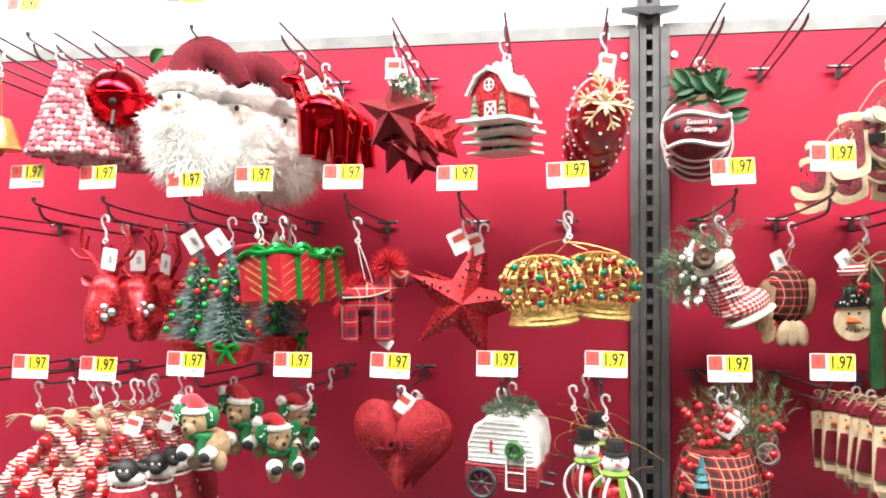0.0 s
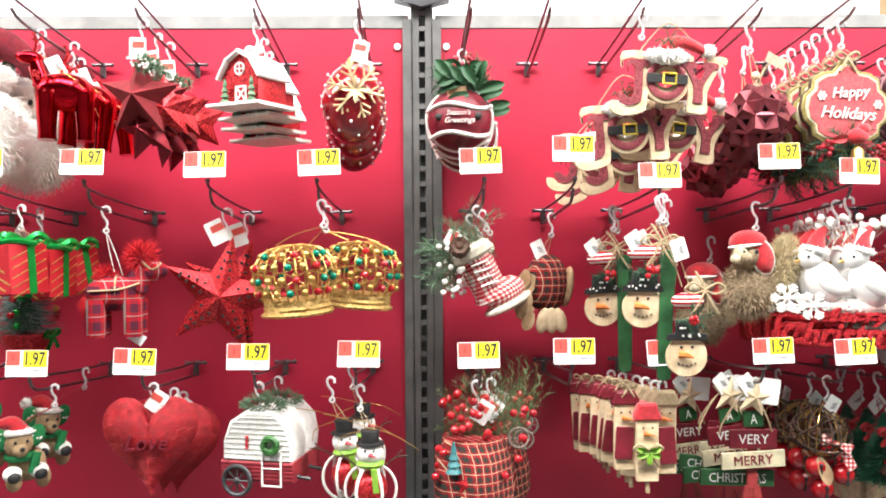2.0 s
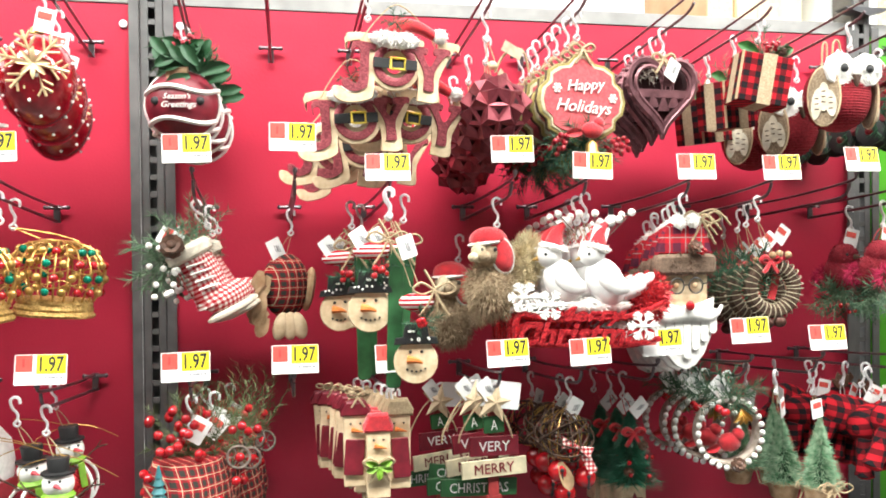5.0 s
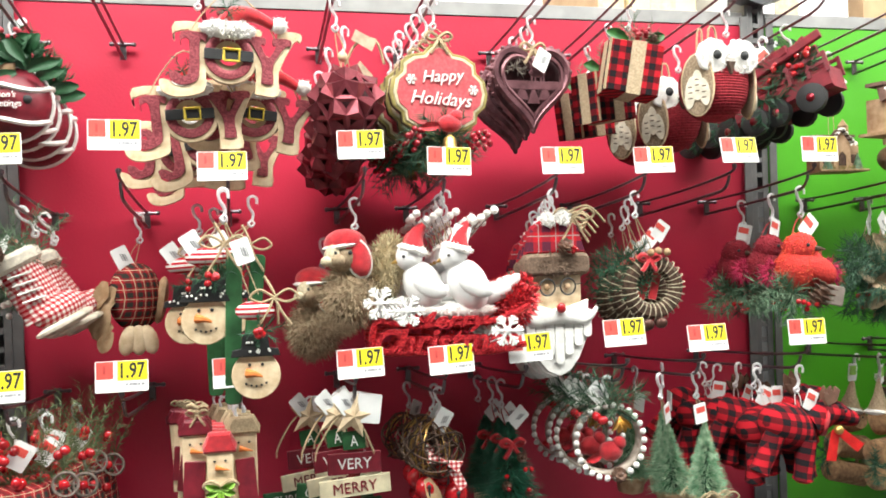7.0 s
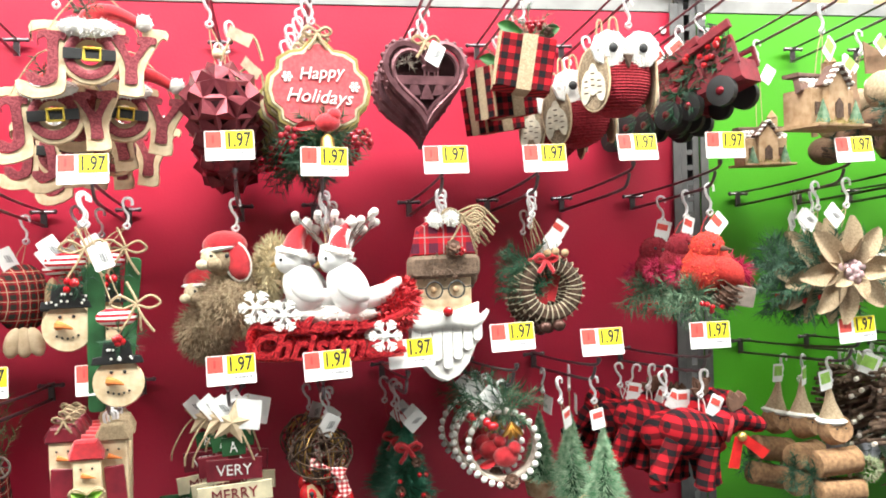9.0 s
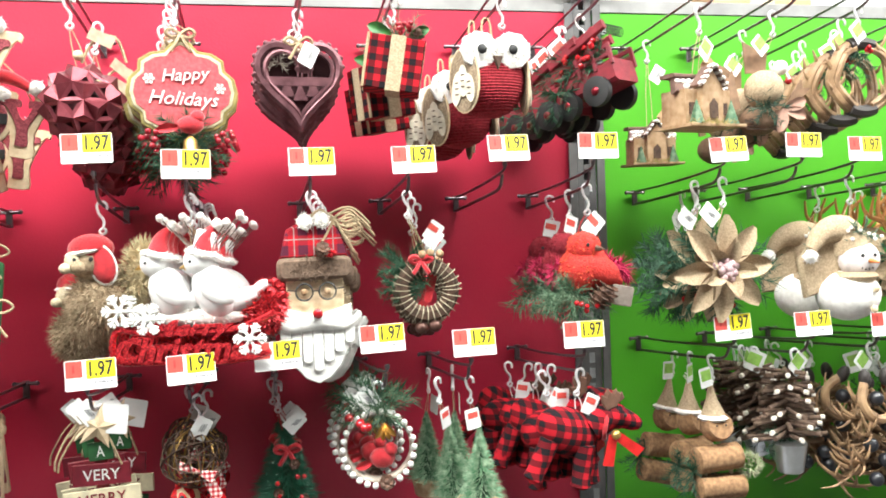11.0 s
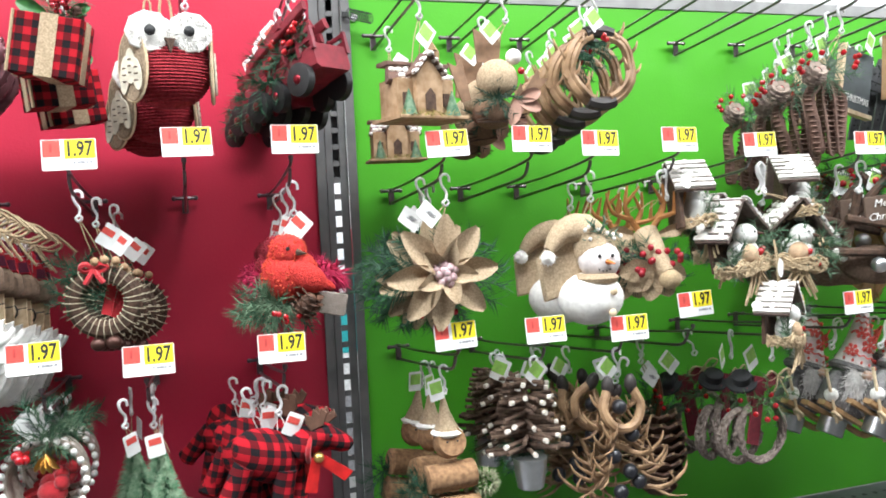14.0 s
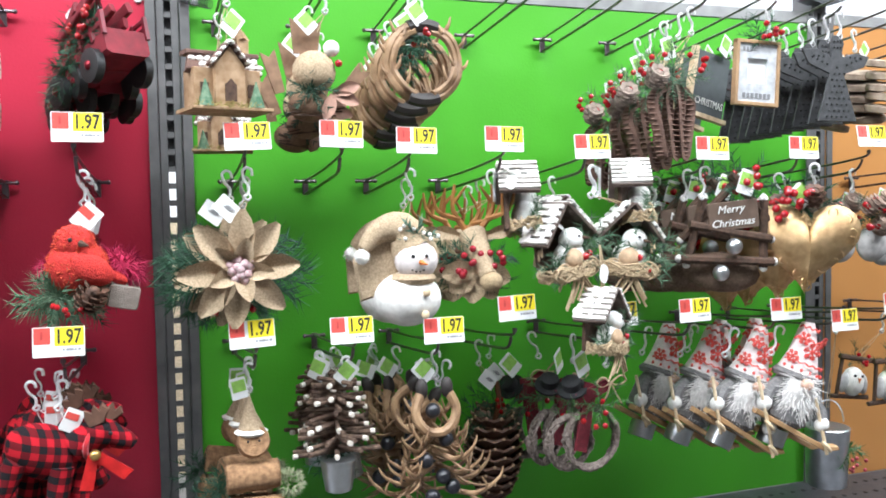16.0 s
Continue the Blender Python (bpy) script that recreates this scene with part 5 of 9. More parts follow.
def joy_sign(x, y, z, lean):
    e = orn("joy_sign", "cream and burgundy wooden word sign with a red hat and belt", "sign", x, y, z, 4, "wooden word signs", lean)
    J = [(-1.5, 0), (-1.5, 0.9), (-0.5, 0.9), (-0.5, -3.2), (-1.1, -3.9), (-1.9, -3.4), (-2.9, -3.4), (-2.6, -4.6), (-1.2, -5.1), (0.3, -4.6), (0.9, -3.4), (0.9, 0.9), (1.6, 0.9), (1.6, 2.0), (-1.5, 2.0)]
    Y = [(-0.6, -3.6), (1.0, -3.6), (1.0, -1.0), (2.6, 1.6), (3.2, 1.6), (3.2, 2.6), (0.9, 2.6), (0.9, 1.6), (1.3, 1.6), (0.3, -0.1), (-0.7, 1.6), (-0.2, 1.6), (-0.2, 2.6), (-2.6, 2.6), (-2.6, 1.6), (-2.0, 1.6), (-0.6, -1.0)]

    def grow(o, k):
        cx, cz = sum(p[0] for p in o) / len(o), sum(p[1] for p in o) / len(o)
        return [(cx + (p[0] - cx) * k + (0.5 if p[0] > cx else -0.5), cz + (p[1] - cz) * k + (0.42 if p[1] > cz else -0.42)) for p in o]

    def soften(o):
        p = smooth([(x, 0, z) for x, z in o + o[:1]], 3)[:-1]
        return [(v.x, v.z) for v in p]

    def turned(o):
        a = sum(o[i - 1][0] * o[i][1] - o[i][0] * o[i - 1][1] for i in range(len(o)))
        return o if a > 0 else o[::-1]

    for nm, o, px, pz in (("letter_j", J, -4.2, 0.6), ("letter_y", Y, 4.4, 0.2)):
        bk = part(nm, put(slab(turned(soften(grow(o, 1.14))), 0.5, 0.06), px, 0.2, pz), CREAM_WOOD, e, "cream wooden letter")
        part("face", put(slab(turned(soften([(p[0] * 0.9, p[1] * 0.9) for p in o])), 0.3, 0.05), px, -0.1, pz), WINE_GLITTER, bk, "burgundy painted face")
    circ = lambda r, k: [(r * math.cos(2 * math.pi * i / 28), k * r * math.sin(2 * math.pi * i / 28)) for i in range(28)]
    o = part("letter_o", put(ring(2.35, 1.2, 30, 8, 2.35), 0, 0.2, 0, s=(1, 0.28, 1)), CREAM_WOOD, e, "cream wooden letter")
    part("face", put(ring(2.35, 0.58, 30, 8, 2.35), 0, -0.12, 0, s=(1, 0.3, 1)), WINE_GLITTER, o, "burgundy painted face")
    part("belt", put(box(5.8, 0.2, 1.3, 0.05), 0, -0.45, 0), NAVY_BLACK, e)
    part("buckle", put(tube([(-0.9, 0, -0.7), (0.9, 0, -0.7), (0.9, 0, 0.7), (-0.9, 0, 0.7), (-0.9, 0, -0.7)], 0.2, 4), 0.3, -0.62, 0), mat("yellow_gilt", (0.72, 0.55, 0.08), 0.35, 0.5), e)
    part("hat", tube(smooth([(-0.4, 0, 3.0), (0.2, 0, 4.8), (2.6, 0, 5.2), (5.2, 0, 4.2)], 4), 1.35, 10, 0.6), SANTA_RED, e)
    part("hat_brim", join(put(ball(3.4, 1.2, 1.15, 12, 8), -0.2, -0.3, 3.1), put(fuzz(R, 3.5, 1.4, 1.25, 320, 0.6, 0.2), -0.2, -0.3, 3.1)), SNOW, e)
    part("pompom", join(put(ball(1.0), 5.9, 0, 4.2), put(fuzz(R, 1, 1, 1, 90, 0.5, 0.18), 5.9, 0, 4.2)), SNOW, e)
    part("sprig", join(spray(R, 6, 2.0, 0.4, 1.0, 14, 0.12, -0.4, 5.0, -1.6)), PINE, e)
    part("cord_loop", join(tube(smooth([(-4.6, 0, 2.4), (-3, 0, 5), (0, 0, 7.8), (3.6, 0, 5.4), (5.4, 0, 2.6)], 4), 0.1, 5)), JUTE, e)
    return e


def joy_stack():
    e = joy_sign(0.746, 1.05, 1.693, 3)
    hanger(e, ROW_A, 7.4)
    for k, (x, y, z, l) in enumerate(((0.700, 1.075, 1.630, -4), (0.772, 1.095, 1.634, 7), (0.716, 1.14, 1.606, -10), (0.684, 1.17, 1.598, 6), (0.742, 1.20, 1.602, 5), (0.700, 1.24, 1.592, -6))):
        c = copy_thing(e, pose(x, y, z, 0, l, 4 - 3 * k))
        for ob in [o for o in c.children if o.name.startswith(("plastic_hook", "cord."))]:
            bpy.data.objects.remove(ob)


def facet_ball():
    e = orn("facet_ball", "burgundy pierced metal faceted ball", "bauble", 0.883, 1.090, 1.646, 10, "faceted metal balls")
    bm = bmesh.new()
    bmesh.ops.create_icosphere(bm, subdivisions=2, radius=3.9)
    vs = [tuple(v.co) for v in bm.verts]
    fs = []
    for f in bm.faces:
        c = f.calc_center_median()
        k = [v.index for v in f.verts]
        if f.index % 2:
            a = [c + (v.co - c) * 0.42 for v in f.verts]
            n = len(vs)
            vs += [tuple(p * 0.96) for p in a]
            fs += [(k[i], k[(i + 1) % 3], n + (i + 1) % 3, n + i) for i in range(3)]
        else:
            vs.append(tuple(c * 1.24))
            n = len(vs) - 1
            fs += [(k[i], k[(i + 1) % 3], n) for i in range(3)]
    bm.free()
    part("shell", (vs, fs), mat("wine_lacquered_tin", (0.24, 0.05, 0.065), 0.3, 0.55, (0.15, 0.025, 0.035), 60, 0.1), e, shade=False)
    part("inner_ball", ball(3.0), mat("dark_wine", (0.05, 0.006, 0.01), 0.6), e)
    part("wood_bead", put(ball(0.55), -0.3, 0, 5.2), CREAM_WOOD, e)
    part("twine", join(tube(smooth([(0, 0, 4.4), (1.2, -0.2, 6.6), (3.4, -0.3, 7.2), (4.4, -0.2, 4.6)], 4), 0.16, 5)), JUTE, e)
    part("label_card", put(slab(rect(2.6, 1.3), 0.06), 2.0, -0.6, 7.0, 0, 25), mat("tan_card", (0.55, 0.42, 0.3), 0.8), e)
    hanger(e, ROW_A, 4.4)
    stack(e, 4, 0.06, 0.0, 20, -0.012)


def holiday_plaque():
    e = orn("holiday_plaque", "red plaque with white lettering, gold edge, red bird and pine", "sign", 0.996, 1.075, 1.658, 6, "lettered plaques hung in a row")
    quarter = [(5.3, 0), (5.0, 1.4), (4.1, 2.2), (4.0, 3.2), (2.9, 3.9), (1.6, 4.1), (0.8, 5.0), (0, 5.3)]
    o = quarter + [(-x, z) for x, z in quarter[-2::-1]] + [(-x, -z * 0.95) for x, z in quarter[1:]] + [(x, -z * 0.95) for x, z in quarter[-2:0:-1]]
    part("back_board", put(slab([(x * 1.1, z * 1.1) for x, z in o], 0.7, 0.1), 0, 0.4, 0), TWIG, e)
    part("gold_edge", put(slab([(x * 1.1, z * 1.1) for x, z in o], 0.3, 0.1), 0, -0.05, 0), OLIVE, e)
    part("edge", put(slab([(x * 1.02, z * 1.02) for x, z in o], 0.3, 0.1), 0, -0.22, 0), mat("cream_edge", (0.62, 0.55, 0.36), 0.6), e)
    part("face_board", put(slab([(x * 0.95, z * 0.95) for x, z in o], 0.2, 0.05), 0, -0.38, 0), PLAQUE_PINK, e, "speckled red board")
    letters("lettering", "Happy", 5.0, WHITE_PAINT, e, 0.4, -0.58, 1.7, 0.15, None, -4, 0.3)
    letters("lettering", "Holidays", 7.2, WHITE_PAINT, e, 0.1, -0.58, -0.9, 0.15, None, 3, 0.3)
    for sx, sz in ((-3.4, 1.4), (3.9, 0.4)):
        part("snowflake", put(snowflake(0.6, 0.06), sx, -0.58, sz), WHITE_PAINT, e)
    part("bird", join(put(ball(1.4, 0.9, 1.0, 12, 8), 0.6, -1.6, -3.6), put(ball(0.8, 0.7, 0.75, 10, 7), 1.3, -1.7, -2.8), put(petal(2.4, 1.0), -0.6, -1.5, -3.8, 0, -100, 0)), SANTA_RED, e, "small red bird")
    part("pine", join(spray(R, 12, 4.8, -0.6, 1.9, 26, 0.13, 0, -4.8, -0.6)), PINE, e)
    scatter("berry", berries(R, 9, 1.2, 0.34, -3.4, -1.2, -5.0) + berries(R, 9, 1.2, 0.34, 4.0, -1.2, -5.2), mat("wine_berry", (0.28, 0.01, 0.02), 0.25), e)
    part("bell", put(lathe([(0.2, 0.8), (0.7, 0.3), (0.8, -0.6), (1.0, -0.8)], 12), 0.5, -1.6, -5.6), GOLD, e)
    part("twine_bow", join(bow(1.5, 0.2, 0, -0.4, 6.2)), JUTE, e)
    hanger(e, ROW_A, 5.8, spread=1.5)
    stack(e, 7, 0.026, -0.004, 3, -0.002)


def tin_heart():
    e = orn("tin_heart", "wine-tinted tin heart with scalloped edge and cut-out scene", "heart", 1.137, 1.130, 1.676, 6, "cut-out tin hearts")
    h = [(x, 0, z) for x, z in heart(10.2, 10.0, 40)]
    part("frame", join(tube(h + [h[0]], 0.55, 6), tube([(x * 0.82, -0.3, z * 0.82) for x, _, z in h + [h[0]]], 0.3, 5)), HEART_METAL, e, "rounded heart frame")
    part("scallop", balls([(p.x, 0, p.z) for p in smooth([(x * 1.08, 0, z * 1.08) for x, _, z in h + [h[0]]], 1)], 0.36, 8, 5), HEART_METAL, e)
    part("back_plate", put(slab(heart(9.6, 9.4, 36), 0.2, 0.05), 0, 1.2, 0), mat("dark_wine_tin", (0.06, 0.018, 0.022), 0.5, 0.5), e)
    part("band", put(box(8.4, 0.2, 1.1, 0.05), 0, -0.4, 0.4), HEART_METAL, e)
    part("deer_cutout", join(put(ball(1.2, 0.15, 0.6, 10, 6), 0.6, -0.4, 2.0), *[put(box(0.2, 0.15, 1.2), x, -0.4, 1.2) for x in (-0.2, 0.3, 1.1, 1.5)], put(box(0.4, 0.15, 1.2), 1.7, -0.4, 2.8, 0, 25)), HEART_METAL, e)
    part("tree_cutout", join(*[put(slab([(-0.9, 0), (0.9, 0), (0, 2.2)], 0.15), x, -0.4, -1.9 + 0.3 * abs(x)) for x in (-1.6, 0, 1.6)]), HEART_METAL, e)
    part("sprig", join(spray(R, 5, 1.6, 0, 0.9, 12, 0.12, -2.4, 2.6, -0.2)), GREY_TWIG, e)
    part("bow", bow(1.7, 0.22, 0, -0.4, 5.2), JUTE, e)
    hanger(e, ROW_A, 5.0, tag="plain", tag_side=1, drop=2.0)
    stack(e, 4, 0.035, 0.0, 6, -0.002)


def plaid_gift(x, y, z, turn, lean):
    e = orn("plaid_gift", "buffalo-check gift box with burlap ribbon and greenery", "gift box", x, y, z, turn, "buffalo-check gifts", lean)
    part("box", box(7.6, 5.6, 7.2, 0.2), BUFFALO, e)
    part("ribbon", join(put(box(2.0, 0.12, 7.4), 0.2, -2.86, 0), put(box(2.0, 5.8, 0.12), 0.2, 0, 3.66), put(box(2.0, 5.8, 0.12), 0.2, 0, -3.66), put(box(0.12, 1.8, 7.4), -3.86, 0, 0), put(box(0.12, 1.8, 7.4), 3.86, 0, 0)), BURLAP, e, "burlap ribbon")
    part("edge_cord", tube([(-3.85, -2.85, -3.6), (-3.85, -2.85, 3.6)], 0.2, 6), JUTE, e)
    part("pine", join(spray(R, 7, 3.0, 1.8, 1.6, 24, 0.12, 0.4, 4.2)), FROST_PINE, e)
    part("leaf", join(put(petal(3.4, 1.8), -1.0, -0.8, 4.0, 0, -75, 0), put(petal(2.8, 1.5), 1.6, -0.6, 4.2, 0, 60, 0)), LEAF, e)
    scatter("berry", berries(R, 10, 1.0, 0.36, 0.6, -0.6, 5.2), mat("wine_berry", (0.28, 0.01, 0.02)), e)
    part("pinecone", put(cone_shape(R, 1.1, 2.2, 4, 6), 2.6, -0.6, 4.6, 30), CONE_BROWN, e)
    return e


def owl(x, y, z):
    e = orn("owl_ornament", "red knit owl with white fluffy eyes and patterned wings", "owl", x, y, z, 4, "knitted owls")
    part("body", ball(4.6, 3.4, 4.7, 18, 12), KNIT_RED, e, "red knitted body")
    for k in range(24):
        zz = 3.9 - k * 0.34
        r = math.sqrt(max(0.04, 1 - (zz / 4.7) ** 2))
        part("knit_band", tube([(4.66 * r * math.cos(a), 3.46 * r * math.sin(a), zz) for a in [2 * math.pi * i / 20 for i in range(21)]], 0.14, 4), KNIT_RED, e)
    for s, wa, wx, wy in ((-1, -46, -3.8, -2.1), (1, 84, 4.5, -0.8)):
        ey = part("eye_disc", join(put(slab([(2.3 * math.cos(2 * math.pi * i / 18) * (1 + 0.07 * (i % 2)), 2.1 * math.sin(2 * math.pi * i / 18) * (1 + 0.07 * (i % 2))) for i in range(18)], 0.5, 0.1), s * 2.1, -3.0, 3.2), put(fuzz(R, 2.3, 0.5, 2.1, 200, 0.6, 0.2), s * 2.1, -3.1, 3.2)), SNOW, e, "white fluffy eye patch")
        part("pupil", put(ball(0.6, 0.35, 0.6, 10, 7), s * 2.0, -3.75, 3.2), NAVY_BLACK, ey)
        wing = part("wing", put(put(slab([(1.9 * math.cos(2 * math.pi * i / 22), 3.8 * math.sin(2 * math.pi * i / 22) - 0.5) for i in range(22)], 0.5, 0.12), 0, 0, 0, 0, 0, wa), wx, wy, 0.2), mat("herringbone_tan", (0.36, 0.27, 0.18), 0.9, 0, (0.20, 0.14, 0.09), 500, 0.8), e, "patterned fabric wing")
        for k in range(3):
            f = part("feather", put(put(slab([(0.68 * math.cos(2 * math.pi * i / 14), (2.1 - 0.16 * k) * math.sin(2 * math.pi * i / 14)) for i in range(14)], 0.16, 0.04), (k - 1) * 0.85, -0.36 - 0.06 * k, -0.6 - 0.9 * abs(k - 1), 0, (k - 1) * -7, 0), wx, wy, 0.2, 0, 0, wa), mat("cream_felt", (0.72, 0.65, 0.52), 0.9), wing)
            part("stitch", put(put(join(*[put(box(0.5, 0.05, 0.14), 0, 0, 0.7 * j) for j in (-1, 0, 1)]), (k - 1) * 0.85, -0.48 - 0.06 * k, -0.6 - 0.9 * abs(k - 1)), wx, wy, 0.2, 0, 0, wa), TWIG, f)
        part("wing_edge", put(put(tube([(1.95 * math.cos(2 * math.pi * i / 22), 0, 3.85 * math.sin(2 * math.pi * i / 22) - 0.5) for i in range(23)], 0.16, 5), 0, 0, 0, 0, 0, wa), wx, wy, 0.2), CREAM_WOOD, wing)
    part("beak", put(slab([(0, -1.1), (0.6, 0.5), (-0.6, 0.5)], 0.7, 0.1), 0, -3.6, 1.9), TWIG, e)
    part("loop", join(tube(smooth([(-0.7, 0, 4.4), (-0.5, 0, 7.4), (0.4, 0, 7.4), (0.7, 0, 4.4)], 3), 0.16, 5), tube(smooth([(-2.4, 0, 3.8), (-2.2, 0, 7), (-1.6, 0, 7), (-1.6, 0, 4.0)], 3), 0.14, 5)), JUTE, e)
    hanger(e, ROW_A, 7.0, tag=None)
    return e


def red_truck():
    e = orn("red_truck", "dark red wooden truck carrying greenery", "toy truck", 1.528, 1.130, 1.667, -58, "dark red trucks", -16)
    part("body", join(put(box(12.0, 4.6, 2.6, 0.4), 0, 0, 0), put(box(3.8, 4.2, 3.0, 0.6), -0.6, 0, 2.4), put(box(3.6, 4.0, 1.8, 0.6), -4.0, 0, 1.0)), mat("dark_red_plank", (0.22, 0.01, 0.022), 0.65, 0, (0.14, 0.006, 0.014), 60, 0.4), e)
    part("bed_rail", join(*[put(box(4.8, 0.3, 0.5, 0.08), 3.6, s * 2.3, 1.8 + k * 0.9) for s in (-1, 1) for k in range(2)], *[put(box(0.4, 0.4, 2.4), 1.6 + k * 2.2, s * 2.3, 1.8) for s in (-1, 1) for k in range(3)]), BURGUNDY, e)
    for wx in (-3.6, 3.4):
        for wy in (-2.6, 2.6):
            w = part("wheel", put(lathe([(1.2, 0.5), (1.7, 0.4), (1.7, -0.4), (1.2, -0.5)], 16), wx, wy, -1.7, 90), NAVY_BLACK, e)
            part("hub", put(ball(0.5, 0.3, 0.5, 8, 6), wx, wy + (-0.5 if wy < 0 else 0.5), -1.7), DEEP_RED, w)
    part("tree_load", join(spray(R, 10, 3.6, 0.6, 1.9, 34, 0.17, 1.6, 2.4, -1.6), spray(R, 6, 2.8, -1.2, 1.8, 26, 0.17, -2.0, 0.4, -2.4)), PINE, e)
    scatter("berry", berries(R, 8, 2.2, 0.35, 2.8, -2.0, 2.6), BERRY, e)
    for k in range(5):
        part("plank", put(box(R.uniform(8, 11), 0.6, 1.1, 0.12), R.uniform(-1, 2.4), -2.4 + k * 1.2, R.uniform(2.6, 5.6), R.uniform(-20, 20), R.uniform(-26, 10), R.uniform(-14, 14)), mat("dark_red_plank", (0.22, 0.01, 0.022), 0.65, 0, (0.14, 0.006, 0.014), 60, 0.4), e)
    hanger(e, ROW_A, 5.0, tag="red", tag_side=-1)
    stack(e, 4, 0.045, -0.006, 16, -0.004)


sized(1.1, greeting_bell)
sized(0.94, joy_stack)
sized(1.12, facet_ball)
sized(1.1, holiday_plaque)
sized(1.04, tin_heart)
SIZE[0] = 0.92
e = plaid_gift(1.252, 1.075, 1.690, -10, 10)
hanger(e, ROW_A, 4.0, tag=None)
e = plaid_gift(1.246, 1.145, 1.668, 20, -6)
hanger(e, ROW_A, 4.0, tag="plain")
stack(e, 2, 0.08, 0.006, 10, -0.004)
SIZE[0] = 1.0
e = sized(1.04, owl, 1.374, 1.075, 1.672)
copy_thing(e, pose(1.356, 1.165, 1.642, 0, -3, 4))
copy_thing(e, pose(1.346, 1.245, 1.632, 0, 4, 6))
sized(1.2, red_truck)


# ---- second red bay, middle row ----
def boot():
    e = orn("gingham_boots", "red gingham fabric boots with snowy pine and a cone", "ornament", 0.508, 1.145, 1.436, 8, "gingham boots", -28)
    b = join(put(lathe([(2.3, 3.2), (2.4, 0), (2.3, -2.6), (2.5, -3.6)], 14), 0, 0, 0), put(ball(3.0, 2.2, 1.8, 14, 9), 1.4, -0.8, -3.6))
    part("boot", b, GINGHAM, e)
    part("sole", put(ball(3.4, 2.5, 0.7, 14, 7), 1.2, -0.8, -5.2), mat("cream_sole", (0.62, 0.55, 0.45), 0.8), e)
    part("cuff", join(put(lathe([(2.5, 0.9), (3.0, 0.4), (3.0, -0.5), (2.5, -0.9)], 14), 0, 0, 3.2), put(fuzz(R, 3.0, 3.0, 0.9, 160, 0.5, 0.2), 0, 0, 3.2)), mat("cream_knit", (0.70, 0.63, 0.52), 0.95, 0, None, 200, 0.8), e)
    part("lace", join(*[put(tube([(-1.2, -2.4, 1.8 - k), (1.2, -2.6, 1.4 - k)], 0.14, 5)) for k in range(4)]), WHITE_PAINT, e)
    part("pine", join(spray(R, 10, 5.2, 0.4, 2.0, 36, 0.13, -2.6, 3.6, -0.6)), FROST_PINE, e)
    part("leaf_tip", put(spray(R, 6, 4.6, 2.2, 1.5, 26, 0.12, 1.0, 4.6), 0, 0, 0), FROST_PINE, e)
    part("pinecone", put(cone_shape(R, 1.4, 2.8, 5, 7), -1.4, -2.6, 4.6, 70), CONE_BROWN, e)
    scatter("snow_berry", [(-3.8 + R.uniform(-2.4, 2.4), -1.8, 3.0 + R.uniform(-3, 3), 0.38) for _ in range(14)], SNOW, e)
    hanger(e, ROW_B, 5.0, tag="red", tag_side=-1)
    stack(e, 3, 0.05, 0.002, 8)


def plaid_owl():
    e = orn("tartan_pinecone_owl", "tartan-bodied owl with wooden petal wings and feet", "owl", 0.610, 1.235, 1.416, 10, "")
    part("body", put(ball(3.4, 2.8, 4.6, 16, 10), 0.4, 0, 0), GREEN_TARTAN, e)
    for k in range(9):
        part("petal", put(petal(2.9, 1.9, 0.3), -2.6 + R.uniform(-1.2, 0.5), -1.6 - 0.15 * k, 2.2 - k * 0.8, 0, -150 + R.uniform(-35, 35), -20), KRAFT, e)
    for s in (-1, 0, 1):
        part("toe", put(ball(1.1, 0.5, 2.0, 10, 7), 0.6 + s * 1.3, -1.8, -5.6, 0, s * -16), CREAM_WOOD, e)
    part("side_wing", put(ball(0.9, 1.6, 3.2, 10, 7), 3.6, -0.4, -0.6, 0, 10), KRAFT, e)
    hanger(e, ROW_B, 4.6, tag="plain", tag_side=-1)


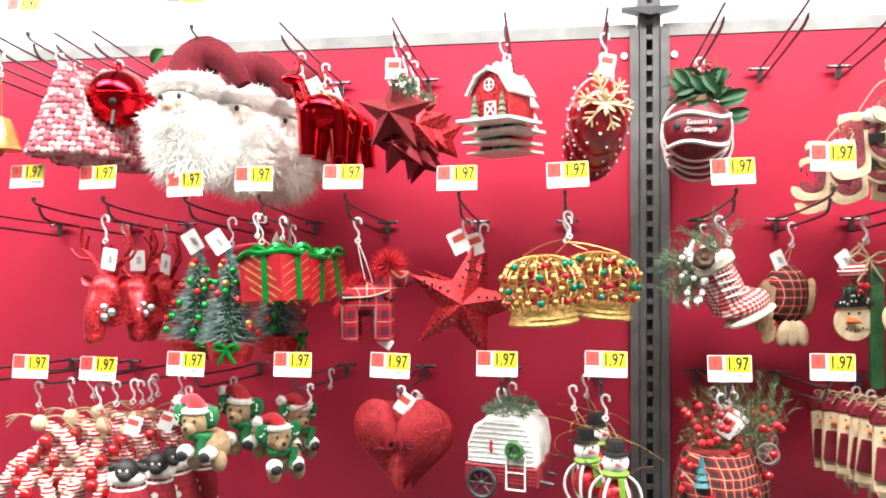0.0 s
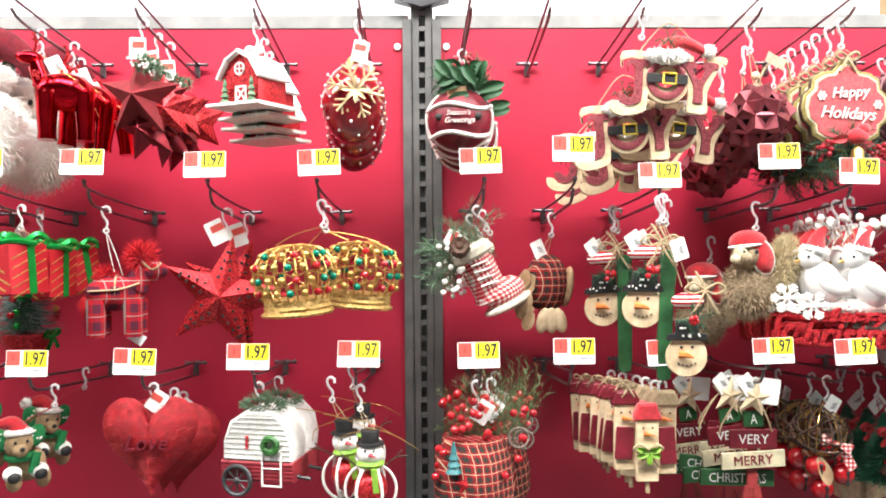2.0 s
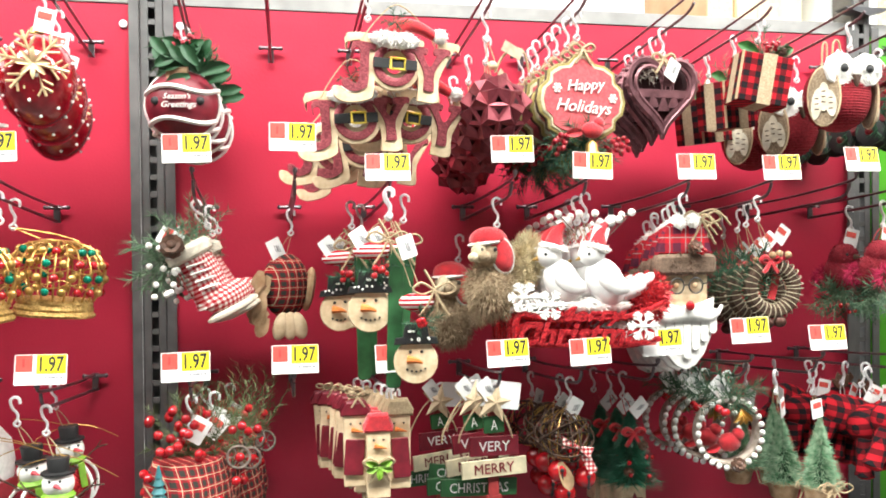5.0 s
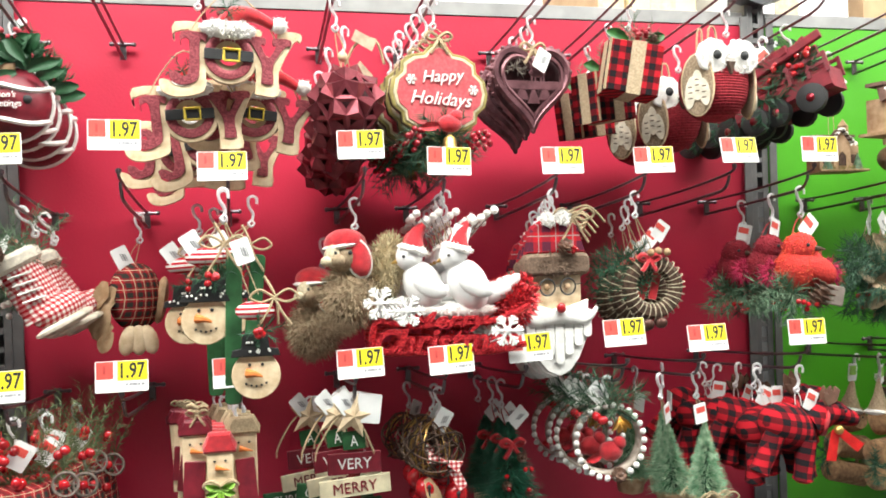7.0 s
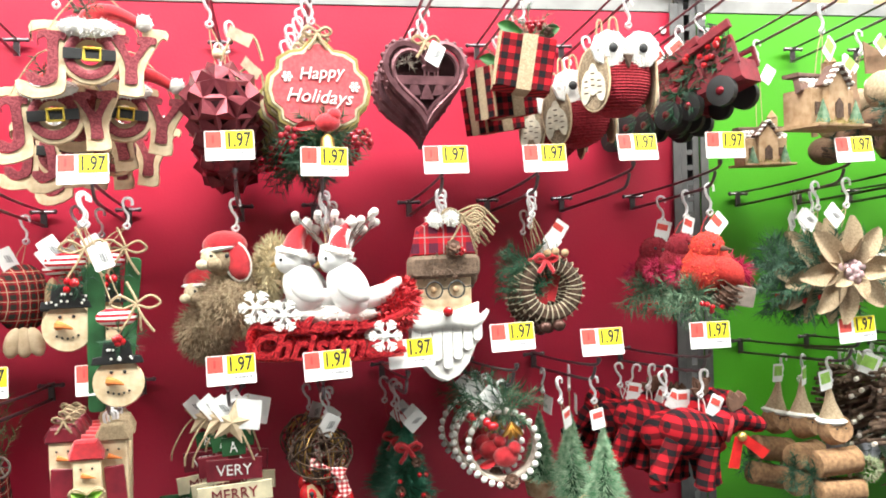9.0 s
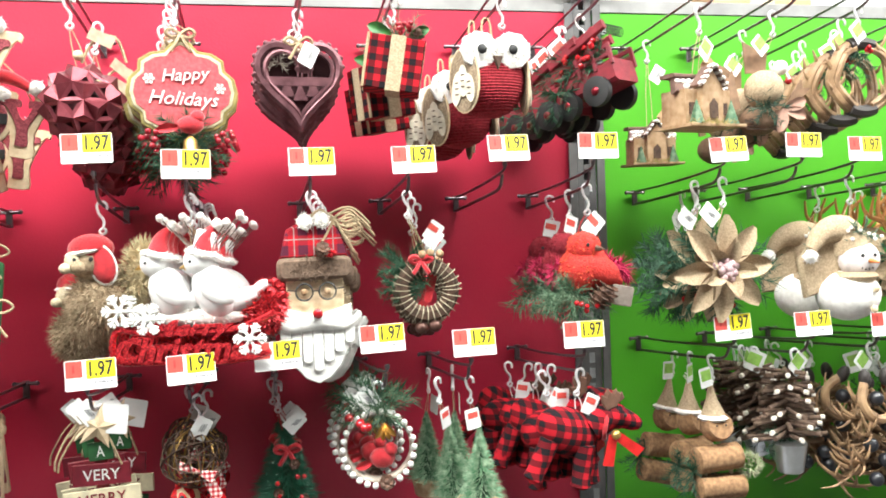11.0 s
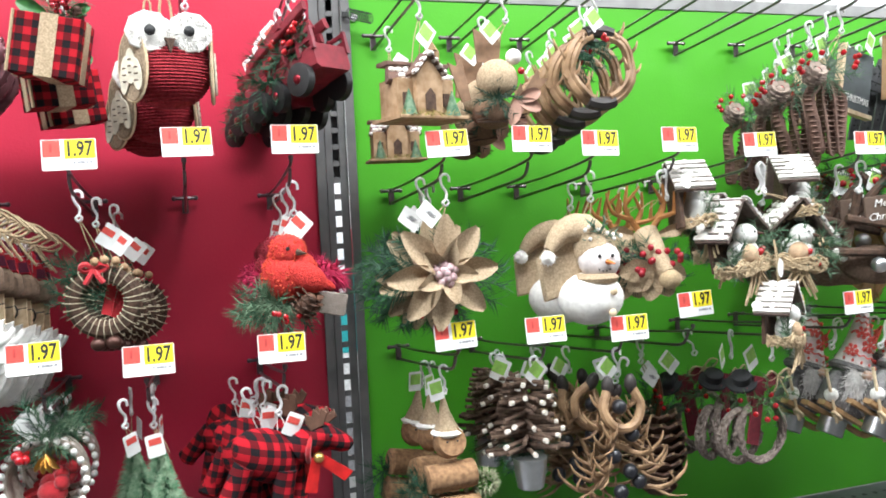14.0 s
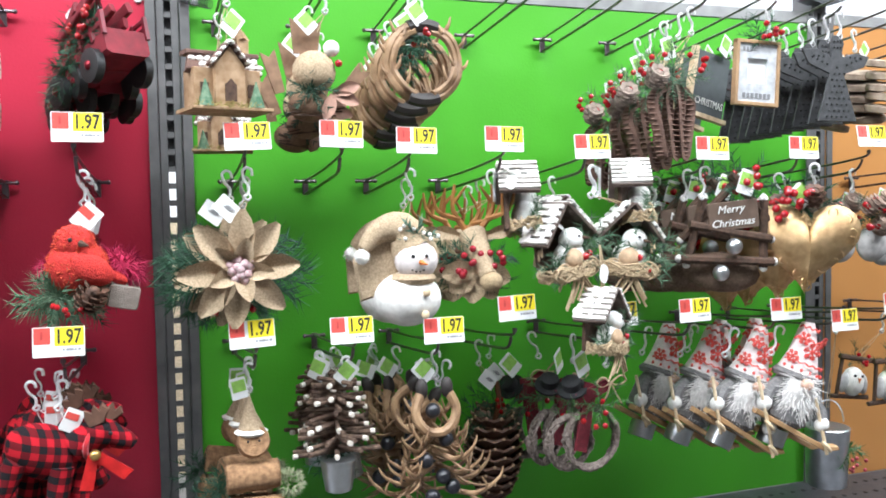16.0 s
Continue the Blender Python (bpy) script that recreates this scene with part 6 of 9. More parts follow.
def snow_slice(x, y, z, plank=True):
    e = orn("snowman_slice", "wooden snowman face with a hat on a green plank" if plank else "wooden snowman face with a spotted black hat", "snowman", x, y, z, 0, "wooden snowman faces")
    circ = lambda r, k=1.0: [(r * math.cos(2 * math.pi * i / 22), k * r * math.sin(2 * math.pi * i / 22)) for i in range(22)]
    if plank:
        part("plank", put(slab(rect(1.8, 17, 0.5), 0.5, 0.08), 3.0, -0.4, -1.6, 0, 2), GREEN_WOOD, e, "dark green painted plank")
    part("face", put(slab(circ(2.7), 0.5, 0.1), 0, -0.1, -0.6), CREAM_WOOD, e, "round pale wooden face")
    part("hat", join(put(slab([(-2.7, 0), (2.7, 0), (2.5, 0.8), (1.6, 0.9), (1.3, 2.6), (-1.3, 2.6), (-1.6, 0.9), (-2.5, 0.8)], 0.6, 0.1), 0, -0.4, 1.5)), NAVY_BLACK, e)
    part("hat_dot", balls([(R.uniform(-2, 2), -0.75, 1.9 + R.uniform(0, 0.5)) for _ in range(7)] + [(R.uniform(-1, 1), -0.75, 3.1) for _ in range(3)], 0.16, 6, 4), SNOW, e)
    part("nose", put(tube(smooth([(-0.2, 0, 0.2), (0.8, -0.5, 0.1), (1.5, -0.6, -0.2)], 3), 0.55, 7, 0.1), -0.8, -0.45, -0.5), ORANGE, e)
    for sx in (-0.7, 0.7):
        part("eye", put(ball(0.2, 0.12, 0.2, 6, 5), sx, -0.4, 0.6), NAVY_BLACK, e)
    part("mouth_dot", balls([(-1.1 + 0.55 * k, -0.4, -1.5 - 0.3 * math.sin(k * 0.8)) for k in range(5)], 0.14, 6, 4), NAVY_BLACK, e)
    part("sprig", spray(R, 6, 2.4, 0.3, 1.3, 20, 0.12, 0.8, 4.2, -0.6), PINE, e)
    scatter("berry", berries(R, 5, 0.8, 0.42, 0.6, -1.0, 4.0), BERRY, e)
    part("pattern_cap", put(ball(2.2, 0.9, 1.1, 12, 7), 0.1, -0.4, 6.6), RED_STRIPE, e)
    part("twine", join(bow(2.6, 0.16, 2.2, -0.8, 8.0), tube(smooth([(2.6, -0.4, 5), (2.4, -0.6, 8), (1.2, 0, 10.4)], 4), 0.16, 5)), JUTE, e)
    hanger(e, ROW_B, 8.8, tag="plain", tag_side=-1, drop=1.4)
    return e


def snow_slices():
    e = snow_slice(0.712, 1.045, 1.40)
    snow_slice(0.765, 1.03, 1.338, False)
    copy_thing(e, pose(0.684, 1.16, 1.39, 0, -3, 6))
    copy_thing(e, pose(0.735, 1.12, 1.40, 0, 4, 0))
    copy_thing(e, pose(0.70, 1.21, 1.388, 0, -2, 8))


def squirrel():
    e = orn("bristle_squirrel", "tan bristle squirrel in a red ear-flap hat", "ornament", 0.884, 1.120, 1.426, 0, "bristle squirrels")
    part("body", join(put(ball(3.2, 2.6, 3.6, 14, 9), 0, 0, -1.4), put(fuzz(R, 3.4, 2.7, 3.8, 1400, 1.5, 0.18, 0.5), 0, 0, -1.4)), FUR, e)
    part("tail", join(put(ball(1.6, 1.2, 3.6, 10, 8), 4.4, 0.4, 1.6, 0, 14), put(fuzz(R, 2.1, 1.6, 4.2, 1100, 1.3, 0.2), 4.4, 0.4, 1.6, 0, 14)), mat("pale_bristle", (0.66, 0.55, 0.34), 0.95), e, "pale bristle tail")
    part("head", join(put(ball(2.0, 1.9, 1.9, 12, 8), -0.9, -1.0, 3.2), put(ball(0.9, 0.9, 0.8, 10, 7), -1.6, -2.5, 2.8)), FUR, e)
    part("face_patch", join(put(ball(1.0, 0.8, 1.3, 10, 7), -2.1, -2.2, 3.3), put(ball(0.7, 0.7, 0.6, 8, 6), -2.9, -2.6, 2.7)), mat("cream_muzzle", (0.68, 0.58, 0.40), 0.95, 0, None, 300, 0.8), e)
    part("hat", join(put(ball(2.5, 2.2, 1.7, 12, 8), -0.5, -0.6, 4.7), put(ball(1.4, 0.8, 2.2, 10, 7), 0.9, -2.0, 2.9, 0, -14)), SANTA_RED, e, "red felt hat with ear flaps")
    part("hat_trim", join(put(ball(2.4, 2.2, 0.45, 12, 6), -0.9, -0.9, 4.4, 0, -8), put(ring(1.9, 0.22, 20, 5), 0.85, -2.0, 2.9, 0, -14, s=(0.72, 1, 1.15))), SNOW, e)
    for sx in (-0.2, -1.9):
        part("eye", put(ball(0.26, 0.2, 0.26, 7, 5), sx, -2.8, 3.6), NAVY_BLACK, e)
    part("paw", join(put(fuzz(R, 0.8, 0.8, 1.6, 160, 0.7, 0.13), -1.6, -2.2, -0.6, 0, 25), put(fuzz(R, 0.8, 0.8, 1.6, 160, 0.7, 0.13), 1.4, -2.2, -0.8, 0, -25)), FUR, e)
    hanger(e, ROW_B, 5.6, tag=None)
    stack(e, 2, 0.09, -0.035, 12, -0.04)


def white_doves():
    e = orn("dove_sleigh", "two white birds in red hats on glittered red script with snowflakes", "ornament", 1.004, 1.070, 1.426, -14, "white bird ornaments")
    glaze = mat("white_glazed_resin", (0.76, 0.75, 0.74), 0.35, 0, (0.70, 0.69, 0.68), 60, 0.1)
    for bx, by, k in ((-3.4, 0.2, 0.96), (1.9, -0.3, 1.0)):
        b = part("bird", put(join(put(ball(2.35, 1.9, 3.3, 18, 12), 0, 0, -0.5, 0, -24), put(ball(1.7, 1.5, 1.7, 14, 9), -1.7, -0.1, 3.1), put(ball(2.9, 0.8, 1.15, 14, 8), 3.0, 0.1, -1.5, 0, -22), put(ball(1.5, 0.6, 0.7, 10, 7), 5.0, 0.1, -0.4, 0, -42)), bx, by, 0, s=k), glaze, e, "smooth white bird")
        part("wing", put(ball(2.2, 0.5, 1.25, 14, 8), bx + 0.8, by - 1.75 * k, -0.5, 0, 28), glaze, b)
        part("beak", tube([(bx - 3.0, by - 0.2, 2.6), (bx - 3.8, by - 0.3, 2.3)], 0.4, 6, 0.05), GOLD, b)
        part("eye", put(ball(0.2, 0.15, 0.2, 6, 5), bx - 2.2, by - 1.5 * k, 3.1), NAVY_BLACK, b)
        part("hat", put(tube(smooth([(0, 0, 0), (0.5, 0, 2.0), (1.6, 0, 3.3)], 3), 1.5, 10, 0.3), bx - 1.2, by, 3.7), SANTA_RED, b)
        part("hat_brim", join(put(ball(1.85, 1.7, 0.65, 12, 8), bx - 1.2, by - 0.1, 3.9, 0, 14), put(fuzz(R, 1.85, 1.7, 0.65, 160, 0.4, 0.2, inner=0.95), bx - 1.2, by - 0.1, 3.9, 0, 14)), SNOW, b)
        part("pompom", join(put(ball(0.62), bx + 0.6, by, 7.2), put(fuzz(R, 0.6, 0.6, 0.6, 60, 0.35, 0.15), bx + 0.6, by, 7.2)), SNOW, b)
    part("snow_mound", join(put(ball(5.4, 1.3, 1.1, 14, 8), 0.2, 0, -3.4), put(fuzz(R, 5.4, 1.4, 1.0, 260, 0.5, 0.2), 0.2, -0.1, -3.4)), SNOW, e)
    letters("script", "Merry", 9.4, RED_GLITTER, e, -0.4, -2.0, -4.6, 0.5, 2.4, 0, 0.3, 0.03)
    letters("script", "Christmas", 16.6, RED_GLITTER, e, -0.8, -2.1, -6.7, 0.5, 2.9, 0, 0.3, 0.03)
    part("script_rail", join(tube(smooth([(-9.6, -1.8, -6.6), (-8.8, -1.8, -4.4), (-5, -1.8, -5.0), (0, -1.8, -4.8), (5, -1.8, -4.6), (9.0, -1.6, -3.0)], 4), 0.4, 6), tube(smooth([(-9.4, -1.8, -6.4), (-9.0, -1.8, -8.0), (-4, -1.8, -8.2), (4, -1.8, -8.3), (8.4, -1.8, -7.4)], 4), 0.36, 6)), RED_GLITTER, e)
    for fx, fz, fr in ((-8.4, -2.2, 2.0), (-5.2, -3.2, 1.9), (6.2, -5.8, 1.9)):
        part("snowflake", put(join(snowflake(fr, 0.2), ball(0.5, 0.3, 0.5, 8, 6)), fx, -2.3, fz), WHITE_PAINT, e)
    part("red_tree", put(join(ball(2.0, 0.7, 2.6), fuzz(R, 2.7, 1.0, 3.5, 560, 0.9, 0.32)), 7.4, 0.2, -2.6, 0, 20), RED_GLITTER, e)
    for _ in range(5):
        tip = (R.uniform(-5, 6), -0.4, 6.4 + R.uniform(-1.2, 2.0))
        part("stem", tube([(0.4, 0, 3.2), tip], 0.08, 4), GREY_TWIG, e)
        part("white_bud", put(ball(0.5, 0.5, 0.5, 8, 6), *tip), SNOW, e)
    hanger(e, ROW_B, 4.6, tag="plain", tag_side=1)
    stack(e, 6, 0.036, 0.004, 3)


def wood_santa():
    e = orn("wood_santa", "wooden bearded face with glasses, fur band and tartan hat", "ornament", 1.142, 1.080, 1.411, 4, "wooden bearded faces")
    part("face", put(slab(rect(6.4, 6.0, 0.4), 0.6, 0.08), 0, 0.1, -0.6), CREAM_WOOD, e, "pale plank face")
    part("beard_back", put(slab([(-4.0, 0.6), (-3.6, -4.0), (-2.6, -6.2), (-1.4, -7.6), (0, -8.2), (1.4, -7.6), (2.6, -6.2), (3.6, -4.0), (4.0, 0.6), (0, -0.6)], 0.7, 0.1), 0, -0.2, -2.0), WHITE_PAINT, e, "white wooden beard")
    part("beard_strip", join(*[put(slab(rect(1.15, 5.6 - abs(k) * 0.8, 0.5), 0.3, 0.08), k * 1.2, -0.7, -6.0 + abs(k) * 0.6) for k in range(-3, 4)]), WHITE_PAINT, e)
    part("moustache", join(*[put(tube(smooth([(0, 0, 0.1), (s * 1.6, -0.1, -0.2), (s * 3.0, 0, -0.5), (s * 4.2, 0.1, 0.0), (s * 4.9, 0.2, 0.9)], 4), 0.95, 10, 0.22), 0, -0.9, -3.2, s=(1, 0.5, 1)) for s in (1, -1)]), WHITE_PAINT, e)
    part("nose", put(ball(0.6, 0.5, 0.6, 10, 7), 0, -1.5, -2.2), BERRY, e)
    part("glasses", join(put(ring(0.95, 0.1, 18, 5), -1.3, -0.7, 0.2), put(ring(0.95, 0.1, 18, 5), 1.3, -0.7, 0.2), tube([(-3.2, -0.6, 0.5), (-2.2, -0.7, 0.4)], 0.09, 4), tube([(3.2, -0.6, 0.5), (2.2, -0.7, 0.4)], 0.09, 4), tube([(-0.35, -0.7, 0.3), (0.35, -0.7, 0.3)], 0.09, 4)), NAVY_BLACK, e)
    for sx in (-1.3, 1.3):
        part("eye", put(ball(0.4, 0.2, 0.4, 8, 6), sx, -0.5, 0.2), KRAFT, e)
    part("fur_band", join(put(slab(rect(8.4, 2.6, 0.8), 1.6, 0.4), 0, -0.2, 2.8), put(fuzz(R, 4.3, 0.9, 1.4, 420, 0.7, 0.16), 0, -0.3, 2.8)), BROWN_FUR, e, "brown plush band")
    part("hat", put(slab([(-3.8, 0), (3.8, 0), (3.0, 3.2), (1.2, 4.2), (-1.2, 4.2), (-3.0, 3.2)], 1.2, 0.3), 0, 0, 4.0), TARTAN, e, "tartan hat")
    part("pinecone", put(cone_shape(R, 0.9, 1.8, 4, 6), 0.8, -1.2, 4.8, 60), CONE_BROWN, e)
    scatter("berry", berries(R, 5, 0.8, 0.3, 1.6, -0.8, 4.6), BERRY, e)
    part("pompom", join(put(fuzz(R, 0.9, 0.9, 0.9, 160, 0.5, 0.2, inner=0.9), -0.9, -0.3, 8.0), put(fuzz(R, 0.9, 0.9, 0.9, 160, 0.5, 0.2, inner=0.9), 0.9, -0.5, 8.2), put(ball(0.9), -0.9, -0.3, 8.0), put(ball(0.9), 0.9, -0.5, 8.2)), SNOW, e)
    part("twine", join(bow(2.6, 0.16, 2.4, -0.4, 8.4), tube(smooth([(1, 0, 8.4), (4.2, -0.2, 9.6), (6.6, -0.2, 7.6)], 4), 0.16, 5)), JUTE, e)
    hanger(e, ROW_B, 8.4)
    stack(e, 7, 0.03, 0.005, 2, -0.003)


def twig_wreath():
    e = orn("twig_wreath", "small bound twig wreath with a red bow and greenery", "wreath", 1.288, 1.100, 1.405, -6, "bound twig wreaths")
    part("ring", join(ring(3.5, 0.95, 32, 8), ring(3.4, 1.1, 20, 6)), TWIG, e)
    for a in range(0, 360, 13):
        part("binding", put(put(put(ring(1.3, 0.075, 12, 4), 0, 0, 0, 90), 3.5, 0, 0), 0, 0, 0, 0, a, 0), mat("straw_binding", (0.46, 0.40, 0.28), 0.85), e, "pale straw binding")
    part("bow", join(put(bow(1.5, 0.35, -0.8, -1.2, 4.2), 0, 0, 0)), SANTA_RED, e)
    part("pine", join(spray(R, 9, 4.2, 0.6, 1.7, 34, 0.14, -2.6, 3.4), spray(R, 7, 3.4, 0.4, 1.5, 26, 0.13, -3.4, 0.6)), PINE, e)
    part("hanging_ribbon", put(box(1.2, 0.2, 4.6, 0.05), 0.6, 0.4, 0.6, 0, 14), SANTA_RED, e)
    part("brown_bell", put(ball(0.95, 0.9, 0.85, 12, 8), 0.9, -0.6, -4.9), mat("brown_bell_metal", (0.09, 0.04, 0.03), 0.4, 0.5), e)
    part("brown_bell", put(ball(0.95, 0.9, 0.85, 12, 8), -0.9, -0.4, -5.1), mat("brown_bell_metal", (0.09, 0.04, 0.03)), e)
    part("bud", balls([(-0.6, -1.4, 5.0), (0.5, -1.4, 5.2), (1.8, -1.4, 5.0)], 0.55, 8, 6), KRAFT, e)
    hanger(e, ROW_B, 4.6, tag="red", tag_side=1)
    stack(e, 4, 0.05, 0.008, 10, -0.004)


def red_bird(x, y, z, turn, felt, yarn, plume, words):
    e = orn("red_bird", words, "bird", x, y, z, turn, "red birds on pine")
    part("body", join(put(ball(3.0, 2.4, 2.9, 16, 10), 0, -0.6, 0.6), put(ball(2.0, 1.8, 1.9, 12, 8), -0.2, -1.0, 3.0), put(ball(2.4, 0.9, 1.5, 12, 8), 1.4, -2.4, 0.4, 0, 30), put(ball(1.4, 0.6, 0.6, 10, 6), 3.6, -0.4, -0.6, 0, 30)), felt, e, "red beaded body")
    part("bead", join(fuzz(R, 3.05, 2.45, 2.95, 420, 0.22, 0.3, inner=0.98), put(fuzz(R, 2.05, 1.85, 1.95, 240, 0.25, 0.25, inner=0.98), -0.2, -0.4, 2.4)), yarn, e).location = (0, -0.006, 0.006)
    part("beak", tube([(0.6, -2.7, 3.0), (1.4, -3.5, 2.8)], 0.4, 6, 0.05), TWIG, e)
    part("eye", put(ball(0.22, 0.2, 0.22, 6, 5), -0.4, -2.75, 3.4), NAVY_BLACK, e)
    part("feather", join(put(fuzz(R, 2.6, 1.0, 1.2, 360, 1.6, 0.24, 0.5), 3.9, 0.9, 0.4, 0, 25), put(ball(2.4, 0.9, 1.2, 10, 7), 3.9, 0.9, 0.4, 0, 25), put(fuzz(R, 1.6, 1.0, 1.2, 200, 1.2, 0.22, 0.5), -2.4, 1.2, 0.2, 0, -20)), plume, e, "fluffy feathers")
    part("pine", join(spray(R, 12, 4.0, -0.6, 2.0, 36, 0.14, -1.8, -2.4, -1.6)), FROST_PINE, e)
    part("dark_pine", join(spray(R, 8, 4.2, -0.6, 1.8, 28, 0.15, 0, -2.6, 0.8)), PINE, e)
    part("pinecone", put(cone_shape(R, 1.6, 3.2, 5, 7), 1.2, -2.4, -2.6, 20, 30), CONE_BROWN, e)
    part("bark", put(slab(rect(3.0, 2.4, 0.3), 0.5, 0.1), 4.4, -0.6, -2.8, 0, 12), mat("grey_bark", (0.34, 0.28, 0.24), 0.9, 0, None, 90, 0.7), e)
    scatter("berry", berries(R, 6, 2.4, 0.32, 0.2, -2.4, -4.2), BERRY, e)
    hanger(e, ROW_B, 5.0, tag="red", tag_side=1, cord=SANTA_RED)
    return e


sized(1.07, boot)
plaid_owl()
snow_slices()
sized(1.08, squirrel)
sized(1.04, white_doves)
sized(1.1, wood_santa)
sized(0.95, twig_wreath)
ORANGE_FELT = mat("red_beaded_felt", (0.60, 0.035, 0.025), 0.8, 0, (0.42, 0.015, 0.012), 300, 1.0, 500)
ORANGE_YARN = mat("orange_red_yarn", (0.62, 0.07, 0.03), 0.9)
CRIMSON_FELT = mat("crimson_felt", (0.24, 0.008, 0.02), 0.9, 0, (0.15, 0.004, 0.012), 260, 0.9, 500)
sized(1.15, red_bird, 1.500, 1.085, 1.417, 0, ORANGE_FELT, ORANGE_YARN, PINK, "orange-red beaded bird with pink feathers on frosted pine")
e = sized(1.1, red_bird, 1.494, 1.15, 1.418, 14, CRIMSON_FELT, CRIMSON_FELT, PINK, "dark crimson bird with pink feathers on frosted pine")
copy_thing(e, pose(1.502, 1.23, 1.412, 0, -4, -16))


# ---- second red bay, bottom row ----
def berry_sack():
    e = orn("tartan_sack", "tartan fabric sack filled with berries, pine and trinkets", "ornament", 0.493, 1.100, 1.191, 0, "tartan sacks")
    part("sack", lathe([(3.6, 2.2), (4.6, 0), (5.2, -4), (4.6, -7.4), (3.0, -8.2)], 16, 0.12, R), GREEN_TARTAN, e)
    part("pine", join(spray(R, 9, 5.4, 3.2, 1.7, 30, 0.13, 0, 2.4), spray(R, 5, 4.0, 6.5, 1.4, 26, 0.12, 4.2, 2.0)), mat("olive_sprig", (0.10, 0.13, 0.05), 0.7), e)
    scatter("berry", [(R.uniform(-4.8, 6.0), -2.6 + R.uniform(-1.4, 1), R.uniform(-2, 7), 0.52) for _ in range(30)], BERRY, e)
    part("teal_tree", put(join(*[put(lathe([(0.1, 1.2), (1.0 - 0.2 * k, 0)], 9), 0, 0, 0.8 * k) for k in range(4)]), -2.6, -4.2, -1.2), mat("teal_glitter_tree", (0.03, 0.16, 0.18), 0.5), e)
    part("wheel", put(join(ring(1.2, 0.16, 20, 5), *[tube([(0, 0, 0), (1.2 * math.cos(radians(a)), 0, 1.2 * math.sin(radians(a)))], 0.08, 4) for a in range(0, 360, 60)]), 5.4, -1.6, 2.2), GREY_TWIG, e)
    part("burlap_scrap", put(slab([(-2, -1), (2, -1.4), (1.4, 1.4), (-1.6, 1.0)], 0.4, 0.1), -0.6, -5.0, -5.4, -10, 20), BURLAP, e)
    part("tall_sprig", join(sprig(R, (4.6, -0.6, 1), (6.4, -0.8, 10.4), 60, 1.1, 0.12), sprig(R, (2.6, -0.6, 1), (3.4, -0.8, 8.4), 50, 1.1, 0.12)), mat("olive_sprig", (0.10, 0.13, 0.05)), e)
    part("tin_star", put(solid_star(1.3, 0.6, 0.3), -1.2, -4.6, -2.6), RED_GLITTER, e)
    hanger(e, ROW_C, 4.6, tag="red", tag_side=1)
    stack(e, 4, 0.05, 0.012, 12)


def snow_blocks():
    e = orn("snowman_blocks", "three pale wooden block snowmen with fabric hats and scarves", "snowman", 0.722, 1.07, 1.225, 0, "wooden block snowmen")
    for px, pz, h, y, hat, hh in ((-2.7, 0, 9.0, 0.2, BURGUNDY, 1.6), (2.7, -0.4, 9.4, 0.2, JUTE, 1.8), (0, -1.6, 8.4, -0.9, SANTA_RED, 2.0)):
        b = part("block", put(slab(rect(2.9, h, 0.15), 1.0, 0.08), px, y, pz - 0.6), CREAM_WOOD, e, "pale wooden block")
        top = pz - 0.6 + h / 2
        part("hat", put(slab([(-1.8, -0.3), (1.8, -0.3), (1.9, 0.5), (1.2, hh), (-1.2, hh), (-1.9, 0.5)], 1.5, 0.3), px, y, top), hat, b)
        part("nose", tube([(px - 0.5, y - 0.6, top - 1.9), (px + 1.0, y - 0.9, top - 2.2)], 0.34, 7, 0.06), ORANGE, b)
        part("eye", join(put(ball(0.14, 0.1, 0.14, 6, 4), px - 0.6, y - 0.55, top - 1.2), put(ball(0.14, 0.1, 0.14, 6, 4), px + 0.6, y - 0.55, top - 1.2)), NAVY_BLACK, b)
    part("scarf", put(slab(rect(2.4, 4.4, 0.2), 0.3, 0.08), -2.9, -0.5, -1.4, 0, 4), BURGUNDY, e)
    part("scarf", put(slab(rect(2.2, 5.0, 0.2), 0.3, 0.08), 2.9, -0.5, -1.8, 0, -4), BURGUNDY, e)
    part("bow", join(bow(1.9, 0.2, 0, -1.6, -2.0)), JUTE, e)
    part("leaf", join(*[put(petal(1.7, 0.8), 0, -1.7, -2.3, 0, a, 0) for a in (70, 110, -70, -110, 180)]), LIGHT_LEAF, e)
    part("toggle", tube([(0, -0.9, -6.0), (0.1, -0.9, -8.0)], 0.3, 6), JUTE, e)
    part("hat_twine", bow(1.2, 0.15, -2.4, -0.4, 6.2), JUTE, e)
    hanger(e, ROW_C, 5.4)
    stack(e, 6, 0.034, -0.005, 5)


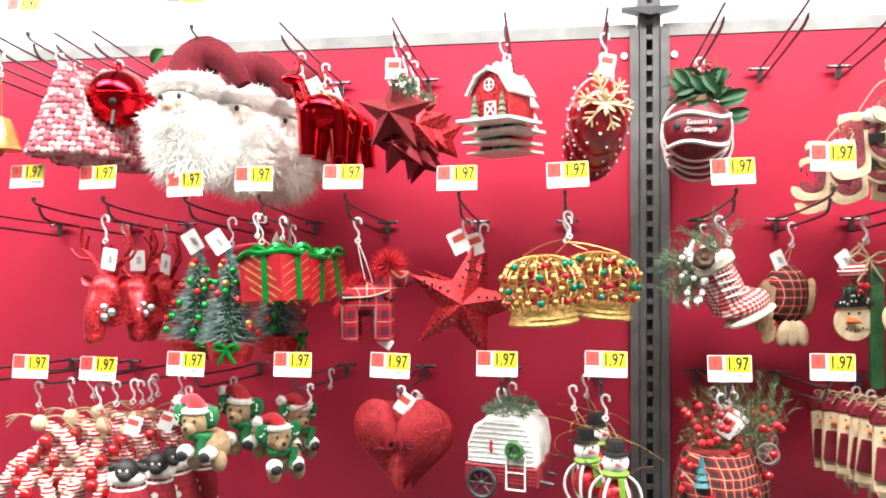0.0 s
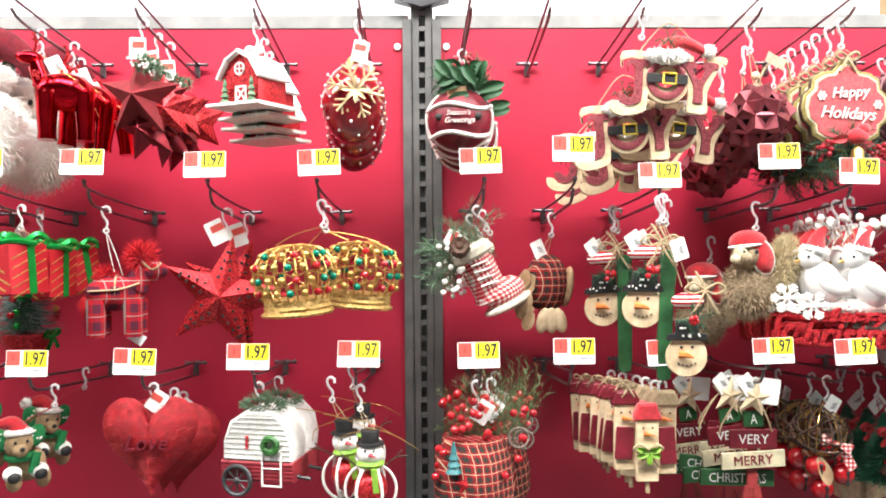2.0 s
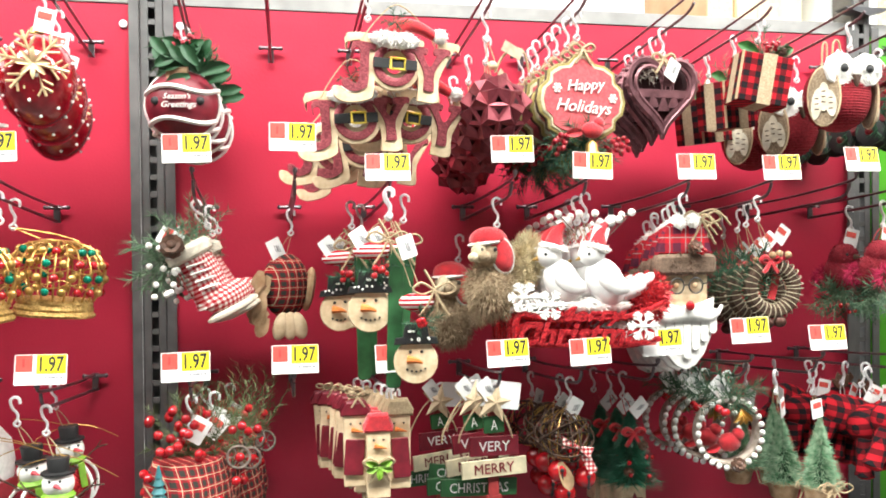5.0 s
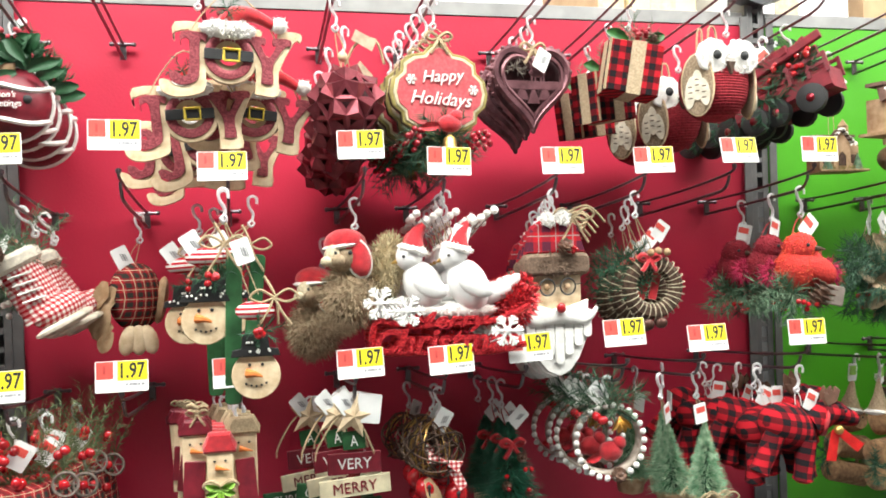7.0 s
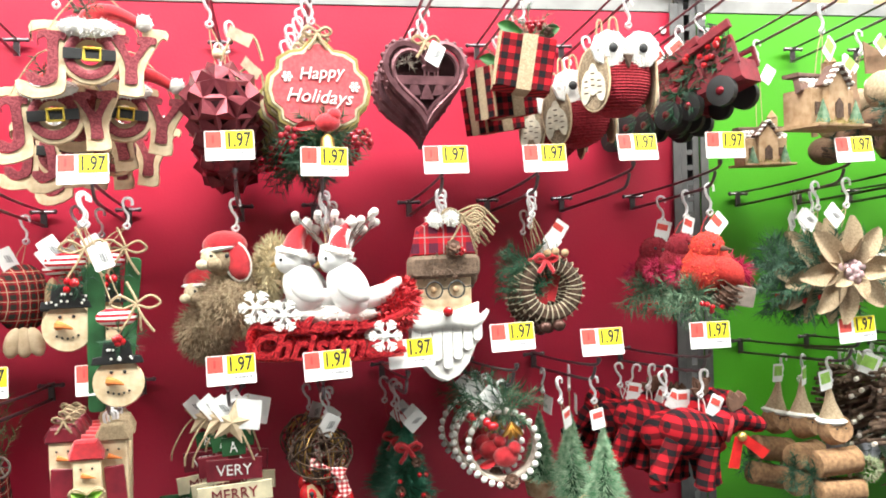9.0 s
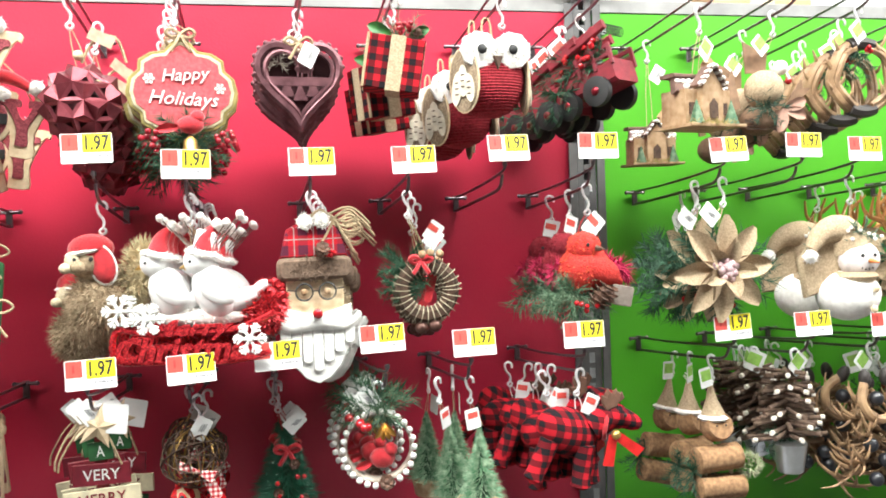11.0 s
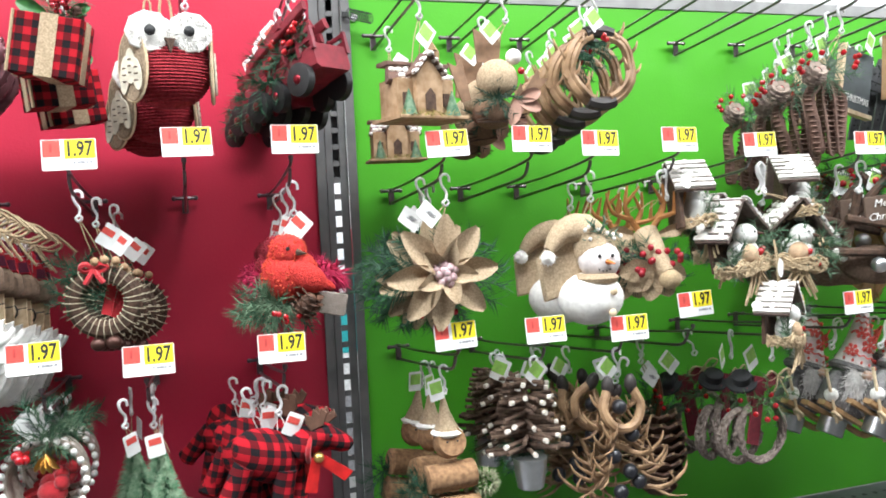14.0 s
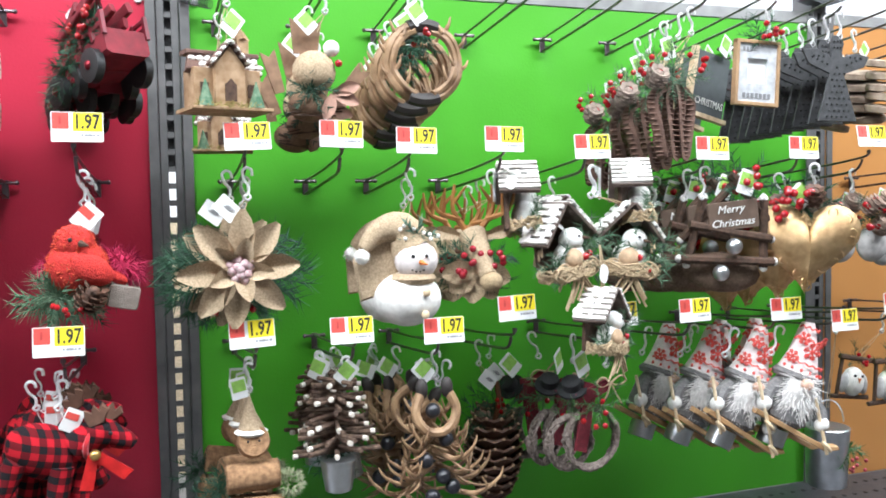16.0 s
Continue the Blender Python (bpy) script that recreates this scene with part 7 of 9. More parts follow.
def merry_sign():
    e = orn("merry_sign", "tree-shaped plank sign with painted lettering and a wooden star", "sign", 0.880, 1.100, 1.209, 0, "tree-shaped plank signs")
    part("post", put(box(1.4, 0.5, 14, 0.05), 0, 0.4, -1.5), mat("red_stained_wood", (0.30, 0.03, 0.03), 0.6), e)
    for words, w, h, z, m, c, tw, ti in (("A", 2.8, 2.2, 2.5, GREEN_WOOD, WHITE_PAINT, 0.9, -3), ("VERY", 6.6, 2.6, -0.3, BURGUNDY, WHITE_PAINT, 4.2, 0), ("MERRY", 8.8, 2.3, -3.2, mat("cream_painted_wood", (0.70, 0.62, 0.42), 0.6, 0, None, 60, 0.2), BURGUNDY, 5.4, -3), ("CHRISTMAS", 10.4, 2.3, -6.0, GREEN_WOOD, WHITE_PAINT, 8.0, 2)):
        back = 1.2 if words == "CHRISTMAS" else 0.0
        p = part("plank", put(slab(rect(w, h, 0.08), 0.5, 0.06), -1.5 * back, back, z, 0, ti), m, e, "painted plank")
        letters("lettering", words, tw, c, p, -1.5 * back, back - 0.31, z, 0.06, 1.3, ti)
    part("star", put(solid_star(2.9, 1.25, 0.5, 5, 76), 0, -0.7, 5.6), CREAM_WOOD, e, shade=False)
    part("foot", join(put(box(1.0, 0.4, 5.0, 0.05), -1.0, 0.3, -9.4, 0, 12), put(box(1.0, 0.4, 5.0, 0.05), 1.0, 0.3, -9.4, 0, -12)), mat("red_stained_wood", (0.30, 0.03, 0.03)), e)
    part("twine", join(tube(smooth([(0, 0, 6.6), (-2.4, -0.4, 5), (-4.4, -0.4, 2.0), (-4.8, -0.3, 0.4)], 4), 0.14, 5), tube(smooth([(0, 0, 6.6), (1.6, -0.7, 3), (2.4, -0.6, 0.8)], 4), 0.14, 5)), JUTE, e)
    hanger(e, ROW_C, 6.8, tag="plain", tag_side=-1)
    c = part("hang_tag", put(slab(rect(3.0, 3.6, 0.2), 0.05), 1.9, -0.8, 6.4, 0, 8), PAPER, e, "small white card tag")
    copy_thing(e, pose(0.866, 1.15, 1.203, 0, -4, 6))
    copy_thing(e, pose(0.886, 1.20, 1.196, 0, 4, -8))
    copy_thing(e, pose(0.838, 1.25, 1.184, 0, -3, 4))


def twig_ball():
    e = orn("twig_bell_cluster", "dark vine ball with red jingle bells and a gingham bow", "ornament", 0.985, 1.12, 1.19, 0, "vine balls with bells")
    part("vine", join(*[put(ring(3.6 + R.uniform(-0.4, 0.4), 0.13, 24, 4), 0, 0, 2.0, R.uniform(0, 180), R.uniform(0, 180), R.uniform(0, 180)) for _ in range(13)]), TWIG, e)
    part("glitter_vine", join(*[put(ring(3.4 + R.uniform(-0.6, 0.6), 0.08, 24, 4), 0, 0, 2.0, R.uniform(0, 180), R.uniform(0, 180), R.uniform(0, 180)) for _ in range(6)]), GOLD, e)
    for bx, by, bz in ((-1.4, -1.6, -2.4), (2.4, -1.4, -3.6), (-0.2, -0.8, -5.8), (1.6, 0.6, -1.6)):
        b = part("bell", put(ball(1.5, 1.5, 1.5, 16, 10), bx, by, bz), BERRY, e, "red jingle bell")
        part("slot", join(put(box(0.25, 0.4, 1.6), bx, by - 1.3, bz - 0.5), put(ball(0.3, 0.3, 0.3, 6, 5), bx, by - 1.42, bz + 0.4)), NAVY_BLACK, b)
    part("bow", join(put(slab([(-3.4, 1.2), (-3.0, -1.0), (0, -0.2), (3.0, -1.4), (3.2, 1.0), (0, 0.4)], 0.4, 0.15), 0.6, -3.4, 1.0, 0, 20, 0, 0.7), put(slab([(-0.8, 0), (0.8, 0), (1.4, -4.4), (-0.2, -4.8)], 0.3, 0.1), 1.6, -3.0, 0.4, 0, -18, 0, 0.7)), GINGHAM, e, "gingham bow")
    part("feather", put(petal(4.0, 1.8), -1.6, -2.6, -1.0, 0, 160, 0), KRAFT, e)
    hanger(e, ROW_C, 5.2, tag="plain", tag_side=1)
    stack(e, 3, 0.06, -0.004, 18)


def green_tree():
    e = brush_tree("needle_tree", "dark green needle tree with a red bow on a wooden block", 1.102, 1.17, 1.172, 9.8, 5.2, mat("glossy_teal_needles", (0.035, 0.20, 0.11), 0.45, 0, (0.015, 0.09, 0.05), 150, 0.2), ROW_C, None, False, 1300, grp="needle trees on blocks")
    part("tinsel_needle", join(*[sprig(R, (0, 0, 5 - 2.4 * k), (1.2 * (k + 1) * math.cos(a) * 0.8, -1.2 * (k + 1) * 0.8 * abs(math.sin(a)), 4 - 2.6 * k - 0.6), 26, 1.5, 0.1) for k in range(4) for a in (0.3, 0.9, 1.6, 2.2, 2.8)]), mat("teal_green_needles", (0.03, 0.17, 0.10), 0.4), e)
    part("bow", bow(1.6, 0.35, 0, -1.4, 2.6), SANTA_RED, e)
    scatter("berry", [(R.uniform(-2.4, 2.4), -3.4, R.uniform(-5, 0), 0.33) for _ in range(5)], BERRY, e)
    part("pinecone", join(*[put(cone_shape(R, 0.7, 1.4, 3, 6), x, -2.8, z, 70) for x, z in ((0.8, 1.0), (-1.4, -2.6), (1.8, -3.6))]), CONE_BROWN, e)
    part("block", put(box(3.6, 3.0, 4.2, 0.1), 0, 0, -7.0), CREAM_WOOD, e)
    part("star", put(solid_star(1.3, 0.55, 0.3), 0, -1.7, -7.0), BURGUNDY, e, shade=False)
    hanger(e, ROW_C, 5.4, tag="plain", tag_side=1, cord=SANTA_RED)
    stack(e, 3, 0.05, -0.002, 10)


def pearl_wreath():
    e = orn("pearl_wreath", "birch ring with white beads, frosted pine and cones", "wreath", 1.216, 1.100, 1.207, -8, "beaded birch rings")
    part("hoop", join(put(ring(3.85, 0.26, 30, 6), s=(1, 4.6, 1))), mat("pale_birch_bark", (0.52, 0.46, 0.40), 0.8, 0, (0.3, 0.25, 0.2), 90, 0.4), e)
    pts = [(4.05 * math.cos(2 * math.pi * k / 26), -1.3, 4.3 * math.sin(2 * math.pi * k / 26)) for k in range(26)]
    for p in pts:
        part("pearl", put(ball(0.38, 0.38, 0.38, 8, 6), *p), WHITE_PAINT, e)
    part("pine", join(spray(R, 10, 4.8, 0.6, 1.7, 30, 0.13, 0, 4.4, -0.8)), PINE, e)
    part("frosted_pine", join(spray(R, 7, 3.6, 0.8, 1.5, 22, 0.13, 0.8, 4.4, -1.4)), FROST_PINE, e)
    scatter("berry", berries(R, 4, 1.0, 0.5, -1.6, -2.2, 3.0), BERRY, e)
    part("gold_leaf", join(*[put(petal(1.9, 0.6), 0.8, -2.6, 3.2, 0, a, 0) for a in (140, 165, 190, 215)]), GOLD, e)
    part("pinecone", put(cone_shape(R, 0.9, 1.8, 4, 6), 0.8, -1.6, -3.9, 60), CONE_BROWN, e)
    part("inner_bird", join(put(ball(1.5, 1.0, 1.2, 12, 8), 0.4, 0, -1.4), put(ball(0.8), 1.4, -0.2, -0.4), put(petal(2.2, 1.0), -0.6, 0, -1.6, 0, -110, 0)), SANTA_RED, e, "small red bird inside")
    hanger(e, ROW_C, 5.0, tag="plain", tag_side=-1)
    stack(e, 4, 0.052, -0.002, 10)


def frost_tree():
    e = brush_tree("frosted_tree", "frosted green brush tree bound with raffia", 1.345, 1.075, 1.176, 10.2, 3.9, TREE_FROST, ROW_C, KRAFT, False, 1900, grp="frosted brush trees")
    part("raffia", join(bow(2.2, 0.13, -0.6, -3.2, -4.6), bow(1.8, 0.12, -0.2, -3.3, -4.2), bow(2.6, 0.12, 0.4, -3.3, -4.8)), JUTE, e)
    hanger(e, ROW_C, 5.8, tag="red", tag_side=-1)
    copy_thing(e, pose(1.316, 1.12, 1.172, 0, -4, 30))
    copy_thing(e, pose(1.335, 1.17, 1.176, 0, 3, 70))
    copy_thing(e, pose(1.302, 1.21, 1.17, 0, -3, 100))


def plaid_moose():
    e = orn("plaid_moose", "buffalo-check fabric moose with brown antlers and a red bow", "plush toy", 1.472, 1.060, 1.213, 0, "buffalo-check moose", 12)
    part("body", join(put(ball(4.6, 2.6, 3.2, 16, 10), -1.2, 0, -0.4, 0, 14), put(tube(smooth([(2.0, 0, 0.6), (4.2, -0.4, 2.4), (6.0, -0.8, 2.6)], 3), 2.2, 12, 1.6)), put(tube(smooth([(5.0, -0.8, 2.8), (7.6, -1.2, 2.2), (8.4, -1.2, 1.8)], 3), 1.6, 10, 0.7))), BUFFALO, e, "red and black checked body")
    for lx, ly, a in ((-4.0, -1.2, 16), (-2.6, 1.2, -6), (1.0, -1.4, -4), (2.4, 1.0, -16)):
        part("leg", put(lathe([(1.4, 0.5), (1.25, -4.2), (1.4, -5.0), (0.8, -5.4)], 10), lx, ly, -2.0, 0, a), BUFFALO, e)
    part("antler", join(*[put(slab([(-1.6, -1.0), (0.6, -1.2), (2.2, 0.4), (1.6, 1.6), (0.9, 0.9), (0.4, 2.1), (-0.4, 1.1), (-1.2, 2.0), (-1.8, 0.6)], 0.8, 0.25), 4.4 + 0.6 * s, -0.4 + s * 1.1, 4.6, 0, -20 + s * 16, 0, 0.75) for s in (-1, 1)]), mat("brown_felt", (0.14, 0.07, 0.045), 0.95), e, "brown felt antlers")
    part("collar", put(tube([(1.7 * math.cos(a), 0, 1.9 * math.sin(a)) for a in [2 * math.pi * k / 16 for k in range(17)]], 0.4, 6), 4.0, -0.6, 1.4, 0, 0, 60), SANTA_RED, e)
    part("ribbon", join(put(slab([(-0.6, 0), (0.6, 0), (1.0, -4.0), (-0.5, -4.2)], 0.15), 4.2, -2.8, 0.4, 0, 4), put(slab([(-0.6, 0), (0.6, 0), (0.9, -4.2), (-0.6, -4.0)], 0.15), 4.8, -2.8, 0.4, 0, -62)), mat("red_satin_ribbon", (0.62, 0.02, 0.02), 0.3), e)
    part("bell", put(ball(0.65, 0.65, 0.65, 12, 8), 4.4, -3.1, 0.6), GOLD, e)
    part("eye", put(ball(0.25, 0.2, 0.25, 6, 5), 5.6, -2.5, 3.2), NAVY_BLACK, e)
    hanger(e, ROW_C, 3.2, tag="red", tag_side=1, cord=WHITE_PAINT)
    stack(e, 6, 0.04, -0.006, 26, 0.0)


sized(1.12, berry_sack)
snow_blocks()
merry_sign()
twig_ball()
sized(1.02, green_tree)
sized(1.12, pearl_wreath)
sized(0.94, frost_tree)
sized(0.98, plaid_moose)


# ---- green bay, top row ----
def card_house(x, y, z, turn, k=1.0):
    e = orn("card_house", "kraft card cottage with a snowy shingle roof", "toy house", x, y, z, turn, "card cottages")
    part("wall", join(put(slab([(-1.7 * k, -3 * k), (1.7 * k, -3 * k), (1.7 * k, 1.6 * k), (0, 3.8 * k), (-1.7 * k, 1.6 * k)], 1.6 * k, 0.05), 0, -2.2 * k, 0), put(box(7.6 * k, 4.2 * k, 4.4 * k, 0.05), 0, 0, -0.8 * k)), KRAFT, e, "kraft card wall")
    part("roof", join(put(slab([(-4.4 * k, 1.0 * k), (4.4 * k, 1.0 * k), (3.8 * k, 3.4 * k), (-3.8 * k, 3.4 * k)], 1.0 * k, 0.15), 0, -1.2 * k, 0.1, -24), put(box(8.4 * k, 2.6 * k, 0.5 * k, 0.1), 0, 0.6, 3.3 * k)), mat("brown_shingle", (0.16, 0.09, 0.07), 0.85, 0, None, 80, 0.6), e)
    for j in range(4):
        for i in range(9):
            if R.random() < 0.8:
                part("snow_patch", put(ball(R.uniform(0.42, 0.58) * k, 0.26 * k, R.uniform(0.28, 0.4) * k, 8, 5), (-3.8 + 0.95 * i + 0.4 * (j % 2)) * k * (1 - 0.03 * j), (-1.3 + 0.32 * j) * k, (1.25 + 0.66 * j) * k), SNOW, e)
    for s in (-1, 1):
        for j in range(4):
            part("snow_patch", put(ball(R.uniform(0.35, 0.55) * k, 0.8 * k, 0.22 * k, 8, 5), s * (0.25 + 0.55 * j) * k, -3.0 * k, (4.15 - 0.7 * j) * k, 0, s * 52), SNOW, e)
    part("gable_roof", join(put(box(3.2 * k, 2.2 * k, 0.35 * k, 0.08), -1.15 * k, -2.4 * k, 3.0 * k, 0, -52), put(box(3.2 * k, 2.2 * k, 0.35 * k, 0.08), 1.15 * k, -2.4 * k, 3.0 * k, 0, 52)), mat("brown_shingle", (0.16, 0.09, 0.07)), e)
    part("chimney", join(put(box(1.4 * k, 1.4 * k, 2.0 * k, 0.08), 2.4 * k, 0.2, 4.2 * k), put(lathe([(0.05, 1.3 * k), (1.1 * k, 0)], 4), 2.4 * k, 0.2, 5.2 * k)), KRAFT, e)
    part("door", put(slab([(-0.65 * k, -1.3 * k), (0.65 * k, -1.3 * k), (0.65 * k, 0.5 * k), (0, 1.2 * k), (-0.65 * k, 0.5 * k)], 0.15), 0, -3.1 * k, -1.0 * k), TWIG, e)
    part("window", join(put(box(0.9 * k, 0.12, 1.5 * k), 2.7 * k, -2.2 * k, -1.0 * k), put(box(0.9 * k, 0.12, 1.5 * k), -2.7 * k, -2.2 * k, -1.0 * k)), TWIG, e)
    for sx in (-2.9, 2.9):
        part("fir", put(lathe([(0.05, 3.0 * k), (0.6 * k, 1.2 * k), (1.0 * k, 0)], 10, 0.2, R), sx * k, -3.1 * k, -3.0 * k), FROST_PINE, e)
    part("base", put(box(9.2 * k, 6.8 * k, 0.4 * k, 0.08), 0, -0.6 * k, -3.2 * k), KRAFT, e)
    part("moss", join(*[put(fuzz(R, 1.4 * k, 0.6, 0.3, 40, 0.6, 0.14), x * k, -3.6 * k, -2.9 * k) for x in (-3, -1.4, 0.4, 2.2)]), mat("dry_moss", (0.30, 0.24, 0.08), 0.95), e)
    hanger(e, ROW_A, 4.0 * k, tag="green" if k == 1 else "plain", cord=JUTE)
    return e


def burlap_bird():
    e = orn("burlap_bird", "burlap round bird with ribbon tails and dark leaves", "ornament", 1.789, 1.095, 1.664, 0, "burlap birds")
    part("body", ball(2.9, 2.6, 2.8, 16, 10), BURLAP, e)
    part("ribbon", join(put(slab([(-1.8, -1.6), (1.4, -1.6), (2.0, 2.8), (0.2, 1.8), (-2.2, 3.0)], 0.3, 0.05), -0.8, 0.6, 4.0), put(slab([(-0.7, -2.4), (0.7, -2.4), (1.0, 3.2), (0, 2.4), (-1.0, 3.2)], 0.3, 0.05), -5.2, 0, -0.6, 0, -16), put(slab([(-0.7, -2.4), (0.7, -2.4), (1.0, 3.2), (0, 2.4), (-1.0, 3.2)], 0.3, 0.05), 4.8, 0, -1.6, 0, 40)), mat("brown_paper_ribbon", (0.30, 0.18, 0.11), 0.85), e)
    part("leaf", join(spray(R, 8, 3.6, -0.4, 1.2, 20, 0.2, -0.6, -2.6, -1.6)), mat("dark_boxwood", (0.02, 0.06, 0.03), 0.6), e)
    part("pink_leaf", join(*[put(petal(3.6, 1.8), 2.2, -1.4, -3.0, 0, a, 0) for a in (70, 110, 200)]), mat("dusky_card", (0.42, 0.24, 0.18), 0.8), e)
    part("lower_bird", put(ball(3.0, 2.4, 2.2, 14, 9), -0.4, 1.0, -4.4), mat("brown_burlap_dark", (0.22, 0.13, 0.08), 0.95, 0, None, 400, 0.8), e)
    part("twig", join(*[tube([(R.uniform(-4, 0), -0.6, -4.8 + R.uniform(-1, 0.6)), (R.uniform(1, 4), -1.0, -5.2 + R.uniform(-1, 0.8))], 0.13, 4) for _ in range(9)]), TWIG, e)
    part("white_bud", put(ball(1.1), 2.2, -0.8, 3.0), SNOW, e)
    part("red_bud", put(ball(0.5), 3.0, -1.4, 1.0), BERRY, e)
    hanger(e, ROW_A, 5.6, tag="green", tag_side=-1)
    stack(e, 3, 0.055, 0.0, 12, -0.012)


def antler_wreath():
    e = orn("antler_wreath", "tan resin antler ring with dark bands and pine", "wreath", 1.929, 1.070, 1.677, 0, "antler rings hung in a row")
    R0 = 4.7
    for k, (a0, a1) in enumerate(((-75, 75), (105, 255))):
        pts = [(R0 * math.cos(radians(a0 + (a1 - a0) * i / 14)), 0.25 * math.sin(i), R0 * math.sin(radians(a0 + (a1 - a0) * i / 14))) for i in range(15)]
        g = [tube(pts, 0.75, 8, 0.6), tube([(p[0] * 0.86, p[1] - 0.5, p[2] * 0.86) for p in pts], 0.45, 6)]
        for i in (3, 6, 9, 12):
            x, y, z = pts[i]
            sg = 1 if k == 0 else -1
            g.append(tube(smooth([(x, y, z), (x * 0.78, y - 0.8, z * 0.78 + 0.8), (x * 0.7, y - 0.6, z * 0.7 + 2.0)], 3), 0.38, 6, 0.08))
            g.append(tube(smooth([(x, y, z), (x * 1.18, y - 0.5, z * 1.12 + 0.6), (x * 1.28, y - 0.4, z * 1.15 + 1.5)], 3), 0.36, 6, 0.08))
        part("antler", join(*g), ANTLER, e)
    for zz in (R0, -R0):
        part("dark_band", tube([(R0 * 1.0 * math.cos(radians(a)), 0, (1 if zz > 0 else -1) * R0 * math.sin(radians(a))) for a in range(66, 118, 6)], 0.9, 8), mat("charred_brown", (0.035, 0.028, 0.026), 0.6), e)
    part("pine", join(spray(R, 6, 2.6, -2.0, 1.5, 24, 0.13, -0.4, 3.4)), PINE, e)
    scatter("berry", berries(R, 4, 0.5, 0.35, 0, -0.8, 3.6), BERRY, e)
    hanger(e, ROW_A, 5.4, tag="green", tag_side=-1, cord=TWIG)
    stack(e, 6, 0.034, -0.002, 10, -0.006)


def bark_loops():
    e = orn("bark_loops", "ribbed bark loops with pine, berries and a snowy cone", "ornament", 2.317, 1.080, 1.628, 0, "ribbed bark loops")
    rib = mat("ribbed_brown_bark", (0.17, 0.095, 0.07), 0.85, 0, (0.10, 0.055, 0.04), 100, 0.6)
    for s, dx in ((-1, -1.6), (1, 1.6), (0, 0.2)):
        pts = smooth([(dx * 0.4, 0, 3.0), (dx - 1.2 + s * 0.4, -0.6, 1.0), (dx * 1.1 - 0.8, -0.8, -3.0), (dx, -0.4, -6.4), (dx * 1.1 + 0.9, 0.2, -3.0), (dx + 1.4, 0.4, 1.0), (dx * 0.4, 0.2, 3.0)], 6)
        g = [tube(pts, 0.75, 6, None, 0.35)]
        g += [put(ball(0.85, 0.42, 0.2, 7, 4), p.x, p.y, p.z) for p in pts[::1]]
        part("loop", join(*g), rib, e)
    part("pine", join(spray(R, 11, 5.2, 0.6, 1.9, 34, 0.12, -0.4, 4.2, -0.8)), FROST_PINE, e)
    part("pinecone", put(cone_shape(R, 1.6, 2.8, 5, 7), -3.4, -1.6, 3.4, 50), mat("snowy_cone", (0.30, 0.23, 0.19), 0.8), e)
    scatter("berry", berries(R, 9, 2.2, 0.4, -4.2, -1.4, 4.8) + berries(R, 6, 1.8, 0.36, 3, -1.2, 5.4), BERRY, e)
    hanger(e, ROW_A, 6.2, tag="green", tag_side=-1, cord=JUTE)
    stack(e, 4, 0.06, 0.0, 12, -0.008)


def photo_frame():
    e = orn("frame_ornament", "small wooden frame with a silvered face and lettering", "frame", 2.452, 1.060, 1.680, -4, "small lettered frames", 3)
    part("border", join(put(box(0.5, 1.0, 8.8, 0.06), -3.2), put(box(0.5, 1.0, 8.8, 0.06), 3.2), put(box(6.9, 1.0, 0.5, 0.06), 0, 0, 4.2), put(box(6.9, 1.0, 0.5, 0.06), 0, 0, -4.2)), mat("oak_frame", (0.40, 0.25, 0.13), 0.6, 0, None, 70, 0.3), e)
    part("face", join(put(box(1.5, 0.3, 8), -2.3, -0.1), put(box(1.5, 0.3, 8), 2.3, -0.1), put(box(3.2, 0.3, 2.0), 0, -0.1, 3.0), put(box(3.2, 0.3, 2.6), 0, -0.1, -2.7)), mat("silver_foil_card", (0.74, 0.75, 0.78), 0.3, 0.25), e, "silvered card face")
    part("opening", put(box(3.3, 0.1, 4.1), 0, 0.25, 0.3), PAPER, e)
    for k in range(7):
        part("print_bar", put(box(0.45, 0.06, 0.7), -1.95 + 0.65 * k, -0.29, -3.1), mat("dark_grey_paint", (0.22, 0.22, 0.23), 0.6), e)
    for k in range(3):
        part("print_bar", put(box(0.35, 0.06, 0.6), -2.2 + 0.55 * k, -0.29, 3.2), mat("dark_grey_paint", (0.22, 0.22, 0.23), 0.6), e)
    part("pine", join(spray(R, 7, 3.4, 1.0, 1.4, 22, 0.12, 0.4, 4.8)), PINE, e)
    scatter("berry", berries(R, 7, 2.0, 0.42, 0.6, -0.6, 5.6), BERRY, e)
    hanger(e, ROW_A, 6.0, tag=None, cord=JUTE)
    e2 = orn("board_ornament", "dark board with a pale wooden edge and lettering", "sign", 2.405, 1.11, 1.668, 10, "small lettered boards", 12)
    part("board", slab(rect(6.4, 8.8, 0.1), 0.5, 0.05), mat("slate_board", (0.09, 0.10, 0.105), 0.7, 0, None, 40, 0.15), e2)
    part("edge", join(put(box(0.6, 1.0, 9.4), -3.5), put(box(7.6, 1.0, 0.6), 0, 0, -4.6)), CREAM_WOOD, e2)
    letters("lettering", "CHRISTMAS", 5.4, WHITE_PAINT, e2, 0.2, -0.3, -2.6, 0.06, 1.0)
    hanger(e2, ROW_A, 5.2, tag="green", tag_side=1)
    stack(e2, 3, 0.05, 0.0, 6)


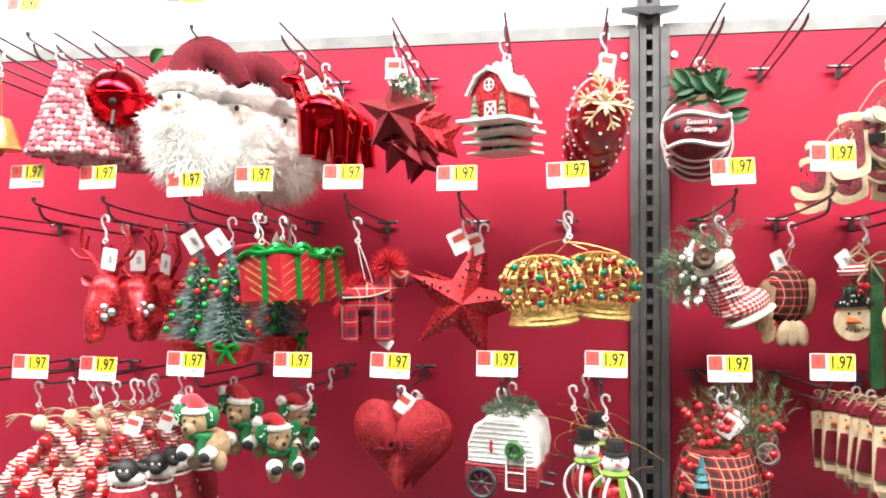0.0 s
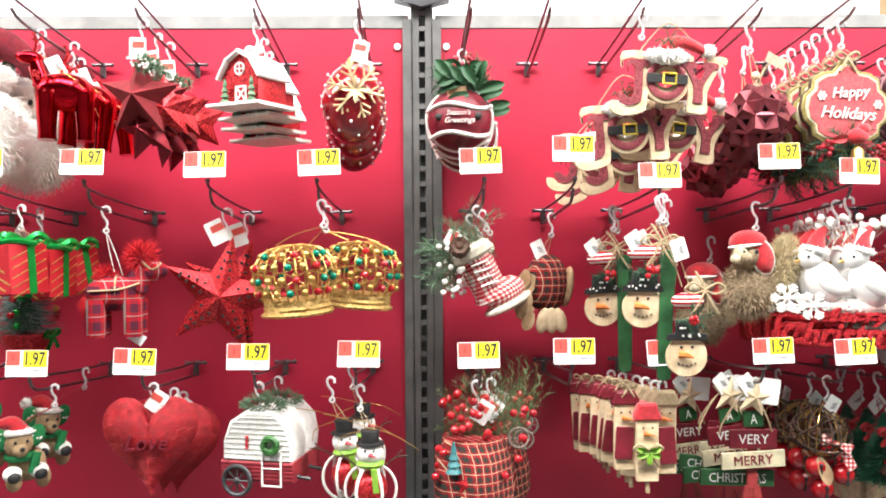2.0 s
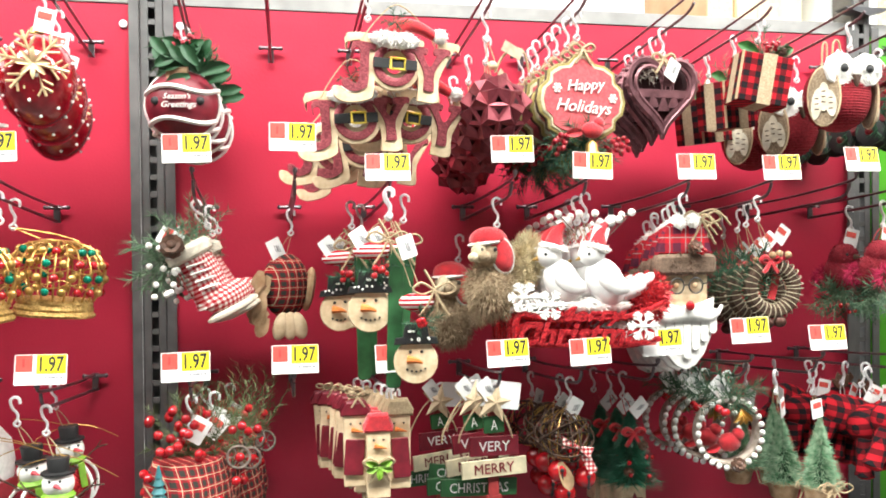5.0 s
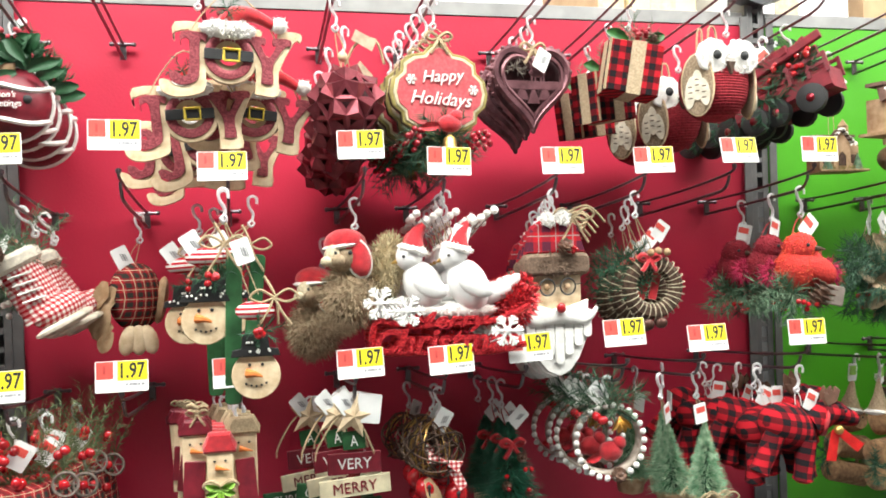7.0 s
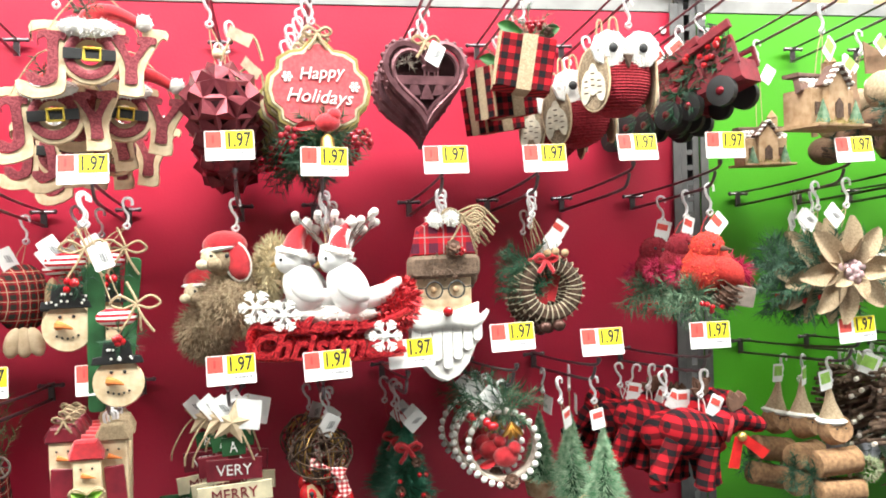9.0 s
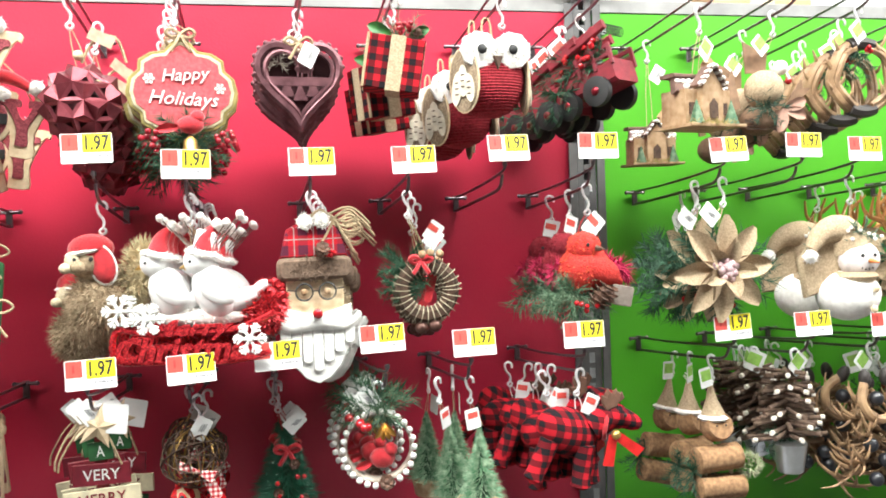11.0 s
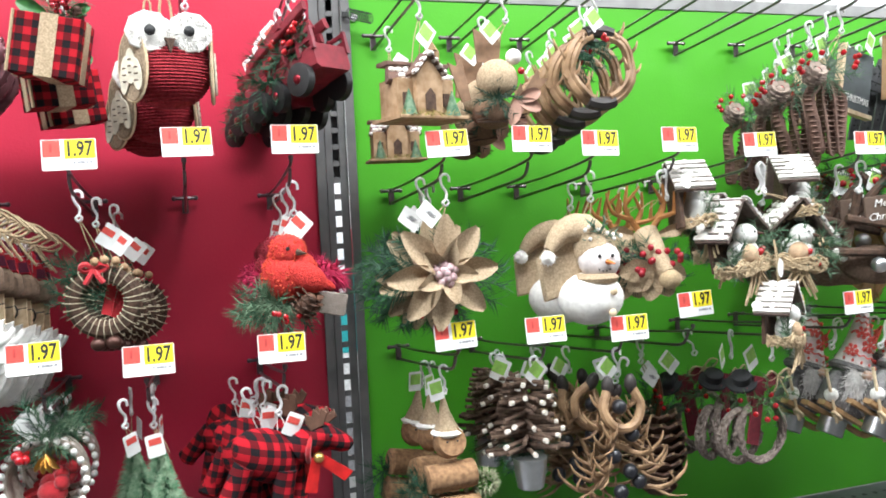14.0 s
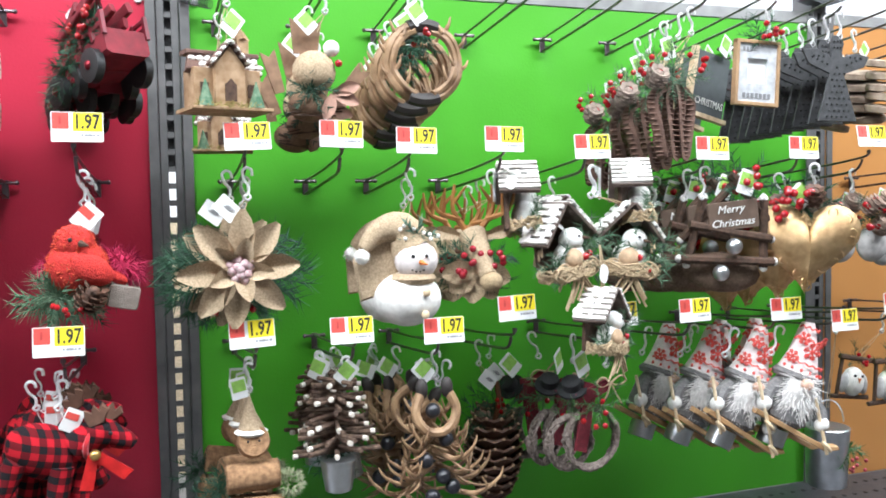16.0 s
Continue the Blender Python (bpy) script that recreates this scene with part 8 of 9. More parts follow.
def iron_angel():
    e = orn("iron_angel", "flat dark iron angel pierced with small holes", "ornament", 2.594, 1.050, 1.678, 0, "flat iron angels in a row")
    o = [(-3.0, -5.8), (3.4, -5.8), (2.2, -2.4), (1.2, 0.4), (2.6, 0.8), (4.6, 1.4), (5.4, 2.8), (3.2, 3.2), (1.0, 2.6), (0.9, 3.2), (1.2, 4.4), (0.6, 5.4), (-0.6, 5.4), (-1.2, 4.4), (-0.9, 3.2), (-1.0, 2.6), (-3.2, 3.6), (-5.6, 3.4), (-4.6, 1.6), (-2.6, 0.9), (-1.2, 0.4), (-2.0, -2.4)]
    part("plate", slab(o, 0.3, 0.08), mat("galvanised_grey_tin", (0.075, 0.075, 0.08), 0.6, 0.2, (0.05, 0.05, 0.052), 90, 0.3), e)
    pts = [(x * 0.8 + (0.4 if j % 2 else 0), -0.17, z) for j, z in enumerate([-5.2 + 0.8 * k for k in range(9)]) for x in (-2, -1, 0, 1, 2) if abs(x * 0.8) < 2.6 - (z + 5.8) * 0.27]
    pts += [(s * (1.6 + 0.8 * k), -0.17, 1.6 + 0.3 * k) for s in (-1, 1) for k in range(4)] + [(s * (2.2 + 0.8 * k), -0.17, 2.6) for s in (-1, 1) for k in range(3)]
    pts += [(x, -0.17, z) for x in (-0.5, 0.1, 0.6) for z in (3.8, 4.6)]
    part("hole", balls(pts, 0.17, 6, 4), NAVY_BLACK, e)
    hanger(e, ROW_A, 5.2, cord=TWIG)
    stack(e, 10, 0.024, -0.003, 4)


e = sized(1.08, card_house, 1.672, 1.08, 1.643, 14)
e = sized(0.96, card_house, 1.682, 1.235, 1.598, -6, 0.92)
sized(0.98, burlap_bird)
sized(1.04, antler_wreath)
sized(1.14, bark_loops)
sized(1.1, photo_frame)
sized(1.18, iron_angel)


# ---- green bay, middle row ----
def poinsettia():
    e = orn("burlap_poinsettia", "burlap poinsettia with a berry centre on pine", "flower", 1.683, 1.060, 1.416, 0, "burlap poinsettias")
    for k in range(8):
        part("petal", put(petal(6.8, 2.9, 0.8), 0, -0.9, 0, 6, 45 * k + R.uniform(-8, 8), 0), BURLAP, e)
    for k in range(5):
        part("inner_petal", put(petal(4.1, 2.1, 0.8), 0, -1.7, 0, 24, 72 * k + 20 + R.uniform(-8, 8), 0), BURLAP, e)
    for k in range(11):
        a = k * 2.4
        part("berry", put(ball(0.62, 0.62, 0.62, 10, 7), 0.42 * math.sqrt(k) * math.cos(a), -2.9 + 0.12 * k * 0.3, 0.42 * math.sqrt(k) * math.sin(a)), mat("frosted_pink_berry", (0.40, 0.19, 0.22), 0.6, 0, (0.6, 0.5, 0.5), 300, 0.3), e)
    part("pine", join(spray(R, 20, 8.4, -0.6, 2.4, 46, 0.15, 0, -0.2, 0.6)), PINE, e)
    scatter("red_berry", berries(R, 6, 6.0, 0.4, 0.4, -0.4, -2.6), BERRY, e)
    hanger(e, ROW_B, 5.6, tag="plain", tag_side=-1, drop=-0.6)
    stack(e, 4, 0.035, -0.003, 20)


def burlap_snowman():
    e = orn("burlap_snowman", "white felt snowman in a burlap hat with leaves", "snowman", 1.899, 1.075, 1.399, -8, "burlap-hatted snowmen")
    part("body", join(put(ball(4.1, 3.4, 3.3, 18, 12), 0.4, 0, -3.0)), SNOW, e, "round white felt body")
    part("head", put(ball(2.6, 2.3, 2.4, 16, 10), 1.4, -0.8, 1.6), mat("white_felt_head", (0.80, 0.72, 0.70), 0.9), e)
    part("hood", join(put(ball(3.0, 2.3, 3.1, 14, 9), 1.4, 0.7, 2.0), tube(smooth([(1.0, 0.4, 3.2), (-0.4, 0.4, 5.4), (-3.0, 0, 5.0), (-4.8, -0.6, 3.0)], 4), 2.8, 12, 0.7), put(slab([(-3.2, -4.4), (1.2, -3.2), (1.8, 2.6), (-1.6, 3.4), (-4.0, 0.6)], 1.4, 0.4), -2.0, 0.6, 1.2)), BURLAP, e, "burlap hood and cape")
    part("pompom", join(put(ball(0.85), -5.0, -0.9, 2.2), put(fuzz(R, 0.9, 0.9, 0.9, 80, 0.4, 0.18), -5.0, -0.9, 2.2)), SNOW, e)
    part("scarf", put(lathe([(2.3, 0.6), (2.8, 0), (2.4, -0.6)], 16), 1.0, -0.5, -0.5), BURLAP, e)
    part("nose", tube([(1.6, -2.9, 1.5), (2.2, -4.0, 1.3)], 0.36, 7, 0.06), ORANGE, e)
    for sx in (0.7, 2.3):
        part("eye", put(ball(0.24, 0.2, 0.24, 7, 5), sx, -2.95, 2.2), NAVY_BLACK, e)
    part("mouth_dot", balls([(0.6 + 0.45 * k, -2.95, 0.6 - 0.2 * math.sin(k)) for k in range(4)], 0.12, 6, 4), NAVY_BLACK, e)
    part("button", join(put(ball(0.5, 0.25, 0.5, 9, 6), 2.2, -3.2, -2.0), put(ball(0.5, 0.25, 0.5, 9, 6), 2.0, -3.1, -4.6)), CREAM_WOOD, e)
    part("leaf", join(spray(R, 5, 2.4, 0.4, 1.3, 14, 0.3, 1.4, 4.6, -1.4)), mat("grey_green_leaf", (0.14, 0.22, 0.15), 0.7), e)
    scatter("white_berry", [(1.4 + R.uniform(-2.4, 2.6), -2.0, 4.8 + R.uniform(-1, 1.2), 0.24) for _ in range(8)], SNOW, e)
    hanger(e, ROW_B, 5.8, tag=None, cord=JUTE)
    stack(e, 2, 0.10, 0.004, 14)


def antler_deer():
    e = orn("burlap_deer_head", "burlap deer head with amber antlers, berries and pine", "ornament", 2.004, 1.090, 1.430, -14, "burlap deer heads")
    part("head", join(put(tube(smooth([(0, 0.6, 1.4), (0.6, -1.2, -0.6), (1.4, -2.8, -3.2)], 4), 1.8, 12, 1.0))), BURLAP, e)
    part("muzzle", put(ball(1.4, 1.2, 1.2, 10, 7), 1.7, -3.2, -3.9), mat("pale_burlap", (0.46, 0.34, 0.2), 0.95, 0, None, 400, 0.8), e)
    for s in (-1, 1):
        part("ear", put(petal(3.2, 1.6, 0.5), s * 1.6, 0, 1.4, 0, s * 75, 0), BURLAP, e)
        part("antler", join(tube(smooth([(s * 0.8, 0.4, 2.0), (s * 2.4, 0.2, 4.6), (s * 2.2, -0.2, 7.6)], 4), 0.45, 6, 0.15), tube(smooth([(s * 1.6, 0.3, 3.4), (s * 4.2, -0.4, 4.4), (s * 5.0, -0.6, 6.8)], 4), 0.38, 6, 0.12), tube(smooth([(s * 2.3, 0.2, 5.4), (s * 0.8, -0.6, 7.4)], 3), 0.3, 6, 0.1), tube(smooth([(s * 3.6, -0.2, 4.2), (s * 3.4, -0.8, 6.6)], 3), 0.3, 6, 0.1)), mat("amber_antler", (0.42, 0.19, 0.06), 0.45, 0, (0.30, 0.12, 0.04), 60, 0.3), e, "amber antler")
    part("pine", join(spray(R, 14, 4.8, -0.6, 1.8, 32, 0.14, 0.2, -1.8, -0.8)), PINE, e)
    scatter("berry", berries(R, 20, 2.8, 0.42, 0.6, -2.2, -1.6), mat("wine_berry", (0.28, 0.01, 0.02)), e)
    part("burlap_leaf", join(*[put(petal(4.2, 2.8, 0.5), 0.2, -1.4, -2.4, 0, a, 0) for a in (110, 150, 190, 230, 260)]), BURLAP, e)
    hanger(e, ROW_B, 5.0, tag=None)
    stack(e, 3, 0.07, 0.0, 12)


def bark_birdhouse(x, y, z, turn, lean, row=True):
    e = orn("bark_birdhouse", "whitewashed bark birdhouse with a white bird and pine", "birdhouse", x, y, z, turn, "bark birdhouses", lean)
    roof = mat("whitewashed_bark", (0.80, 0.78, 0.75), 0.85, 0, (0.55, 0.50, 0.46), 60, 0.8)
    for s in (-1, 1):
        r = part("roof", put(put(box(5.6, 4.6, 0.4, 0.08), 0, 0, 0), s * 2.0, 0, 2.9, 0, s * 48), mat("dark_bark_board", (0.16, 0.12, 0.10), 0.9, 0, (0.09, 0.06, 0.05), 90, 0.6), e, "ribbed bark roof")
        for k in range(6):
            part("rib", put(put(box(0.55, 4.7, 0.35, 0.06), -2.3 + 0.9 * k, 0, 0.35), s * 2.0, 0, 2.9, 0, s * 48), roof, r)
    part("wall", put(slab([(-2.6, -3.2), (2.6, -3.2), (2.6, 0.6), (0, 3.4), (-2.6, 0.6)], 0.5, 0.05), 0, 1.4, 0), TWIG, e)
    part("bird", join(put(ball(2.1, 1.6, 1.9, 14, 9), 0.3, -0.9, -1.3), put(ball(1.55, 1.35, 1.4, 12, 8), 0.7, -1.2, 0.7)), WHITE_PAINT, e, "round white bird")
    part("snow_crust", join(*[put(put(ball(R.uniform(0.4, 0.9), R.uniform(0.3, 0.8), 0.16, 8, 5), R.uniform(-2.4, 2.2), R.uniform(-2, 2), 0.5), s * 2.0, 0, 2.9, 0, s * 48) for s in (-1, 1) for _ in range(9)]), SNOW, e)
    part("breast", put(ball(1.3, 1.0, 1.3, 12, 8), 0.0, -1.9, -1.4), mat("tan_breast", (0.55, 0.38, 0.24), 0.9), e)
    part("beak", tube([(1.5, -2.2, 0.8), (2.2, -2.8, 0.6)], 0.28, 6, 0.04), TWIG, e)
    part("eye", put(ball(0.16, 0.14, 0.16, 6, 5), 0.8, -2.5, 1.15), NAVY_BLACK, e)
    part("pine", join(spray(R, 8, 3.4, -0.4, 1.6, 30, 0.14, 1.6, -2.2, -1.0), spray(R, 8, 3.4, 0.4, 1.6, 30, 0.14, 2.6, -0.4, -1.6), spray(R, 6, 3.0, 0.2, 1.5, 26, 0.14, -2.0, -1.8, -1.4)), FROST_PINE, e)
    part("nest", join(*[put(tube([(3.9 * math.cos(a) + R.uniform(-0.4, 0.4), -0.8 + 2.2 * math.sin(a), -2.7 + R.uniform(-0.8, 0.8)) for a in [2 * math.pi * k / 18 for k in range(19)]], 0.12, 4)) for _ in range(14)]), JUTE, e, "straw nest")
    scatter("berry", berries(R, 4, 1.2, 0.42, 2.0, -1.6, -2.0), BERRY, e)
    part("bow", join(bow(2.6, 0.16, 0.4, -2.2, -3.0), bow(3.4, 0.14, 0.2, -2.0, -2.8), bow(2.2, 0.15, 0.8, -2.4, -3.3), bow(3.0, 0.13, -0.4, -2.3, -2.9)), JUTE, e)
    if row:
        hanger(e, ROW_B, 5.0, tag=None)
    else:
        part("cord", join(tube(smooth([(-0.3, 0, 4.6), (-0.4, 0.2, 8.4), (0, 0.6, 10.8)], 3), 0.12, 5), tube(smooth([(0.3, 0, 4.6), (0.3, 0.2, 8.4), (0, 0.6, 10.8)], 3), 0.12, 5)), JUTE, e)
        part("card_tag", put(slab(rect(2.4, 2.4, 0.9), 0.06), -0.6, -0.4, 7.0, 0, 20), PAPER, e)
    return e


def twig_house():
    e = orn("twig_house", "dark twig house frame with lettered sign and silver bells", "ornament", 2.405, 1.060, 1.445, -18, "twig house frames", 6)
    part("frame_twig", join(*[tube([a, b], 0.52, 7) for a, b in (((-4.6, 0, -4.4), (-3.4, 0, 3.4)), ((4.4, 0, -4.0), (3.6, 0, 3.8)), ((-5.6, -0.4, -3.8), (5.4, -0.4, -3.2)), ((-5.4, 0.3, -1.6), (0.6, 0.2, 6.2)), ((5.6, 0.3, 0.4), (-0.6, 0, 6.4)), ((-4.8, -0.4, 0.2), (4.8, -0.4, -0.6)))]), TWIG, e, "dark bark twigs")
    for q in ((-4.6, 0, -4.4), (-3.4, 0, 3.5), (4.4, 0, -4.0), (3.6, 0, 3.9), (-5.6, -0.4, -3.8), (5.4, -0.4, -3.2), (0.7, 0.2, 6.3), (5.6, 0.3, 0.4), (-5.5, 0.3, -1.7), (4.9, -0.4, -0.6)):
        part("snow_tip", put(ball(0.5, 0.5, 0.5, 8, 6), *q), SNOW, e)
    s = part("board", put(slab(rect(5.8, 3.3, 0.3), 0.4, 0.08), 0, -0.6, 1.7, 0, -12), mat("dark_plank", (0.13, 0.085, 0.06), 0.75, 0, None, 60, 0.4), e, "dark plank sign")
    letters("lettering", "Merry", 3.2, WHITE_PAINT, s, -0.3, -0.85, 2.3, 0.08, None, -12, 0.3)
    letters("lettering", "Christmas", 4.9, WHITE_PAINT, s, 0.1, -0.85, 0.95, 0.08, None, -12, 0.3)
    for bx, bz in ((0.4, -1.8), (-0.8, -5.0)):
        part("bell", put(ball(0.95, 0.95, 0.95, 12, 8), bx, -1.0, bz), SILVER, e)
    part("pine", join(spray(R, 7, 3.6, 1.4, 1.5, 24, 0.12, 0.4, 5.2)), PINE, e)
    scatter("berry", berries(R, 5, 1.6, 0.45, 1.0, -0.6, 6.2), BERRY, e)
    part("fur", put(ball(4.6, 1.0, 2.4, 14, 8), 0, 1.2, -5.0), BROWN_FUR, e)
    hanger(e, ROW_B, 5.0, tag="green", tag_side=1)
    stack(e, 5, 0.05, -0.006, 8)


def gold_heart():
    e = orn("gold_heart", "embossed gold metal heart with berries and pine", "heart", 2.512, 1.020, 1.414, -30, "embossed gold hearts", 2)
    o = heart(12.4, 11.2, 40)
    n = len(o)
    part("heart", domed_heart(12.4, 11.2, 2.0), mat("aged_gold_tin", (0.64, 0.45, 0.24), 0.34, 0.85, (0.46, 0.30, 0.14), 60, 0.6), e, "domed gold heart")
    curls = []
    for k in range(22):
        a = 2 * math.pi * k / 22
        x, z = o[int(k * n / 22)]
        curls.append(put(ring(0.55, 0.09, 12, 4, None, 0, 290), x * 0.82, -0.85, z * 0.82 + 0.1, 0, k * 50))
    part("embossed_curl", join(*curls), mat("aged_gold_tin", (0.62, 0.42, 0.19)), e)
    part("pine", join(spray(R, 9, 4.4, 1.0, 1.7, 28, 0.13, -0.6, 5.2)), PINE, e)
    scatter("berry", berries(R, 12, 3.2, 0.5, -1.0, -0.9, 5.4), BERRY, e)
    part("pinecone", put(cone_shape(R, 1.4, 2.6, 5, 7), 0.4, -0.6, 6.4, 30), CONE_BROWN, e)
    hanger(e, ROW_B, 6.0, tag="green", tag_side=-1)
    stack(e, 4, 0.042, -0.018, 6, -0.010)


def cone_cluster(x, y, z):
    e = orn("cone_swag", "pinecone and red berry swag with pine", "ornament", x, y, z, 0, "cone and berry swags")
    part("pine", join(spray(R, 10, 5.2, 0, 2.0, 30, 0.13, 0, 0)), PINE, e)
    for cx, cz in ((-1.8, 1.6), (1.6, 2.4), (0.4, -1.6)):
        part("pinecone", put(cone_shape(R, 1.7, 3.4, 6, 8), cx, -1.6, cz, 40, R.uniform(-40, 40)), mat("pale_cone", (0.34, 0.24, 0.19), 0.8), e)
    scatter("berry", berries(R, 14, 3.6, 0.5, 0.4, -1.2, 0.4), BERRY, e)
    part("white_felt", put(ball(3.0, 1.6, 3.0, 12, 8), 0.6, 0.6, -4.6), mat("grey_white_felt", (0.55, 0.53, 0.52), 0.95), e)
    hanger(e, ROW_B, 2.5, tag="green")
    stack(e, 3, 0.07, 0.0, 15)


sized(1.08, poinsettia)
sized(1.12, burlap_snowman)
sized(1.15, antler_deer)
sized(1.2, bark_birdhouse, 2.112, 1.04, 1.430, 16, -10)
sized(1.2, bark_birdhouse, 2.066, 1.08, 1.488, 72, 10)
sized(1.2, bark_birdhouse, 2.24, 1.07, 1.492, 64, 14)
sized(1.2, bark_birdhouse, 2.22, 1.05, 1.428, -14, 6)
sized(1.02, bark_birdhouse, 2.157, 1.005, 1.322, 34, 3, False)
sized(1.2, bark_birdhouse, 2.172, 1.17, 1.44, 14, -6)
sized(1.3, twig_house)
sized(1.22, gold_heart)
cone_cluster(2.70, 1.08, 1.46)
cone_cluster(2.88, 1.08, 1.45)


# ---- green bay, bottom row ----
def cork_gnome():
    e = orn("cork_gnome", "cork figure with a burlap cone hat, log and pine", "ornament", 1.693, 1.100, 1.168, 0, "cork gnomes on logs")
    part("head", put(lathe([(1.9, 1.4), (2.1, 0.8), (2.1, -0.8), (1.8, -1.4)], 14), 0.6, -0.4, 2.0, 70), CORK, e)
    part("hat", put(lathe([(0.15, 5.4), (0.8, 2.6), (1.9, 0)], 12, 0.06, R), 0.4, 0, 3.2, 0, -4), BURLAP, e)
    part("hat_brim", join(put(lathe([(1.7, 0.4), (2.2, 0), (1.8, -0.4)], 12), 0.4, 0, 3.3), put(fuzz(R, 2.1, 2.1, 0.4, 120, 0.4, 0.16), 0.4, 0, 3.3)), SNOW, e)
    part("pompom", put(fuzz(R, 0.5, 0.5, 0.5, 70, 0.4, 0.16, inner=0.9), 0.0, 0, 8.6), SNOW, e)
    lg = part("log", put(lathe([(1.6, 3.4), (1.9, 3.2), (1.9, -3.2), (1.6, -3.4)], 14, 0.05, R), 0.4, -0.8, -2.4, 0, 88), CORK, e, "cork log")
    part("log", put(lathe([(1.5, 3.6), (1.8, 3.4), (1.8, -3.4), (1.5, -3.6)], 14, 0.05, R), 0.6, -1.0, -6.4, 0, 92), CORK, e, "cork log")
    part("peg", join(tube([(-1.6, -1.0, -4.4), (-1.6, -1.0, -6)], 0.3, 6), tube([(2.4, -1.0, -4.2), (2.4, -1.0, -6)], 0.3, 6)), CREAM_WOOD, e)
    part("pine", join(spray(R, 9, 3.8, -0.4, 1.7, 30, 0.13, -3.6, -4.0, -1.0)), PINE, e)
    part("lichen", join(put(fuzz(R, 1.8, 1.2, 1.6, 300, 0.9, 0.25), 5.0, -1.4, -3.6)), mat("pale_lichen", (0.40, 0.44, 0.26), 0.95), e)
    for sx in (-0.2, 1.2):
        part("eye", put(ball(0.16, 0.12, 0.16, 6, 5), sx, -2.0, 2.5), NAVY_BLACK, e)
    hanger(e, ROW_C, 8.6, tag="green", tag_side=-1)
    stack(e, 3, 0.06, -0.006, 22)


def twig_tree():
    e = orn("twig_tree", "stacked cut-twig tree in a small tin bucket", "tree", 1.806, 1.085, 1.205, 0, "twig trees in buckets")
    k = 0
    for i in range(8):
        zz = 4.4 - i * 1.05
        r = 2.6 + i * 0.36 + R.uniform(-0.4, 0.4)
        for j in range(5):
            a = radians(36 * j + 23 * i + R.uniform(-12, 12))
            d = (math.cos(a) * r, math.sin(a) * r * 0.8)
            s = -1 if d[1] > 0 else 1
            za, zb = zz + R.uniform(-0.6, 0.6), zz + R.uniform(-0.6, 0.6)
            t = part("twig", tube([(-d[0] * s, -d[1] * s, za), (d[0] * s, d[1] * s, zb)], 0.28, 7), mat("brown_twig", (0.17, 0.11, 0.075), 0.85, 0, (0.07, 0.04, 0.028), 120, 0.8), e)
            v = Vector((2 * d[0] * s, 2 * d[1] * s, zb - za)).normalized()
            p = Vector((d[0] * s, d[1] * s, zb))
            if (i + j) % 2:
                continue
            part("cut_end", tube([p - v * 0.45, p + v * 0.05], 0.31, 7), mat("pale_snowy_wood", (0.72, 0.66, 0.58), 0.8), t)
    part("pine", join(spray(R, 9, 4.0, -0.4, 1.4, 22, 0.12, 0, -3.6)), PINE, e)
    part("bucket", put(lathe([(1.95, 1.9), (2.1, 1.8), (1.9, 0), (1.6, -1.8), (1.45, -1.9)], 18), 0, -0.4, -6.0), SILVER, e, "galvanised tin bucket")
    hanger(e, ROW_C, 5.4, tag="green", tag_side=1)
    stack(e, 4, 0.055, 0.002, 25)


def antler_cluster():
    e = orn("antler_tree", "cluster of tan resin antlers with dark wooden beads", "ornament", 1.934, 1.080, 1.188, 0, "antler clusters")
    for k in range(22):
        sd = 1 if k % 2 else -1
        z0 = 4.0 - k * 0.56
        l = 2.4 + k * 0.19 + R.uniform(-0.5, 0.5)
        y0 = -0.8 if k % 4 < 2 else 0.6
        z0 += R.uniform(-0.7, 0.7)
        part("antler", put(join(tube(smooth([(0, y0, z0), (sd * l * 0.55, y0 - 0.9, z0 - 1.3), (sd * l, y0 - 0.8, z0 - 0.2), (sd * l * 1.14, y0 - 0.5, z0 + 1.0)], 4), 0.42, 7, 0.08),
                            tube(smooth([(sd * l * 0.5, y0 - 0.8, z0 - 1.2), (sd * l * 0.75, y0 - 1.8, z0 - 0.6), (sd * l * 0.7, y0 - 2.0, z0 + 0.9)], 3), 0.28, 6, 0.06),
                            tube(smooth([(sd * l * 0.35, y0 - 0.5, z0 - 0.9), (sd * l * 0.62, y0 - 1.2, z0 - 2.4), (sd * l * 0.95, y0 - 1.0, z0 - 3.1)], 3), 0.28, 6, 0.06)), 0, 0, 0, 0, R.uniform(-16, 16), R.uniform(-35, 35)), ANTLER, e)
    part("antler_loop", tube(smooth([(-1.6, -1.8, 5.0), (-2.6, -2.4, 2.4), (-1.2, -2.8, 0.2), (1.2, -2.8, 0.2), (2.6, -2.4, 2.4), (1.6, -1.8, 5.0)], 5), 0.6, 8), ANTLER, e)
    for bx, bz in ((-0.4, 2.6), (1.2, -1.0), (-1.4, -3.4), (0.8, -5.6), (-0.6, -8.0), (2.0, -7.0)):
        part("bead", put(ball(0.95, 0.95, 0.95, 12, 8), bx, -2.4, bz), mat("black_wood_bead", (0.02, 0.02, 0.025), 0.3), e)
    part("dark_bark", join(put(ball(0.8, 0.8, 1.3, 10, 7), -1.6, -1.8, 5.2), put(ball(0.8, 0.8, 1.3, 10, 7), 1.6, -1.8, 5.2)), mat("charred_brown", (0.035, 0.028, 0.026)), e)
    hanger(e, ROW_C, 6.6, tag="green", tag_side=-1)
    stack(e, 5, 0.05, -0.004, 28)


